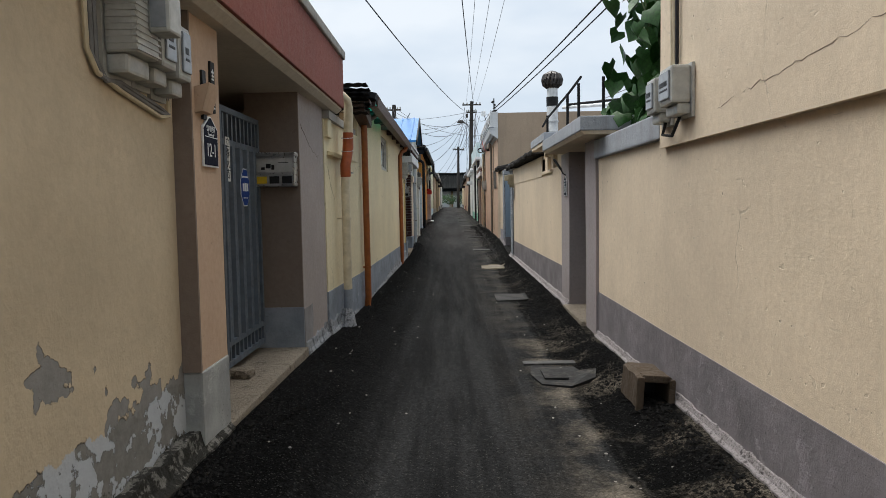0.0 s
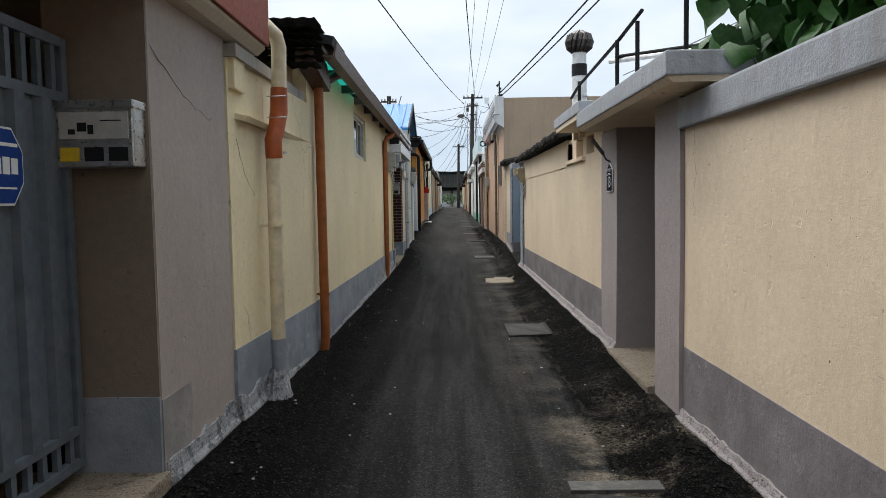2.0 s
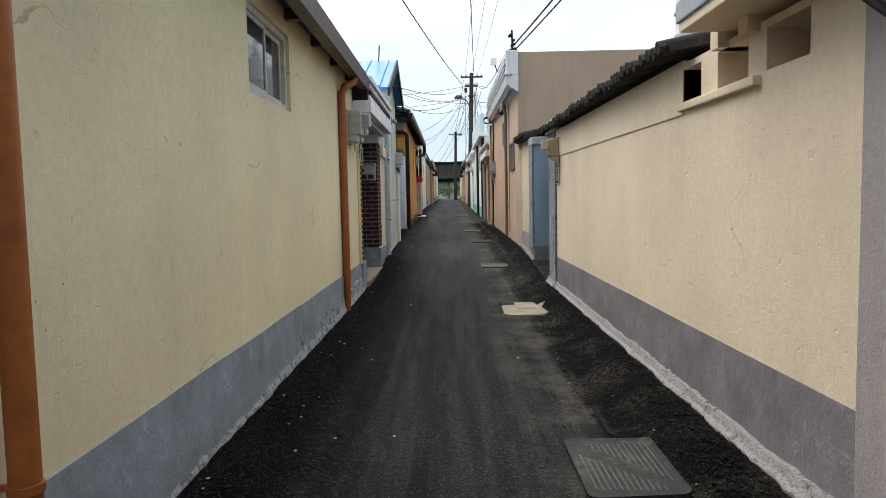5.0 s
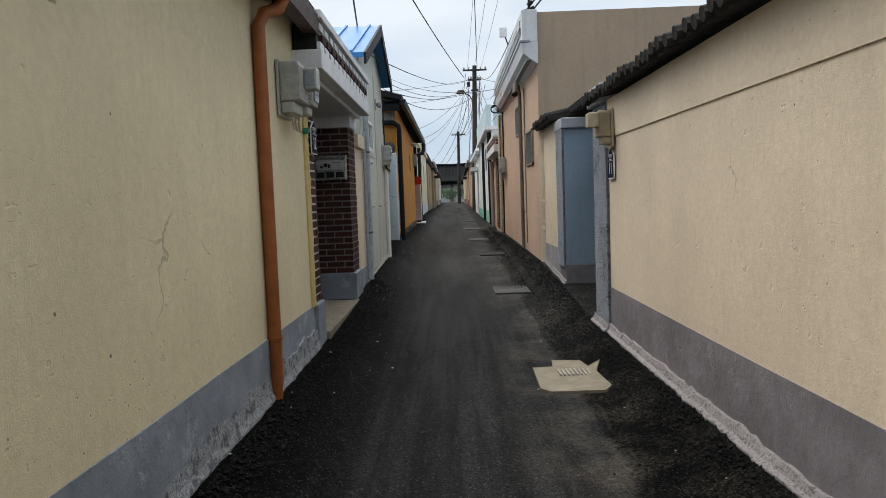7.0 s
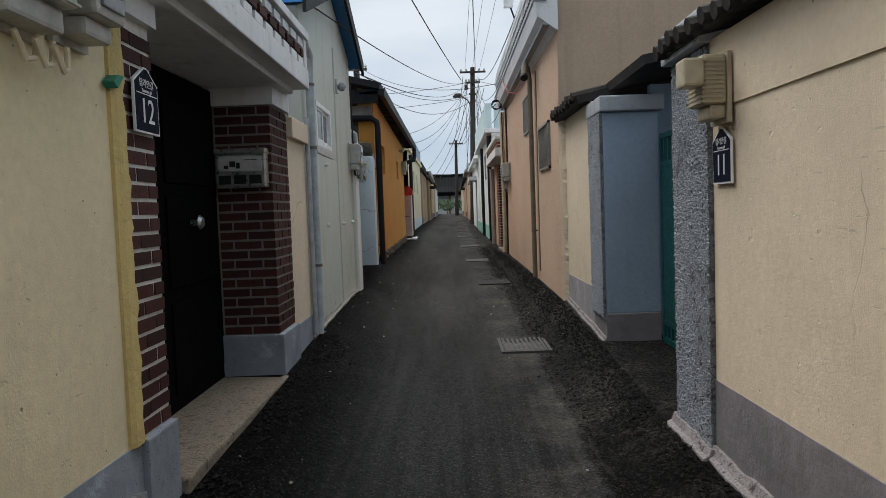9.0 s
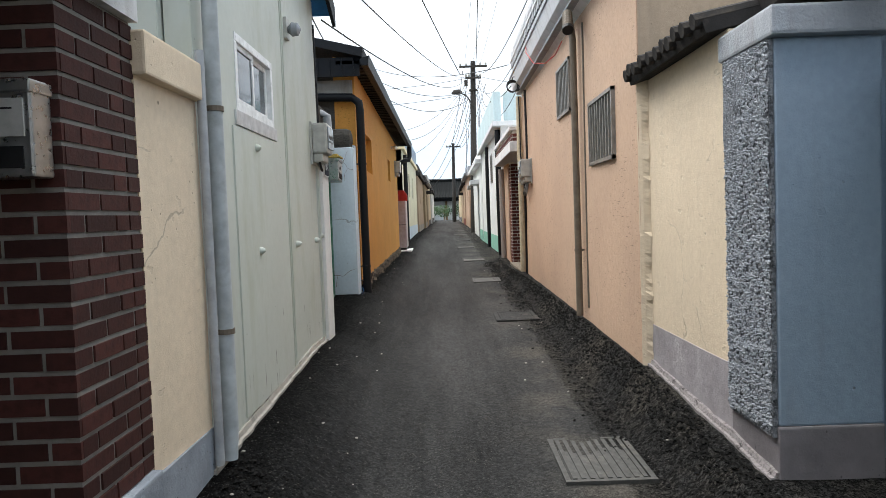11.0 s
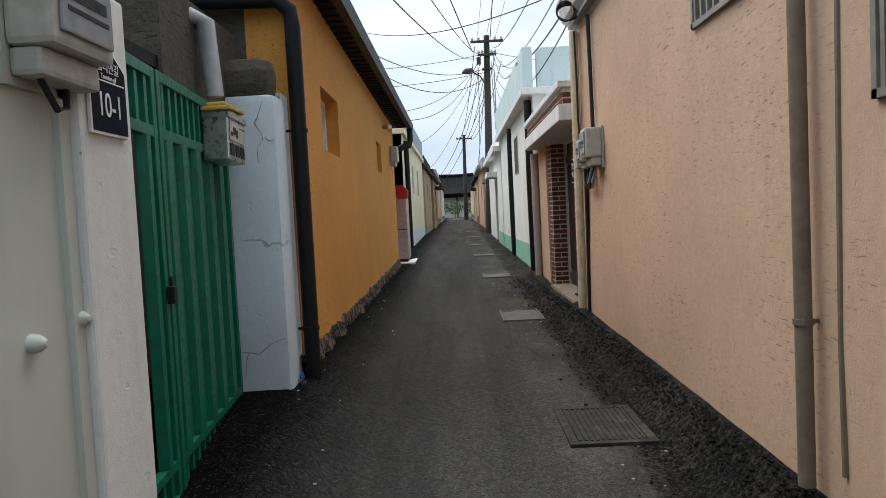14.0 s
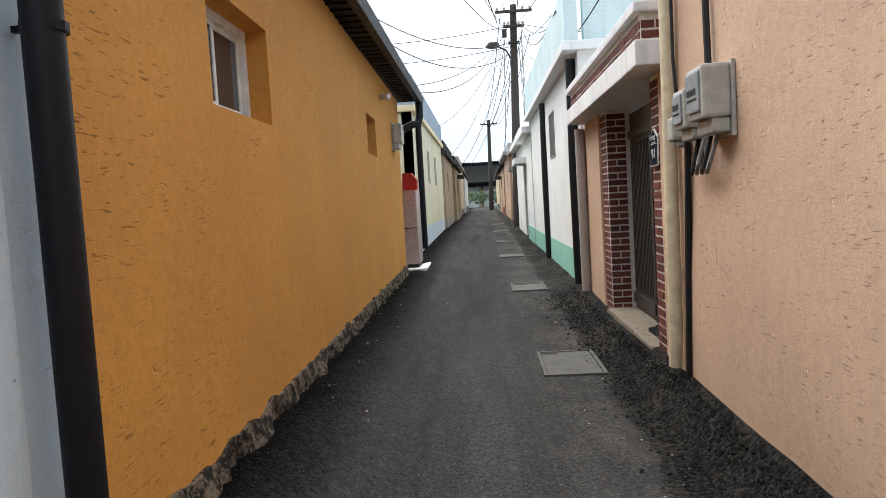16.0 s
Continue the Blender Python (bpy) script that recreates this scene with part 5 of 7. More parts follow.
def mailbox(kind, x, y, z, label, w=0.33, hgt=0.26, d=0.11, tilt=0.0, tag="plastic_dark"):
    t = thing("mailbox", label, "mailbox", "mailboxes")
    body = part("body", boxes((-w / 2, w / 2, -hgt / 2, hgt / 2, 0, d), bevel=0.008), "steel", t)
    part("lid", boxes((-w / 2 - 0.006, w / 2 + 0.006, hgt / 2 - 0.03, hgt / 2 + 0.006, -0.002, d + 0.012), bevel=0.005), "steel", t)
    part("front_panel", boxes((-w / 2 + 0.02, w / 2 - 0.02, -0.02, hgt / 2 - 0.045, d, d + 0.005), bevel=0.002), "mail_front", t)
    part("emblem", boxes((-0.07, -0.03, 0.012, 0.05, d + 0.005, d + 0.007), (-0.025, 0.0, 0.0, 0.04, d + 0.005, d + 0.007), (-0.11, -0.08, 0.0, 0.022, d + 0.005, d + 0.007), (0.03, 0.12, 0.055, 0.06, d + 0.005, d + 0.007)), "plastic_dark", t, "faded dark print")
    for a, m in ((-w / 2 + 0.02, tag), (-w / 6 + 0.012, "plastic_dark"), (w / 6 + 0.004, "plastic_dark")):
        part("name_window", boxes((a, a + w / 3 - 0.03, -hgt / 2 + 0.025, -hgt / 2 + 0.085, d, d + 0.004), bevel=0.0015), m, t)
    t.matrix_world = facing(kind, x, y, z) @ pose(0, 0, 0, 0, 0, tilt)
    return t


mailbox("C", -1.575, 6.33, 1.80, "stainless steel mailbox with yellow name tag on gateway side", 0.34, 0.28, 0.12, 0.0, "yellowtag")
mailbox("C", -1.35, 18.645, 1.815, "stainless steel mailbox on dark brick jamb", 0.34, 0.26, 0.10)
m3 = mailbox("L", -1.345, 24.49, 2.075, "battered steel mailbox with yellow packet on top", 0.27, 0.24, 0.13, -3)
b = bmesh.new()
box(b, -1.34, -1.19, 24.33, 24.57, 2.206, 2.226, 0, 0.006), box(b, -1.32, -1.22, 24.35, 24.48, 2.226, 2.25, 0, 0.01)
tagged(part("packet", b, "packet", None), "crumpled yellow packet lying on a mailbox", "packet")


def meter(kind, x, y, z, label, w=0.2, hgt=0.3, d=0.13, mat="plastic", vents=0, lens=True):
    t = thing("electric_meter", label, "electric meter", "electric meters")
    part("backplate", boxes((-w / 2 - 0.01, w / 2 + 0.01, -hgt / 2 - 0.02, hgt / 2 + 0.01, 0, 0.018)), mat, t)
    body = part("body", boxes((-w / 2, w / 2, -hgt * 0.28, hgt / 2, 0.018, d), bevel=0.018), mat, t)
    part("terminal_cover", boxes((-w / 2 + 0.012, w / 2 - 0.012, -hgt / 2, -hgt * 0.28, 0.018, d * 0.72), bevel=0.014), mat, t)
    if lens:
        part("clear_cover", boxes((-w / 2 + 0.025, w / 2 - 0.025, -hgt * 0.17, hgt / 2 - 0.03, d, d + 0.012), bevel=0.006), "lens", body, "cloudy clear cover")
        part("dial", boxes((-w / 2 + 0.05, w / 2 - 0.05, 0.0, 0.012, d + 0.012, d + 0.014), (-w / 2 + 0.05, w / 2 - 0.06, 0.03, 0.06, d + 0.012, d + 0.014)), "plastic_dark", body)
    for i in range(vents):
        zz = -hgt * 0.25 + i * (hgt * 0.7 / vents)
        part("louvre", boxes((-w / 2 - 0.004, w / 2 + 0.004, zz, zz + 0.008, 0.03, d + 0.004)), mat, t)
    t.matrix_world = facing(kind, x, y, z)
    return t


def meter_box(kind, x, y, z, label, mat="plastic", w=0.3, hgt=0.34, d=0.15):
    """A louvred meter housing with a boxy window unit standing out of it."""
    t = meter(kind, x, y, z, label, w, hgt, d, mat, 10, False)
    part("window_unit", boxes((0.0, 0.13, 0.0, hgt / 2 - 0.02, d, d + 0.09), bevel=0.012), mat, t)
    part("window", boxes((-0.004, 0.002, 0.02, hgt / 2 - 0.04, d + 0.012, d + 0.075)), "lens", t)
    return t


def cable(pts, r=0.008, mat="cable", label="", cat="cable", grp=""):
    return tagged(part("cable", tube(bmesh.new(), pts, r, 6), mat, None, smooth=True), label or "thin black cable clipped to the wall", cat, grp)


meter_box("L", -1.47, 3.18, 2.21, "grey louvred electric meter box high on peeling wall", "plastic", 0.22, 0.36, 0.15)
meter("L", -1.47, 3.395, 2.19, "grey electric meter with cloudy cover on peeling wall", 0.16, 0.32, 0.15)
meter("L", -1.47, 3.58, 2.17, "narrow grey electric meter beside pilaster", 0.15, 0.32, 0.15)
for i, o in enumerate((0, 0.035, 0.07)):
    cable([(-1.455, 2.94 + o, 3.4), (-1.452, 2.93 + o, 2.3), (-1.455, 2.94 + o, 2.10 - o * 0.5), (-1.45, 3.0 + o, 2.02 - o * 0.3), (-1.455, 3.2, 1.98 + o * 0.5), (-1.455, 3.6, 1.92 + o * 0.6), (-1.455, 3.7, 1.94), (-1.455, 3.7, 2.02)], 0.011, "pipe_cream" if i == 0 else "cable_grey", "bundled cables looping below electric meters")
meter("R", 1.40, 4.80, 2.17, "weathered electric meter on cream upper wall", 0.26, 0.30, 0.14)
meter("R", 1.40, 5.17, 2.16, "smaller weathered electric meter on cream upper wall", 0.20, 0.30, 0.13)
for i in range(3):
    cable([(1.38, 4.95 + i * 0.07, 3.4), (1.385, 4.96 + i * 0.05, 2.4), (1.385, 4.98 + i * 0.06, 2.28)], 0.012, "pipe_cream" if i else "cable", "cables dropping to electric meters")
cable([(1.36, 5.1, 2.03), (1.34, 5.12, 1.93), (1.36, 4.98, 1.91), (1.37, 4.85, 2.02)], 0.011)
meter_box("L", -1.175, 15.72, 2.22, "grey louvred electric meter box near brick entrance")
meter("L", -1.17, 16.05, 2.22, "grey electric meter near brick entrance", 0.2, 0.28, 0.16)
for i in range(3):
    cable([(-1.1, 15.65 + i * 0.1, 2.02), (-1.10, 15.7 + i * 0.1, 1.95), (-1.12, 15.78 + i * 0.09, 1.97), (-1.12, 15.8 + i * 0.08, 2.04)], 0.010, "pipe_cream")
meter_box("R", 1.37, 17.06, 2.0, "yellowed louvred meter box on corner of cream wall", "plastic_cream", 0.2, 0.29, 0.13)
meter("L", -1.163, 22.64, 2.18, "grey meter box on pale green panels", 0.3, 0.32, 0.14)
cable([(-1.10, 22.55, 2.02), (-1.09, 22.6, 1.95), (-1.12, 22.7, 1.97), (-1.14, 22.73, 3.2)], 0.009)
meter("R", 1.235, 27.3, 2.16, "white-grey electric meter on peach wall", 0.26, 0.34, 0.16)
meter("R", 1.235, 27.67, 2.13, "white-grey electric meter with clear cover", 0.22, 0.28, 0.14)
meter("R", 1.235, 27.95, 2.06, "small white-grey junction box by the meters", 0.12, 0.18, 0.12, "plastic", 0, False)
for i in range(4):
    cable([(1.19, 27.3 + 0.11 * i, 1.99), (1.15, 27.32 + 0.10 * i, 1.85 - 0.02 * (i % 2)), (1.17, 27.43 + 0.09 * i, 1.80), (1.2, 27.53 + 0.07 * i, 1.9), (1.21, 27.55 + 0.05 * i, 2.0)], 0.011, "cable" if i % 2 else "cable_grey", "looping cables under electric meters")
cable([(1.20, 27.5, 3.4), (1.205, 27.49, 2.8), (1.20, 27.45, 2.3)], 0.018)
cable([(1.20, 27.87, 2.0), (1.215, 28., 1.2), (1.215, 28.05, 0.55)], 0.02)
meter("L", -1.26, 33.85, 2.7, "small grey meter box on orange wall", 0.34, 0.36, 0.14, "plastic", 0, False)


def pipe(label, mat, pts, r, clips=(), grp="", clip_mat=None):
    t = thing("drainpipe", label, "drainpipe", grp)
    part("pipe", tube(bmesh.new(), pts, r, 14), mat, t, smooth=True)
    for x, y, z, s in clips:
        b = bmesh.new()
        tube(b, [(x, y, z - 0.012), (x, y, z + 0.012)], r + 0.006, 14)
        box(b, min(x, x + s * 0.12), max(x, x + s * 0.12), y - 0.008, y + 0.008, z - 0.008, z + 0.008)
        part("clip", b, clip_mat or mat, t)
    return t


p = pipe("cream-painted downpipe with bent top, strapped to the wall", "pipe_cream", [(-1.26, 7.93, 0.28), (-1.24, 7.93, 0.35), (-1.24, 7.93, 1.78), (-1.235, 7.94, 1.86)], 0.047, [(-1.235, 7.93, 1.35, -1)])
part("pipe_foot", tube(bmesh.new(), [(-1.24, 7.93, 0.2), (-1.24, 7.93, 0.58)], 0.0495, 14), "plinth_grey", p, "grey-painted foot", True)
part("rubber_sleeve", tube(bmesh.new(), [(-1.235, 7.94, 1.80), (-1.235, 7.93, 1.92), (-1.225, 7.99, 2.0), (-1.215, 8.03, 2.12), (-1.21, 8.03, 2.28)], [0.056, 0.058, 0.055, 0.06, 0.056], 14), "rubber_red", p, "wired red-brown rubber sleeve", True)
part("upper_pipe", tube(bmesh.new(), [(-1.21, 8.03, 2.26), (-1.20, 8.02, 2.55), (-1.21, 7.98, 2.62), (-1.25, 7.9, 2.66), (-1.34, 7.72, 2.66)], 0.05, 14), "pipe_cream", p, "", True)
for z in (1.84, 2.08, 2.22):
    part("wire_tie", tube(bmesh.new(), [(-1.22 + 0.062 * math.cos(a), 7.985 + 0.062 * math.sin(a), z + 0.01 * math.sin(a)) for a in [math.tau * i / 14 for i in range(15)]], 0.004, 5), "steel", p)
p = pipe("rust-orange downpipe below gutter hopper", "pipe_orange", [(-1.225, 9.52, 0.13), (-1.21, 9.52, 0.3), (-1.215, 9.52, 2.52)], 0.042, [(-1.21, 9.52, 0.68, -1)])
part("hopper", prism(bmesh.new(), [(8.9, 2.62), (9.62, 2.5), (9.68, 2.56), (9.5, 2.72), (8.9, 2.74)], "x", -1.28, -1.13), "brownmetal", p, "brown metal gutter hopper")
part("elbow", tube(bmesh.new(), [(-1.2, 9.75, 2.62), (-1.16, 9.85, 2.66), (-1.08, 9.92, 2.72), (-1.05, 9.95, 2.78)], 0.045, 12), "brownmetal", p, "", True)
pipe("rust-orange downpipe at end of yellow wall", "pipe_orange", [(-1.16, 15.08, 0.24), (-1.15, 15.08, 0.45), (-1.15, 15.08, 2.50), (-1.12, 15.11, 2.58), (-1.05, 15.18, 2.62), (-1.02, 15.22, 2.7)], 0.040, [(-1.15, 15.08, 0.62, -1)])
pipe("pale grey downpipe beside narrow yellow wall", "pipe_pale", [(-1.11, 19.86, 0.44), (-1.10, 19.86, 0.6), (-1.10, 19.86, 2.75), (-1.08, 19.8, 2.84), (-1.03, 19.3, 2.86)], 0.036, [(-1.10, 19.86, z, -1) for z in (1.04, 2.06, 2.6)], clip_mat="pipe_wood")
pipe("thin grey pipe on panel wall", "pipe_grey", [(-1.12, 19.75, 0.45), (-1.12, 19.75, 2.3)], 0.02)
pipe("thick black downpipe at orange corner", "pipe_black", [(-1.04, 25.28, 0.55), (-1.06, 25.28, 0.7), (-1.06, 25.27, 2.84), (-1.07, 25.26, 2.94), (-1.15, 25.24, 3.0), (-1.9, 25.2, 3.02)], 0.05, [(-1.06, 25.28, z, -1) for z in (0.95, 2.2)])
pipe("grey waste pipe bending down behind gate", "pipe_grey", [(-2.0, 24.35, 2.72), (-1.42, 24.47, 2.72), (-1.34, 24.5, 2.68), (-1.32, 24.51, 2.3)], 0.045)
pipe("weathered brown-grey downpipe on peach wall", "pipe_wood", [(1.225, 23.57, 0.5), (1.225, 23.57, 3.2), (1.2, 23.58, 3.4)], 0.033, [(1.225, 23.57, 1.15, 1)])
cable([(1.285, 23.37, 3.3), (1.285, 23.41, 1.1), (1.28, 23.39, 0.6)], 0.012, "pipe_wood", "thin conduit beside a downpipe")
pipe("cream downpipe at end of peach wall", "pipe_cream", [(1.17, 28.2, 0.58), (1.17, 28.17, 0.8), (1.17, 28.13, 3.4)], 0.044, [(1.17, 28.17, 1.2, 1)])
pipe("pinkish downpipe beside white house", "pier_pink", [(1.19, 32.25, 0.55), (1.18, 32.25, 2.5)], 0.06)
for y in (32.6, 36.65):
    pipe("blackened old downpipe on white house", "pipe_black", [(1.15, y, 0.6), (1.14, y, 2.0), (1.15, y, 3.4)], 0.06)
pipe("black gutter elbow under orange eave", "pipe_black", [(-0.95, 34.95, 3.34), (-0.95, 34.95, 3.1), (-0.98, 34.9, 2.98), (-1.05, 34.83, 2.98), (-1.2, 34.79, 2.9)], 0.06)
pipe("black downpipe on lemon house", "pipe_black", [(-1.24, 38.05, 0.8), (-1.24, 38.05, 3.4)], 0.06)

# gates
def gate_leaf(t, mat, x, y0, y1, z0, z1, boards, bars=6, missing=False):
    """A sheet-metal leaf: frame, upright ribbed boards, a row of short bars above and below."""
    e = 0.045
    part("leaf_frame", boxes((x - 0.02, x + 0.02, y0, y0 + e, z0, z1), (x - 0.02, x + 0.02, y1 - e, y1, z0, z1), (x - 0.02, x + 0.02, y0 + e, y1 - e, z1 - e, z1), (x - 0.02, x + 0.02, y0 + e, y1 - e, z0, z0 + e), (x - 0.02, x + 0.02, y0 + e, y1 - e, z1 - 0.28, z1 - 0.235), (x - 0.02, x + 0.02, y0 + e, y1 - e, z0 + 0.15, z0 + 0.19), bevel=0.004), mat, t)
    w = (y1 - y0 - 2 * e) / boards
    for i in range(boards):
        if missing and i < boards - 1:
            continue
        a = y0 + e + i * w
        part("board", prism(bmesh.new(), [(x - 0.012, a), (x + 0.026, a + 0.014), (x + 0.026, a + w * 0.44), (x - 0.004, a + w * 0.52), (x - 0.004, a + w), (x - 0.016, a + w), (x - 0.016, a)], "z", z0 + 0.19, z1 - 0.28), mat, t)
    w = (y1 - y0 - 2 * e) / bars
    for i in range(bars):
        a = y0 + e + (i + 0.5) * w
        part("bar", boxes((x - 0.012, x + 0.012, a - 0.016, a + 0.016, z1 - 0.235, z1 - e)), mat, t)
        part("bar", boxes((x - 0.012, x + 0.012, a - 0.016, a + 0.016, z0 + e, z0 + 0.15)), mat, t)


gb = thing("metal_gate", "slate-blue sheet-metal gate leaf, the other standing open", "gate")
gate_leaf(gb, "gate_blue", -1.735, 5.26, 6.28, 0.33, 2.22, 5, 9)
sg = thing("sticker_sign", "octagonal blue security sticker with white emblem", "sign")
o8 = [(0.125 * math.cos(a) * 0.9, 0.15 * math.sin(a)) for a in [math.tau * (i + 0.5) / 8 for i in range(8)]]
part("rim", prism(bmesh.new(), [(1.06 * a, 1.06 * c) for a, c in o8], "z", 0, 0.004), "sign_white", sg)
part("face", prism(bmesh.new(), o8, "z", 0.004, 0.006), "plate_blue", sg)
b = boxes((-0.07, -0.03, -0.03, 0.03, 0.006, 0.0075), (-0.02, 0.022, -0.03, 0.035, 0.006, 0.0075), (0.032, 0.072, -0.028, 0.032, 0.006, 0.0075), (-0.075, 0.075, 0.075, 0.088, 0.006, 0.0075), (-0.06, 0.06, -0.085, -0.078, 0.006, 0.0075))
part("emblem", b, "sign_white", sg, "white block emblem")
sg.matrix_world = facing("L", -1.712, 5.80, 1.645)
ps = thing("paper_strip", "white paper strip with brushed black characters 立春大吉", "paper sign")
part("strip", boxes((-0.05, 0.05, -0.16, 0.16, 0, 0.002)), "paper", ps)
for i, ch in enumerate("立春大吉"):
    letters(ch, 0.078, "ink", ps, 0, 0.115 - i * 0.075, 0.0035)
ps.matrix_world = facing("L", -1.712, 5.40, 1.84)
gg = thing("metal_gate", "green sheet-metal double gate with one board gap", "gate")
gate_leaf(gg, "gate_green", 0.0, 0.0, 0.60, 0.50, 2.28, 4, 5, True)
gate_leaf(gg, "gate_green", 0.004, 0.61, 1.82, 0.50, 2.28, 5, 12)
part("padlock", boxes((0.025, 0.055, 0.55, 0.6, 1.33, 1.40), (0.035, 0.045, 0.56, 0.59, 1.40, 1.44), bevel=0.004), "plastic_dark", gg, "dark padlock on a chain")
part("threshold", tube(bmesh.new(), [(0.05, 0.03, 0.45), (0.06, 0.8, 0.48), (0.07, 1.75, 0.55)], 0.03, 8), "wood", gg)
gg.matrix_world = pose(-1.25, 23.075, 0, 0, 0, 5.3)
gt = thing("metal_gate", "dark teal sheet-metal gate set back", "gate")
gate_leaf(gt, "gate_teal", 1.86, 17.8, 18.75, 0.3, 2.05, 5, 8)
gate_leaf(gt, "gate_teal", 1.86, 18.76, 19.68, 0.3, 2.05, 5, 8)

# things in the open gateways
t = thing("gas_cylinder", "dark grey gas cylinder standing behind green gate", "gas cylinder")
part("tank", tube(bmesh.new(), [(-1.62, 23.35, 0.45), (-1.62, 23.35, 0.5), (-1.62, 23.35, 1.35), (-1.62, 23.35, 1.46), (-1.62, 23.35, 1.5)], [0.13, 0.16, 0.16, 0.10, 0.04], 20), "gate_blue", t, smooth=True)
part("valve", tube(bmesh.new(), [(-1.62, 23.35, 1.5), (-1.62, 23.35, 1.6)], 0.03, 10), "steel", t)
for i, (x, y, r) in enumerate(((-1.98, 5.36, 0.035), (-1.93, 5.14, 0.028))):
    tagged(part("bamboo_pole", tube(bmesh.new(), [(x, y, 0.27), (x + 0.02, y, 1.2), (x + 0.03, y, 2.4)], r, 12), "bamboo", None, smooth=True), "pale pole standing inside the gateway", "pole", "poles inside the gateway")
tagged(part("plank", prism(bmesh.new(), [(5.2, 0.27), (5.32, 0.27), (5.45, 1.1), (5.33, 1.1)], "x", -1.86, -1.83), "wood", None), "weathered plank leaning inside the gateway", "plank")
t = thing("broom", "worn straw broom leaning inside the gateway", "broom")
part("stick", tube(bmesh.new(), [(-1.88, 5.3, 0.7), (-1.92, 5.36, 1.75)], 0.014, 8), "wood", t)
b = bmesh.new()
rnd = random.Random(4)
for i in range(60):
    a, q = rnd.uniform(0, math.tau), rnd.uniform(0.03, 0.11)
    tube(b, [(-1.88, 5.3, 0.75), (-1.87 + q * 0.7 * math.cos(a), 5.28 + q * math.sin(a), 0.29)], 0.004, 4)
tagged(part("bristles", b, "straw", t, "frayed brown straw"), kind="stuff")
for y, z0, w in ((5.12, 0.275, 0.16), (5.13, 0.36, 0.12)):
    tagged(part("stone_block", boxes((-1.98, -1.98 + w * 1.6, y - 0.12, y + w * 0.5, z0, z0 + 0.085), bevel=0.01), "concrete", None), "small concrete block stacked by the gate", "block", "blocks by the gate")

# crumpled canopy bits
t = thing("wall_lamp", "broken shell of a lamp above the number plate", "lamp")
part("plate", boxes((-1.38, -1.365, 3.93, 3.98, 1.95, 2.2)), "plastic_dark", t)
part("shade", prism(bmesh.new(), [(-1.38, 2.1), (-1.30, 2.12), (-1.34, 1.98), (-1.38, 1.97)], "y", 3.84, 3.99), "salmon", t)
t = thing("name_board", "narrow black name board with white strokes above number plate", "name board")
part("board", boxes((-1.382, -1.366, 4.06, 4.125, 2.0, 2.27), bevel=0.003), "ink", t)
part("strokes", boxes(*[(-1.366, -1.364, 4.072 + 0.006 * (k % 2), 4.112 - 0.005 * (k % 3), 2.02 + 0.019 * k, 2.028 + 0.019 * k) for k in range(12) if k % 4 != 3], *[(-1.366, -1.364, 4.089, 4.096, 2.02 + 0.08 * k, 2.07 + 0.08 * k) for k in range(3)]), "sign_white", t, "white strokes that cannot be read")
t = thing("lamp_bracket", "short dark rod bracket above number plate 13", "bracket")
part("rod", tube(bmesh.new(), [(1.33, 10.12, 2.07), (1.40, 9.98, 1.93)], 0.018, 8), "plastic_dark", t)
part("stem", tube(bmesh.new(), [(1.40, 9.98, 1.93), (1.42, 9.94, 1.87), (1.46, 9.93, 1.85)], 0.008, 6), "plastic_dark", t)
# round sensor fixed to the panels, not a light source
t = thing("wall_lamp", "small round sensor on grey-green panels", "lamp")
part("base", boxes((-1.165, -1.14, 21.67, 21.77, 2.83, 2.98), bevel=0.004), "plastic", t)
part("sensor_head", tube(bmesh.new(), [(-1.14, 21.72, 2.9), (-1.11, 21.72, 2.9), (-1.07, 21.72, 2.9), (-1.05, 21.72, 2.9)], [0.02, 0.05, 0.045, 0.01], 14), "lens", t, smooth=True)
t = thing("security_camera", "small white security camera on orange wall", "camera")
part("mount", boxes((-1.26, -1.18, 32.55, 32.61, 3.06, 3.12)), "upvc", t)
part("housing", tube(bmesh.new(), [(-1.18, 32.63, 3.09), (-1.14, 32.5, 3.08), (-1.11, 32.41, 3.07)], [0.03, 0.05, 0.03], 12), "upvc", t, smooth=True)
t = thing("green_clip", "green plastic clip wedged by brick jamb", "clip")
part("body", prism(bmesh.new(), [(16.27, 1.99), (16.31, 2.02), (16.35, 2.02), (16.30, 1.97)], "x", -1.165, -1.12), "clip_green", t)

# roof clutter
t = thing("roof_sheets", "stack of dark corrugated sheets on flat roof", "roofing sheets")
for i in range(7):
    b = bmesh.new()
    rows = [[b.verts.new((x, y, 2.60 + 0.056 * i + 0.005 * math.sin(k * 1.1))) for y in (8.75 + 0.02 * (i % 3), 9.05)] for k, x in enumerate(np.linspace(-1.66 + 0.02 * (i % 2), -1.09 + 0.015 * (i % 3), 30))]
    for p, q in zip(rows, rows[1:]):
        b.faces.new((p[0], q[0], q[1], p[1]))
    bmesh.ops.solidify(b, geom=b.faces[:], thickness=0.04)
    part("sheet", b, "rooftile", t)
part("prop", boxes((-1.62, -1.54, 8.8, 9.04, 2.44, 2.60), (-1.42, -1.34, 8.8, 9.04, 2.44, 2.60)), "wood", t)
t = thing("turbine_vent", "metal chimney with dark turbine ventilator head", "chimney")
part("pipe", tube(bmesh.new(), [(1.72, 13.0, 2.3), (1.72, 13.0, 3.18)], 0.10, 18), "upvc", t, "banded pale metal pipe", True)
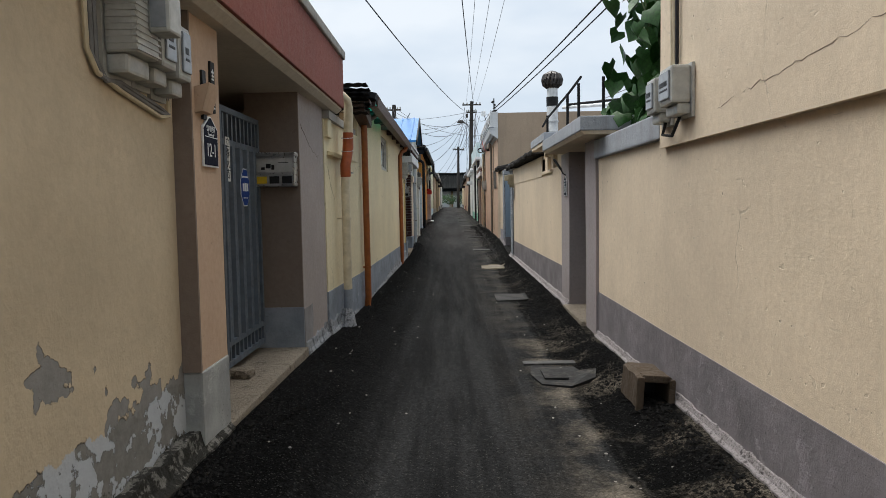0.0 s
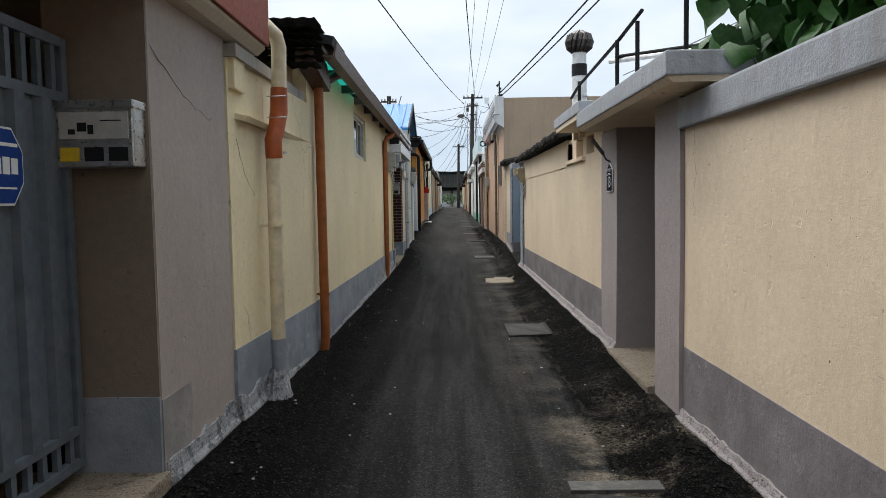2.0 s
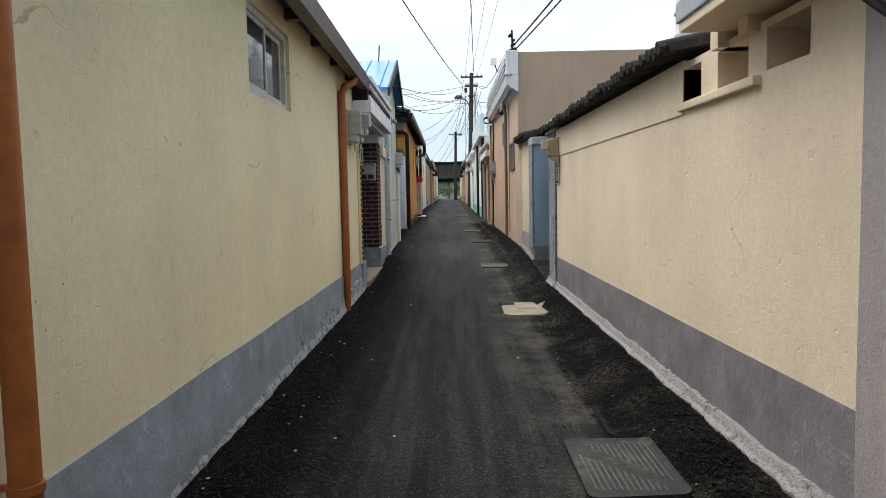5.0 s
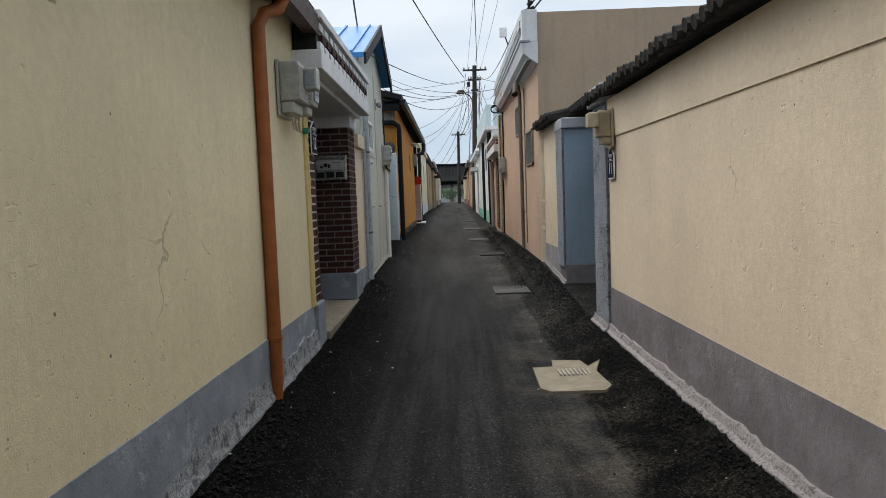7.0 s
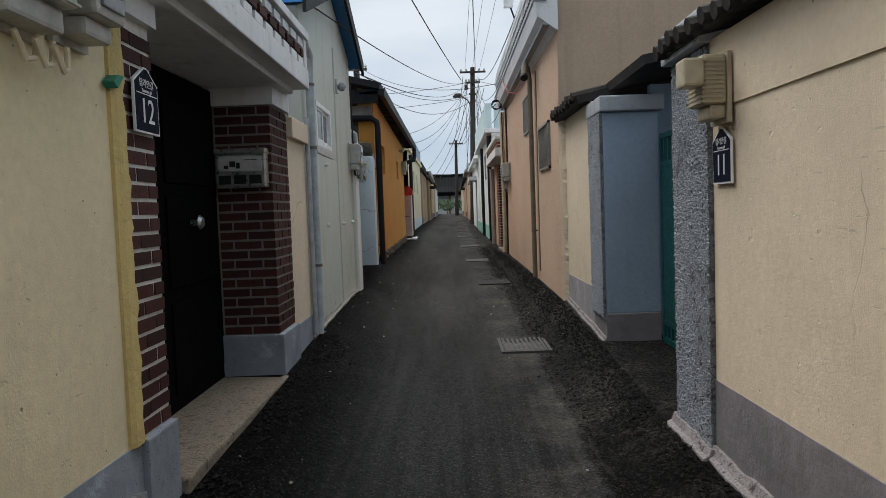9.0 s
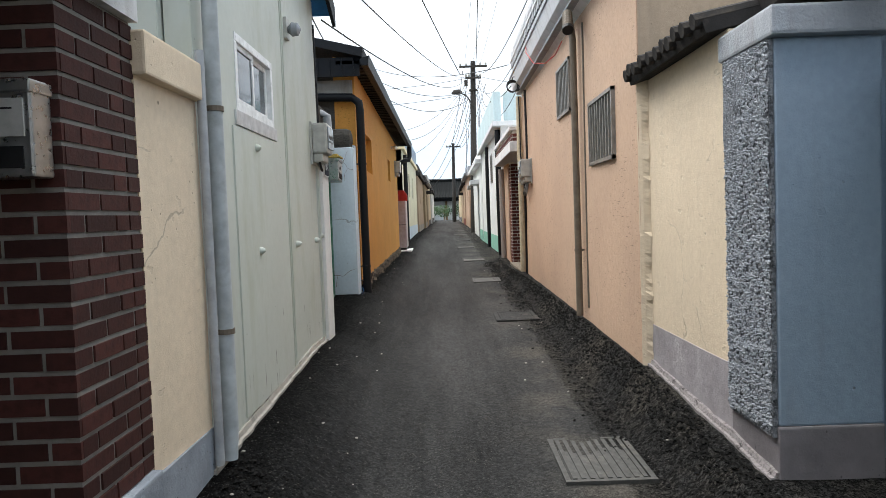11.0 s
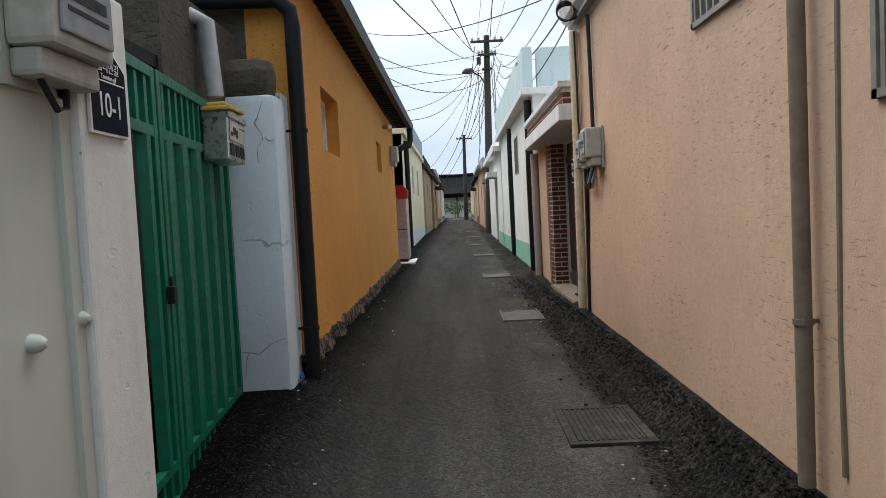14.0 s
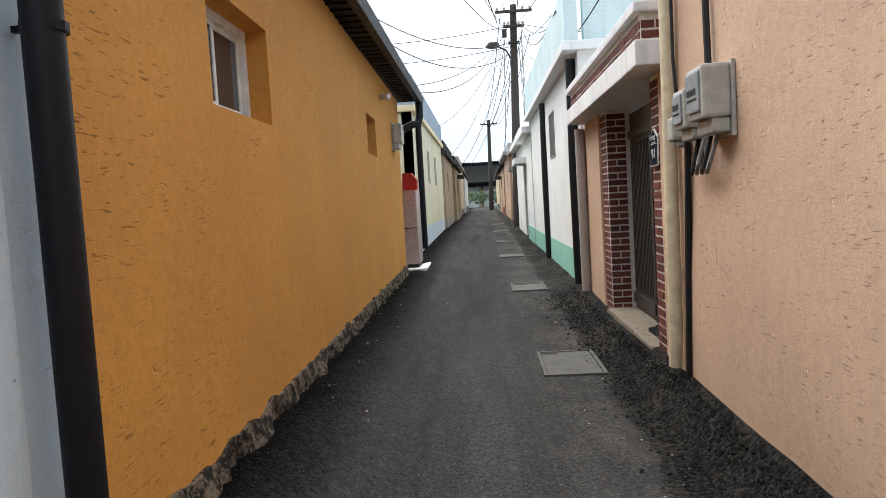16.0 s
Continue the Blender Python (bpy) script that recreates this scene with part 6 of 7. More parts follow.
part("band", tube(bmesh.new(), [(1.72, 13.0, 3.18), (1.72, 13.0, 3.34)], 0.105, 18), "plastic_dark", t, "black band", True)
part("neck", tube(bmesh.new(), [(1.72, 13.0, 3.34), (1.72, 13.0, 3.5)], 0.095, 18), "upvc", t, "", True)
for z in (2.55, 2.72, 2.9):
    part("collar", tube(bmesh.new(), [(1.72, 13.0, z), (1.72, 13.0, z + 0.02)], 0.112, 18), "alu", t)
for i in range(16):
    a = math.tau * i / 16
    b = tube(bmesh.new(), [(1.72 + r * math.cos(a + k * 0.12), 13.0 + r * math.sin(a + k * 0.12), 3.5 + z) for k, (r, z) in enumerate(((0.09, 0), (0.15, 0.06), (0.165, 0.14), (0.14, 0.22), (0.05, 0.28)))], [0.02, 0.03, 0.034, 0.03, 0.015], 5)
    part("fin", b, "door_brown", t)
part("core", tube(bmesh.new(), [(1.72, 13, 3.5), (1.72, 13, 3.6), (1.72, 13, 3.7), (1.72, 13, 3.8)], [0.08, 0.12, 0.11, 0.03], 14), "plastic_dark", t, smooth=True)
t = thing("roof_rail", "black pipe frame on gateway roof with white pipe across", "railing")
for x, y, z0, z1 in ((1.36, 11.0, 2.5, 2.78), (1.40, 9.4, 2.36, 2.86), (1.47, 9.0, 2.36, 2.92), (1.6, 8.2, 2.36, 2.86)):
    part("post", tube(bmesh.new(), [(x, y, z0), (x, y, z1)], 0.018, 8), "iron", t)
part("rail", tube(bmesh.new(), [(1.34, 11.4, 2.66), (1.36, 11.0, 2.74), (1.42, 9.4, 2.87), (1.48, 8.9, 2.98)], 0.016, 8), "iron", t)
part("rail", tube(bmesh.new(), [(1.40, 9.4, 2.72), (2.5, 8.6, 2.72)], 0.016, 8), "iron", t)
part("white_pipe", tube(bmesh.new(), [(1.36, 9.5, 2.70), (2.0, 8.6, 2.62), (2.6, 8.2, 2.6)], 0.022, 10), "upvc", t, "white plastic pipe")
t = thing("roof", "low dark tiled roof and green ridge behind the vine", "roof")
part("slope", prism(bmesh.new(), [(2.4, 2.5), (5.0, 3.4), (5.0, 3.5), (2.4, 2.6)], "y", 5.6, 9.5), "rooftile", t)
tagged(part("green_roof_edge", boxes((1.9, 7, 23.65, 23.75, 4.1, 4.34)), "gate_teal", r5, "dull green metal ridge"))

# climbing vine
vine = thing("climbing_vine", "broad-leaved green vine tumbling over yard wall", "vine")
rnd = random.Random(8)
b = bmesh.new()
for i in range(9):
    x, y = rnd.uniform(1.75, 2.3), rnd.uniform(6.0, 7.9)
    tube(b, [(x + 0.4, y, 1.9), (x + 0.1, y + 0.1, 2.6), (x, y + rnd.uniform(-0.4, 0.4), 3.2), (x - 0.15, y + rnd.uniform(-0.5, 0.5), 3.8)], [0.014, 0.012, 0.009, 0.004], 6)
part("stem", b, "stem", vine)
leaf_me = []
for k in range(3):
    b = bmesh.new()
    out = [(0, 0), (0.35, -0.18), (0.55, 0.1), (0.42, 0.42), (0.30, 0.55), (0, 1.0), (-0.30, 0.55), (-0.42, 0.42), (-0.55, 0.1), (-0.35, -0.18)]
    mid = [b.verts.new((0, 0.02, 0)), b.verts.new((0, 0.5, 0.07 + 0.03 * k)), b.verts.new((0, 1.0, -0.12))]
    ring = [b.verts.new((p[0] * (1 + 0.1 * k), p[1], -0.14 * abs(p[0]) - 0.12 * p[1] ** 2 + 0.03 * math.sin(5 * p[0] + k))) for p in out[1:5] + out[6:]]
    r_, l_ = ring[:4], ring[4:]
    chain = [mid[0], *r_, mid[2]]
    for p, q in zip(chain, chain[1:]):
        if mid[1] not in (p, q):
            b.faces.new((mid[1], p, q))
    chain = [mid[2], *l_, mid[0]]
    for p, q in zip(chain, chain[1:]):
        b.faces.new((mid[1], p, q))
    leaf_me.append(mesh_of(b, "leaf", "leaf"))
    leaf_me[-1].shade_smooth()
for i in range(300):
    z = 2.2 + 1.8 * rnd.random() ** 1.1
    x = rnd.gauss(1.95, 0.26)
    x = max(1.52 if z > 2.6 else 1.74, x)
    y = rnd.uniform(5.75, 8.0) if z > 2.5 else rnd.uniform(5.9, 7.1)
    lf = new("leaf", leaf_me[i % 3])
    lf.parent = vine
    s = rnd.uniform(0.12, 0.23)
    lf.matrix_local = Matrix.Translation((x, y, z)) @ Euler((rnd.uniform(-2.2, -0.9), rnd.uniform(-0.6, 0.6), rnd.uniform(0, math.tau))).to_matrix().to_4x4() @ Matrix.Diagonal((s, s, s, 1))

for i in range(260):
    lf = new("leaf", leaf_me[i % 3])
    lf.parent = vine
    s = rnd.uniform(0.10, 0.19)
    x = 1.56 + abs(rnd.gauss(0, 0.42))
    lf.matrix_local = Matrix.Translation((x, rnd.uniform(5.8, 8.1), 2.22 + rnd.random() * (0.25 + 0.5 * (x - 1.5)))) @ Euler((rnd.uniform(-2.0, -0.7), rnd.uniform(-0.6, 0.6), rnd.uniform(0, math.tau))).to_matrix().to_4x4() @ Matrix.Diagonal((s, s, s, 1))

# mats, lids and the stone trough on the paving
def mat_on_road(name, label, cat, outline, z_at, mat, th=0.012, curl=0.0):
    bm = bmesh.new()
    cx = sum(p[0] for p in outline) / len(outline)
    cy = sum(p[1] for p in outline) / len(outline)
    top, low = [], []
    for rr in (1.0, 0.94):
        ring = []
        for j, (x, y) in enumerate(outline):
            px, py = cx + (x - cx) * rr, cy + (y - cy) * rr
            up = th if rr == 1.0 else th * 0.75
            ring.append(bm.verts.new((px, py, ground_z(px, py) + up + curl * noise.noise((px * 4, py * 4, 1)))))
        top.append(ring)
    low = [bm.verts.new((x, y, ground_z(x, y) - 0.02)) for x, y in outline]
    n = len(outline)
    for k in range(n):
        bm.faces.new((low[k], low[(k + 1) % n], top[0][(k + 1) % n], top[0][k]))
        bm.faces.new((top[0][k], top[0][(k + 1) % n], top[1][(k + 1) % n], top[1][k]))
    bm.faces.new(top[1])
    t = thing(name, label, cat)
    part("sheet", bm, mat, t)
    return t


def oblong(x0, x1, y0, y1, cut=0.05, k=4):
    pts = []
    for (cx, cy, a0) in ((x1 - cut, y1 - cut, 0), (x0 + cut, y1 - cut, 90), (x0 + cut, y0 + cut, 180), (x1 - cut, y0 + cut, 270)):
        for i in range(k):
            a = radians(a0 + 90 * i / (k - 1))
            pts.append((cx + cut * math.cos(a), cy + cut * math.sin(a)))
    return pts


M["matblack"] = plain("dusty_black_rubber", (0.018, 0.018, 0.018), 0.8, wear=(0.09, 0.08, 0.066), amount=0.6, scale=7, bump=0.4)
t = mat_on_road("floor_mat", "black rubber car mat laid over a drain", "mat", [(0.62, 6.0), (0.85, 5.9), (1.08, 6.1), (1.12, 6.28), (1.0, 6.42), (0.98, 6.62), (0.6, 6.66), (0.56, 6.3)], 0, "matblack", 0.02, 0.03)
part("patch", boxes((0.66, 0.86, 6.12, 6.42, 0.012, 0.022)), "matblack", t, "dusty ribbed heel pad")
part("frame", boxes((0.54, 1.02, 6.70, 6.82, -0.05, 0.012), bevel=0.004), "lid", thing("street_drain", "worn grey edge of a street drain", "drain"))
t = mat_on_road("floor_mat", "grey ribbed rubber mat over a street drain", "mat", oblong(0.56, 1.05, 10.9, 11.68, 0.05), 0, "matblack", 0.02, 0.025)
for i in range(14):
    part("rib", boxes((0.61 + i * 0.03, 0.618 + i * 0.03, 10.97, 11.6, 0.012, 0.021)), "lid", t)
t = mat_on_road("floor_mat", "beige car floor mat lying over a drain", "mat", [(0.55, 15.80), (0.62, 15.71), (1.0, 15.70), (1.05, 15.76), (1.03, 16.2), (1.1, 16.42), (1.0, 16.38), (0.97, 16.58), (0.74, 16.6), (0.72, 16.4), (0.56, 16.38)], 0.03, "lid_ply", 0.02, 0.01)
for i in range(8):
    part("slot", boxes((0.74 + i * 0.032, 0.752 + i * 0.032, 16.12, 16.3, ground_z(0.8, 16.2) + 0.014, ground_z(0.8, 16.2) + 0.026)), "concrete", t)


def grate(label, x0, x1, y0, y1, mat, slots, rim=0.03):
    t = thing("drain_cover", label, "drain cover", "drain covers")
    cx, cy = (x0 + x1) / 2, (y0 + y1) / 2
    z = ground_z(cx, cy) + 0.012
    part("frame", boxes((x0, x1, y0, y0 + rim, z - 0.05, z), (x0, x1, y1 - rim, y1, z - 0.05, z), (x0, x0 + rim, y0 + rim, y1 - rim, z - 0.05, z), (x1 - rim, x1, y0 + rim, y1 - rim, z - 0.05, z), bevel=0.003), mat, t)
    part("plate", boxes((x0 + rim + 0.006, x1 - rim - 0.006, y0 + rim + 0.006, y1 - rim - 0.006, z - 0.05, z - 0.006)), mat, t)
    if slots:
        w = (x1 - x0 - 2 * rim) / slots
        for i in range(slots):
            a = x0 + rim + (i + 0.25) * w
            part("bar", boxes((a, a + w * 0.5, y0 + rim + 0.01, y1 - rim - 0.01, z - 0.03, z + 0.001)), mat, t)
    return t


grate("worn iron drain cover set in asphalt", 0.5, 0.97, 20.15, 20.85, "lid", 9)
grate("dark iron drain cover with diamond tread", 0.48, 0.98, 24.75, 25.5, "matblack", 12, 0.05)
grate("pale concrete drain cover", 0.38, 0.87, 29., 29.85, "lid_con", 0)
grate("pale concrete drain cover", 0.33, 0.82, 33.45, 34.35, "lid_con", 0)
for y in (38.15, 41.95, 46.25, 51, 56):
    grate("grey drain cover further along the alley", 0.28, 0.76, y, y + 0.75, "lid_con", 0)
t = thing("stone_trough", "chipped brown concrete drain block lying by wall", "concrete block")
b = bmesh.new()
rows = []
for k, y in enumerate(np.linspace(5.18, 5.85, 8)):
    o = 0.012 * noise.noise((y * 6, 1, 2))
    q = 0.06 * (y - 5.18) - 0.04
    rows.append([b.verts.new(p) for p in ((1.13 - q + o, y, 0.08), (1.14 - q + o, y, 0.30 + o), (1.17 - q, y, 0.325 - o), (1.36 - q, y, 0.32 + o), (1.385 - q, y, 0.295), (1.385 - q, y, 0.06), (1.352 - q, y, 0.06), (1.348 - q, y, 0.27), (1.178 - q, y, 0.275), (1.168 - q, y, 0.06))])
for p, q in zip(rows, rows[1:]):
    for k in range(10):
        b.faces.new((p[k], p[(k + 1) % 10], q[(k + 1) % 10], q[k]))
b.faces.new(rows[0]), b.faces.new(rows[-1][::-1])
M["oldblock"] = plaster("brown_stained_block", (0.085, 0.062, 0.042), grain=40, lump=12, strength=1.0, streak=0.7, dirt=(0.05, 0.035, 0.025), chips=7.0)
part("channel", b, "oldblock", t)
part("rim", boxes((1.16, 1.215, 5.12, 5.19, 0.06, 0.315), (1.39, 1.435, 5.13, 5.19, 0.06, 0.305), (1.215, 1.39, 5.125, 5.19, 0.28, 0.335), bevel=0.012), "oldblock", t, "chipped collar round the opening")
# dark plug stands in for the shade inside the channel
part("core", boxes((1.20, 1.37, 5.60, 5.80, 0.05, 0.262)), "plastic_dark", t)
t.matrix_world = Matrix.Translation((1.29, 5.24, 0.04)) @ Euler((0, radians(3), radians(-4))).to_matrix().to_4x4() @ Matrix.Diagonal((0.95, 0.6, 0.92, 1)) @ Matrix.Translation((-1.31, -5.5, -0.05))

# pebbles and litter
rnd = random.Random(3)
b = bmesh.new()
for i in range(230):
    s = rnd.choice((-1, 1))
    y = rnd.uniform(1.5, 34)
    x = s * rnd.triangular(0.35, 1.22, 1.1)
    r = rnd.uniform(0.004, 0.011)
    z = ground_z(x, y) + r * 0.5
    geo = bmesh.ops.create_icosphere(b, subdivisions=1, radius=r)["verts"]
    for v in geo:
        v.co = Vector((x + v.co.x * rnd.uniform(0.8, 1.4), y + v.co.y, z + v.co.z * 0.6))
tagged(part("pebbles", b, "concrete", None), "small loose pebbles scattered on the asphalt", "pebbles", kind="stuff")

def crumbs(s, count, seed, mats):
    """Loose asphalt crumbs heaped along the foot of the walls."""
    rnd = random.Random(seed)
    verts, faces = [], []
    for i in range(count):
        y = rnd.uniform(0.5, 33 if s > 0 else 20)
        edge = float(np.interp(y, (0, 7, 12, 17, 20, 28, 34), (1.36, 1.36, 1.40, 1.33, 1.32, 1.20, 1.15) if s > 0 else (1.38, 1.33, 1.2, 1.1, 1.1, 1.12, 1.2)))
        x = s * (edge - 0.02 - abs(rnd.gauss(0, 0.17 if s > 0 else 0.12)))
        r = rnd.uniform(0.004, 0.015) * rnd.uniform(0.7, 1.2)
        z = ground_z(x, y) + r * 0.3
        k = len(verts)
        for d in ((1, 0, 0), (-1, 0, 0), (0, 1, 0), (0, -1, 0), (0, 0, 0.8), (0, 0, -0.8)):
            q = rnd.uniform(0.7, 1.3) * r
            verts.append((x + d[0] * q, y + d[1] * q, z + d[2] * q))
        faces += [(k + a, k + b, k + c) for a, b, c in ((0, 2, 4), (2, 1, 4), (1, 3, 4), (3, 0, 4), (2, 0, 5), (1, 2, 5), (3, 1, 5), (0, 3, 5))]
    me = bpy.data.meshes.new("asphalt_crumbs")
    me.from_pydata(verts, [], faces)
    me.materials.append(M[mats])
    tagged(new("asphalt_crumbs", me), "loose black asphalt crumbs along the foot of the walls", "gravel", kind="stuff")


M["crumb"] = plain("asphalt_crumb", (0.010, 0.0098, 0.0095), 0.95, var=0.6, scale=40, wear=(0.04, 0.038, 0.036), amount=0.5, spec=0.15)
crumbs(1, 14000, 41, "crumb")
crumbs(-1, 6000, 42, "crumb")

# utility poles
def utility_pole(label, x, y, z0, top, lean, arms):
    t = thing("utility_pole", label, "utility pole", "utility poles")
    z1 = top
    part("shaft", tube(bmesh.new(), [(x, y, z0 - 0.2), (x + lean, y, z1)], [0.17, 0.11], 14), "pole", t, smooth=True)
    for z, w in arms:
        k = lean * (z - z0) / (z1 - z0)
        part("crossarm", boxes((x + k - w, x + k + w, y - 0.22, y - 0.12, z - 0.04, z + 0.04)), "pole", t)
        for q in (-0.9, -0.5, 0.5, 0.9):
            part("insulator", tube(bmesh.new(), [(x + k + q * w, y - 0.17, z + 0.04), (x + k + q * w, y - 0.17, z + 0.12), (x + k + q * w, y - 0.17, z + 0.17)], [0.03, 0.05, 0.02], 8), "plastic", t)
    return t


up = utility_pole("tall dark utility pole with crossarms and street lamp", 1.17, 48.4, 0.7, 8.3, 0.2, [(8.05, 0.62), (7.55, 0.35)])
part("lamp_arm", tube(bmesh.new(), [(1.33, 48.3, 6.3), (1.05, 48.2, 6.75), (0.75, 48.1, 6.9)], 0.03, 8), "pole", up)
part("lamp_head", tube(bmesh.new(), [(0.82, 48.12, 6.9), (0.72, 48.1, 6.93), (0.5, 48.05, 6.92), (0.38, 48.0, 6.86)], [0.05, 0.12, 0.11, 0.04], 12), "pole", up, "street lamp head", True)
part("clamp", boxes((1.15, 1.5, 48.2, 48.5, 7.0, 7.05)), "pole", up)
part("junction", boxes((0.95, 1.1, 48.1, 48.3, 7.2, 7.45)), "pole", up)
utility_pole("thin utility pole far along the alley", 0.6, 75, 0.9, 7.4, 0.12, [(7.1, 0.6)])
utility_pole("utility pole rising behind the gable roof", -3.2, 40, 0.6, 7.0, 0.0, [(6.7, 0.4)])


def span(a, b, sag, r=0.012, mat="cable", label="overhead cable sagging between poles and houses"):
    pts = []
    for i in range(25):
        u = i / 24
        p = Vector(a).lerp(Vector(b), u)
        p.z -= sag * 4 * u * (1 - u)
        pts.append(p)
    ob = part("overhead_cable", tube(bmesh.new(), pts, r, 5), mat, None)
    return tagged(ob, label, "cable", "overhead cables")


P = (1.37, 48.3, 8.1)
span((0.8, 48.3, 7.7), (-4.6, -12, 6.4), 0.8, 0.017)
span((1.5, 48.3, 8.15), (-1.0, -12, 6.6), 0.9, 0.014)
for i, (x, z) in enumerate(((0.2, 7.4), (0.7, 7.7), (1.1, 7.4))):
    span((1.0 + 0.35 * i, 48.3, 8.2), (x, -12, z), 0.9, 0.007, "cable_grey")
span((1.25, 22.15, 4.35), (5.4, -10, 7.2), 0.4, 0.015)
span((1.25, 22.25, 4.25), (5.6, -10, 7.1), 0.45, 0.013)
span((2.2, 12.5, 3.1), (6, -2, 4.5), 0.2, 0.006, "cable_grey")
span((-5, 9, 4.6), (4, 13, 8.2), 0.2, 0.008)
span((-7, 14, 4.6), (-1.5, 10, 5.8), 0.1, 0.006)
for i, (x, y, z) in enumerate(((-1.2, 20.0, 3.4), (-1.1, 22.95, 3.3), (-1.0, 35.05, 3.5), (-1.3, 38, 4.1), (-1.3, 46, 4.1), (-1.4, 53, 3.5))):
    span((1.0, 48.3, 7.6 - 0.12 * i), (x, y, z), 0.35 + 0.1 * (i % 3), 0.008)
for i, (x, y, z) in enumerate(((1.15, 22.15, 4.3), (1.15, 28.05, 3.7), (1.05, 33, 4.1), (1.1, 40, 4.1), (1.3, 44, 3.6))):
    span((1.6, 48.3, 7.8 - 0.1 * i), (x, y, z), 0.55 + 0.12 * (i % 2), 0.010)
    span((1.5, 48.3, 7.3 - 0.07 * i), (x + 0.1, y + 0.4, z), 1.0, 0.008)
span((-3.2, 39.55, 6.6), (1.1, 48.3, 7.0), 0.6, 0.012)
span((-3.2, 39.55, 6.4), (1.1, 48.3, 6.6), 0.9, 0.012)
span((-3.2, 39.55, 6.7), (-1.2, 20, 4.0), 0.5, 0.012)
span((-3.0, 39.55, 6.7), (1.2, 30, 4.3), 0.4, 0.008)
span((-9, 44, 6.4), (1.3, 48.3, 6.9), 0.5, 0.010)
span((-9, 45, 7.2), (1.3, 48.3, 7.6), 0.5, 0.010)
span((9, 47, 7.2), (1.3, 48.3, 7.7), 0.5, 0.010)
for i in range(5):
    span((0.9 + 0.25 * i, 48.4, 7.9 - 0.15 * i), (0.4 + 0.2 * i, 75, 7.0), 0.7, 0.014)
for i in range(4):
    span((1.0 + 0.1 * i, 48.4, 6.9 - 0.2 * i), (-1.1 if i % 2 else 1.2, 58 + 4 * i, 3.6), 0.5, 0.012)
# antenna bundle at the corner of the peach house
t = thing("cable_bracket", "tangle of insulators on parapet corner", "bracket")
part("post", tube(bmesh.new(), [(1.22, 21.7, 4.1), (1.22, 21.7, 4.6)], 0.018, 6), "iron", t)
for i in range(4):
    part("insulator", tube(bmesh.new(), [(1.15 + 0.05 * (i % 3), 21.7, 4.2 + 0.09 * i), (1.30 - 0.03 * i, 21.7, 4.25 + 0.09 * i)], 0.03, 7), "plastic_dark", t)

t = thing("junction_box", "small white box on a rod above the parapet", "junction box")
part("rod", tube(bmesh.new(), [(1.12, 24.2, 4.18), (1.05, 24.2, 4.40)], 0.012, 6), "iron", t)
part("body", boxes((0.95, 1.09, 24.15, 24.23, 4.38, 4.55), bevel=0.012), "upvc", t)

# yard items further on the left
t = thing("cabinet", "old pinkish refrigerator standing beside orange house", "refrigerator")
part("body", boxes((-1.48, -1.12, 35.35, 36.05, 0.72, 2.1), bevel=0.03), "pinkbox", t)
part("foot", boxes((-1.46, -1.14, 35.37, 36.03, 0.6, 0.72)), "plastic_dark", t)
part("door_gap", boxes((-1.47, -1.13, 35.338, 35.348, 1.32, 1.335)), "plastic_dark", t)
t = thing("mailbox", "small red mailbox at corner of orange house", "mailbox")
part("body", prism(bmesh.new(), [(-1.28, 1.95), (-1.06, 1.95), (-1.05, 2.1), (-1.14, 2.22), (-1.28, 2.22)], "y", 34.9, 35.15), "red", t)
tagged(part("doorstep", boxes((-1.5, -1.0, 35.2, 36.35, 0.4, 0.66), bevel=0.02), "whitetrim", None), "pale step beside the refrigerator", "step")

# trees at the end
for k, (x, y, s) in enumerate(((-1.6, 88, 1.2), (1.4, 90, 1.2), (-0.3, 93, 1.15))):
    t = thing("tree", "small dark green tree at alley's end", "tree", "trees at the alley's end")
    b = bmesh.new()
    tube(b, [(x, y, 0.8), (x + 0.05, y, 1.5), (x, y, 2.2)], [0.07, 0.05, 0.03], 7)
    for j in range(5):
        a = j * 1.3
        tube(b, [(x, y, 1.4 + 0.12 * j), (x + 0.5 * s * math.cos(a), y + 0.5 * s * math.sin(a), 1.9 + 0.15 * j)], [0.025, 0.01], 5)
    part("trunk", b, "wood", t)
    rnd = random.Random(20 + k)
    b = bmesh.new()
    for i in range(420):
        a, c, r = rnd.uniform(0, math.tau), rnd.uniform(-1, 1), rnd.random() ** 0.4 * 0.8 * s
        p = Vector((x + r * math.cos(a) * math.sqrt(1 - c * c), y + r * math.sin(a) * math.sqrt(1 - c * c), 2.0 + r * c * 0.75))
        u = Vector((rnd.gauss(0, 1), rnd.gauss(0, 1), rnd.gauss(0, 1))).normalized() * 0.09
        w_ = u.orthogonal().normalized() * 0.06
        b.faces.new([b.verts.new(p - u), b.verts.new(p + w_), b.verts.new(p + u), b.verts.new(p - w_)])
    tagged(part("crown", b, "leaf2", t, "loose crown of small leaves"), kind="stuff")

# cracks in the render
def crack(parent, pts, seed, r=0.004, mat="dirt"):
    rnd = random.Random(seed)
    full = []
    for a, b in zip(pts, pts[1:]):
        a, b = Vector(a), Vector(b)
        n = max(2, int((b - a).length / 0.05))
        flat = abs(a.y - b.y) < 1e-6
        full += [a.lerp(b, i / n) + Vector((rnd.gauss(0, 0.008) if flat else 0, 0 if flat else rnd.gauss(0, 0.008), rnd.gauss(0, 0.008))) for i in range(n)]
    full.append(Vector(pts[-1]))
    rad = [0.55 * r * rnd.uniform(0.4, 1.3) for _ in full]
    part("crack", tube(bmesh.new(), full, rad, 4), mat, parent, "dark hairline crack")


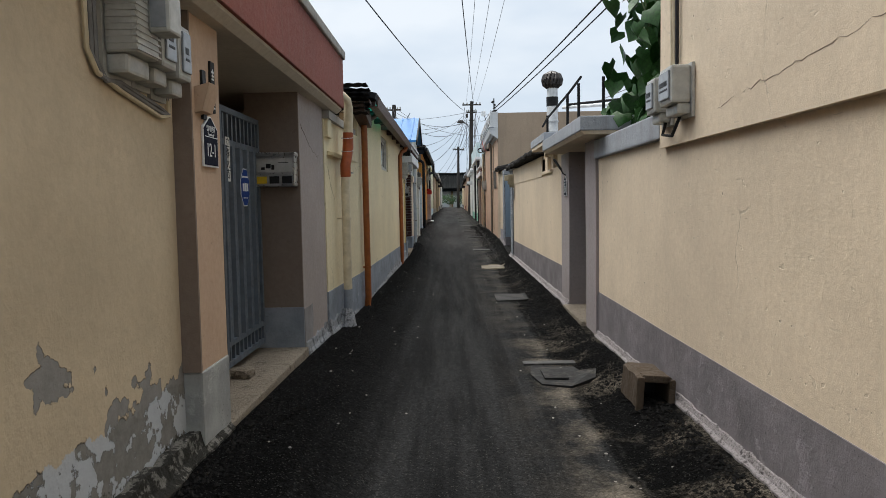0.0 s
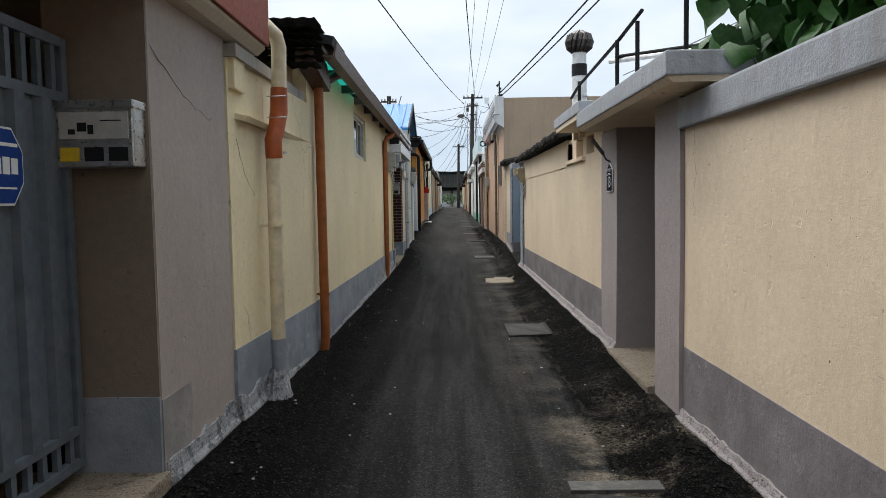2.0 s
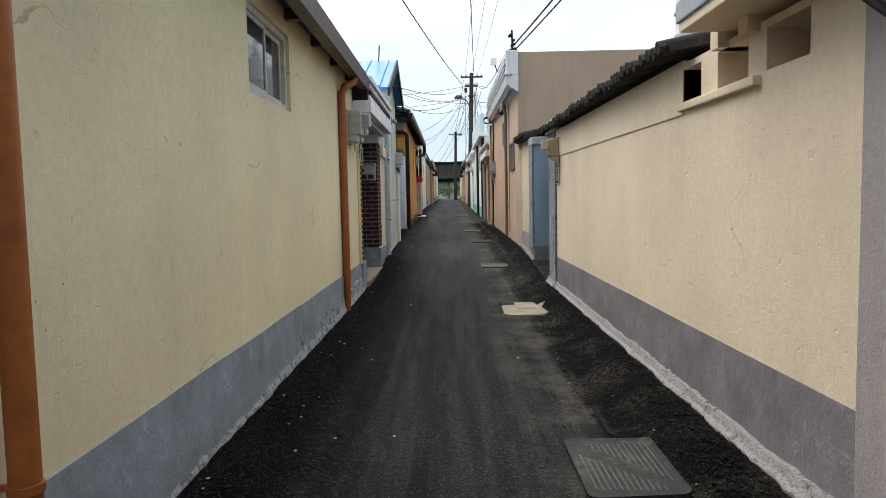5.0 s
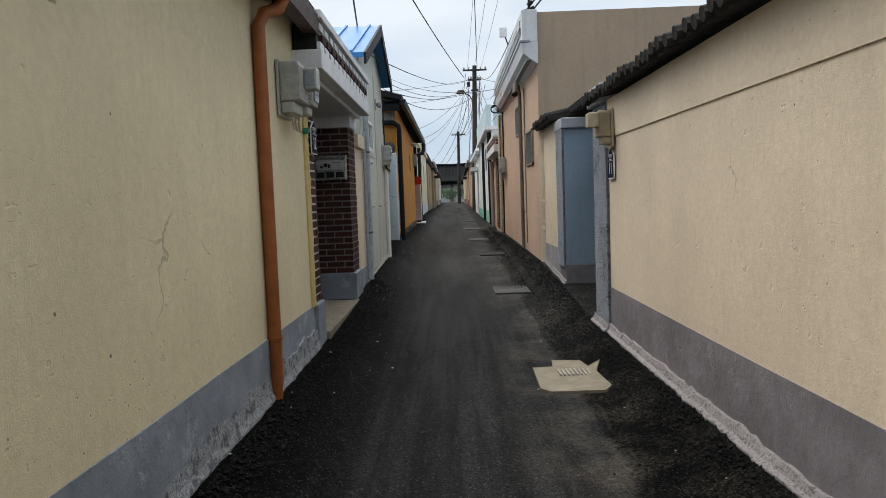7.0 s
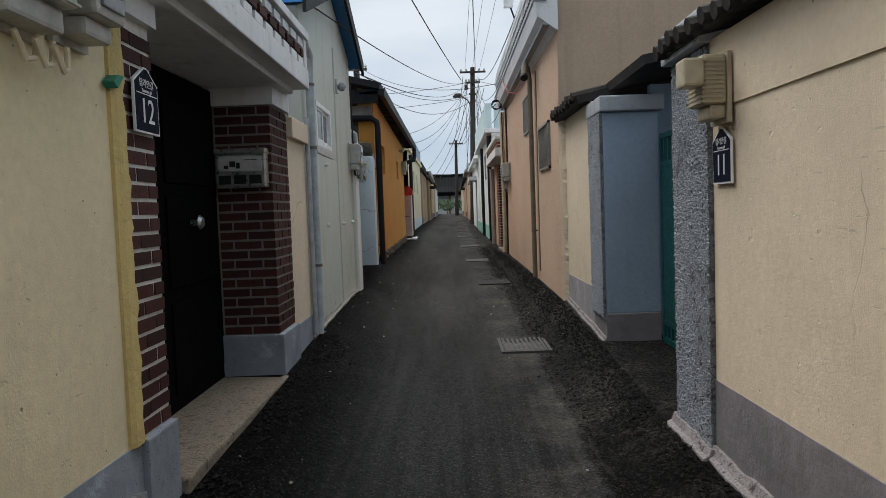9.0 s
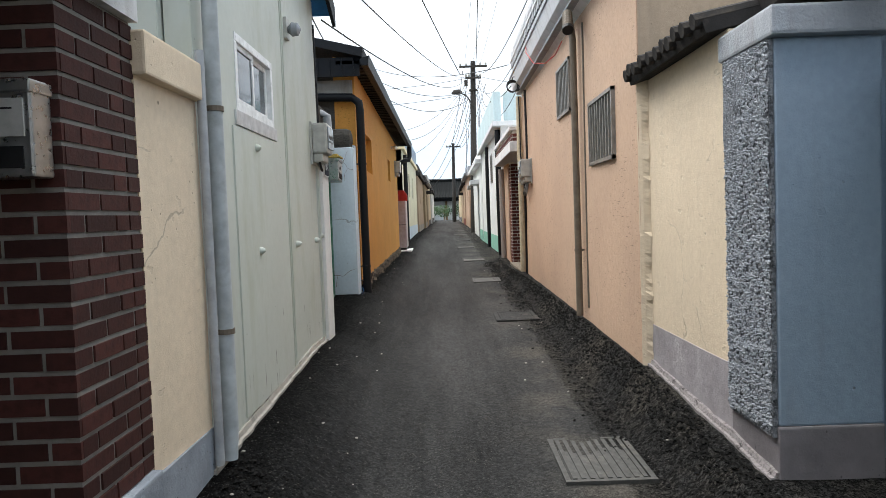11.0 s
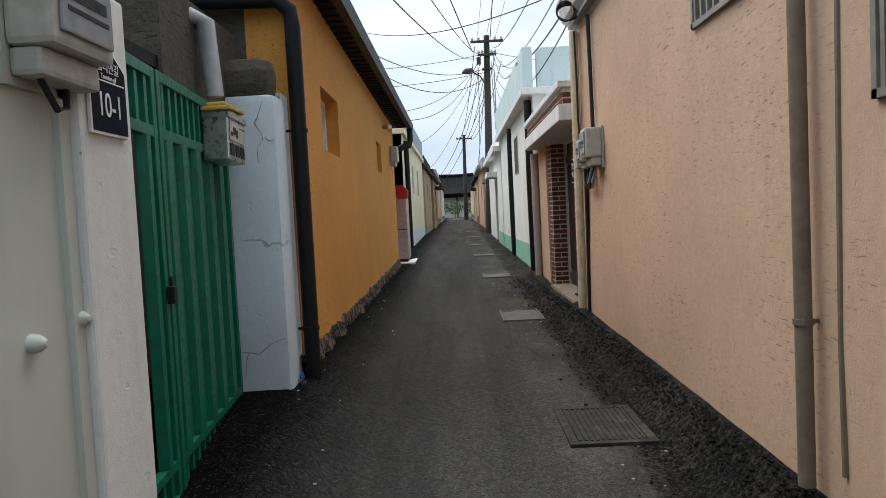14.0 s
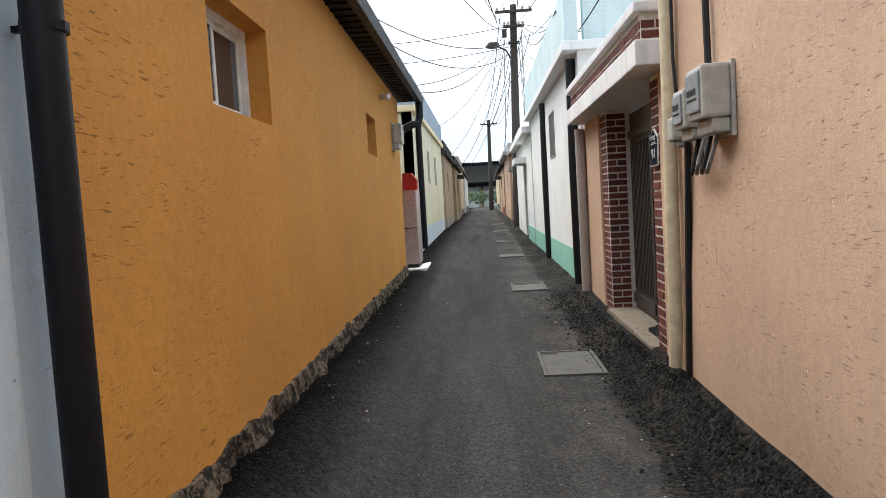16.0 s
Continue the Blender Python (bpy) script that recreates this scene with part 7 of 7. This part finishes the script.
M["dirt"] = plain("crack_dirt", (0.16, 0.12, 0.085), 0.95)
crack(r1, [(1.45, 5.58, 0.55), (1.45, 5.62, 0.85), (1.45, 5.5, 1.0), (1.45, 5.55, 1.4), (1.45, 5.53, 1.9)], 1, 0.005)
crack(r1, [(1.405, 1.5, 2.18), (1.405, 2.6, 2.13), (1.405, 3.4, 2.08), (1.405, 4.3, 2.0)], 2, 0.004)
crack(h, [(-1.385, 6.36, 2.2), (-1.385, 6.6, 2.1), (-1.382, 6.9, 2.0), (-1.375, 7.3, 1.95)], 3, 0.004)
crack(h2, [(-1.278, 9.7, 2.0), (-1.272, 10.5, 1.95), (-1.26, 11.5, 1.98), (-1.25, 12.5, 2.0), (-1.235, 13.5, 1.98), (-1.21, 15.1, 1.97)], 4, 0.005)
crack(h2, [(-1.35, 7.5, 1.9), (-1.345, 7.6, 1.7), (-1.335, 7.8, 1.55)], 5, 0.0025)
crack(h2, [(-1.33, 8.15, 0.7), (-1.33, 8.12, 1.2), (-1.33, 8.15, 1.8)], 6, 0.0025)
crack(r4, [(1.385, 21.7, 0.8), (1.385, 21.4, 1.1), (1.385, 21.0, 0.95), (1.385, 20.6, 1.02)], 7, 0.006, "cream")
crack(h6, [(-1.128, 25.35, 2.0), (-1.128, 25.55, 2.02)], 8, 0.003)
for k, pts in enumerate(([(-1.2, 24.918, 2.33), (-1.24, 24.918, 2.2), (-1.19, 24.918, 2.12), (-1.23, 24.918, 1.98)], [(-1.19, 24.918, 2.12), (-1.13, 24.918, 2.11)], [(-1.42, 24.918, 0.88), (-1.3, 24.918, 0.86), (-1.22, 24.918, 0.93), (-1.14, 24.918, 0.95)], [(-1.4, 24.918, 0.75), (-1.36, 24.918, 0.87)])):
    crack(h5, pts, 20 + k, 0.0045)

# thrown stones of the roughcast faces
def roughcast_grit(parent, x, y0, y1, z0, z1, count, seed):
    rnd = random.Random(seed)
    verts, faces = [], []
    for i in range(count):
        y, z = rnd.uniform(y0, y1), rnd.uniform(z0, z1)
        r = rnd.uniform(0.003, 0.0095)
        k = len(verts)
        for d in ((0.75, 0, 0), (-0.75, 0, 0), (0, 1, 0), (0, -1, 0), (0, 0, 1), (0, 0, -1)):
            q = rnd.uniform(0.45, 1.6) * r
            verts.append((x + d[0] * q, y + d[1] * q, z + d[2] * q))
        faces += [(k + a, k + b, k + c) for a, b, c in ((0, 2, 4), (2, 1, 4), (1, 3, 4), (3, 0, 4), (2, 0, 5), (1, 2, 5), (3, 1, 5), (0, 3, 5))]
    me = bpy.data.meshes.new("roughcast_grit")
    me.from_pydata(verts, [], faces)
    me.materials.append(M["roughcast"])
    ob = new("roughcast_grit", me)
    ob.parent = parent
    tagged(ob, "small sharp stones thrown into grey render", kind="stuff")


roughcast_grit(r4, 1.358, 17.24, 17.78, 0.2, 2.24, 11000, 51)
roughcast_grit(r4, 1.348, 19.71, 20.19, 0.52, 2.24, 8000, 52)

# rubble and scraps at the foot of the gate and pillar
def rock(name, label, x, y, z, size, mat, seed):
    rnd = random.Random(seed)
    b = bmesh.new()
    bmesh.ops.create_icosphere(b, subdivisions=2, radius=1.0)
    for v in b.verts:
        k = 1 + 0.35 * noise.noise(v.co * 1.7 + Vector((seed, 0, 0))) + 0.12 * noise.noise(v.co * 5)
        v.co = Vector((x + max(-0.8, min(0.8, v.co.x * k)) * size[0], y + max(-0.8, min(0.8, v.co.y * k)) * size[1], z + max(-0.75, min(0.75, v.co.z * k)) * size[2]))
    tagged(part(name, b, mat, None), label, "stone", "loose stones by the gates")


rock("stone", "rough grey stone propping the green gate", -1.19, 23.66, 0.46, (0.075, 0.09, 0.09), "concrete", 3)
rock("stone", "smaller grey stone beside the green gate", -1.2, 23.45, 0.43, (0.05, 0.06, 0.05), "concrete", 5)
for i in range(7):
    rock("stone", "crumbled pale cement lump at the pillar's foot", -1.10 - 0.05 * (i % 3), 24.95 + 0.055 * i, 0.60 + 0.02 * (i % 2), (0.035 + 0.008 * (i % 3), 0.05, 0.045), "skirt" if i % 2 else "bluewhite", 11 + i)
t = thing("plastic_scrap", "crumpled blue plastic scrap at the pillar's foot", "litter")
b = bmesh.new()
rows = [[b.verts.new((-1.09 + 0.012 * math.sin(3 * j + i), 25.06 + 0.022 * i, 0.615 + 0.03 * j + 0.008 * math.sin(i * 2 + j))) for j in range(4)] for i in range(4)]
for p, q in zip(rows, rows[1:]):
    for k in range(3):
        b.faces.new((p[k], p[k + 1], q[k + 1], q[k]))
bmesh.ops.solidify(b, geom=b.faces[:], thickness=0.003)
part("sheet", b, "bluemetal", t)
part("tail", tube(bmesh.new(), [(-1.085, 25.08, 0.62), (-1.07, 25.12, 0.60), (-1.06, 25.18, 0.605)], 0.006, 6), "bluemetal", t)

# flexible spout, coiled cable and red cable on the peach house
t = thing("flexible_spout", "dark ribbed flexible drain spout below the cornice", "drain spout")
curve = [Vector((1.20, 23.50, 3.36)).lerp(Vector((1.13, 23.12, 3.18)), u) + Vector((-0.03, 0, 0.09 * math.sin(math.pi * u))) for u in [i / 28 for i in range(29)]]
part("hose", tube(bmesh.new(), curve, [0.042 + 0.006 * (i % 2) for i in range(29)], 12), "pipe_wood", t)
part("mouth", tube(bmesh.new(), [curve[-2], curve[-1] + Vector((0, -0.012, -0.012))], 0.052, 12), "plastic_dark", t)
t = thing("cable_coil", "coil of black cable hung under the cornice's end", "cable coil")
for k in range(4):
    part("loop", tube(bmesh.new(), [(1.035 + 0.012 * k + (0.085 + 0.008 * k) * math.cos(a), 27.72 + 0.02 * k, 3.50 + (0.095 - 0.008 * k) * math.sin(a)) for a in [math.tau * i / 20 for i in range(21)]], 0.008, 6), "cable", t)
part("hook", tube(bmesh.new(), [(1.04, 27.73, 3.58), (1.05, 27.75, 3.64), (1.10, 27.75, 3.66)], 0.007, 6), "iron", t)
cable([(1.07, 26.1, 3.76), (1.05, 25.9, 3.60), (1.09, 25.5, 3.38), (1.16, 25.0, 3.27), (1.22, 24.6, 3.28), (1.25, 24.35, 3.36)], 0.006, "red", "thin red cable drooping from the parapet")
cable([(1.16, 28.02, 3.38), (1.165, 28.0, 2.9), (1.16, 27.98, 2.5), (1.17, 27.95, 2.2)], 0.010, "cable", "black cable running down beside a cream downpipe")
rock("stone", "rough tan stone on the doorstep by the slate-blue gate", -1.62, 5.28, 0.30, (0.10, 0.09, 0.06), "sill", 31)
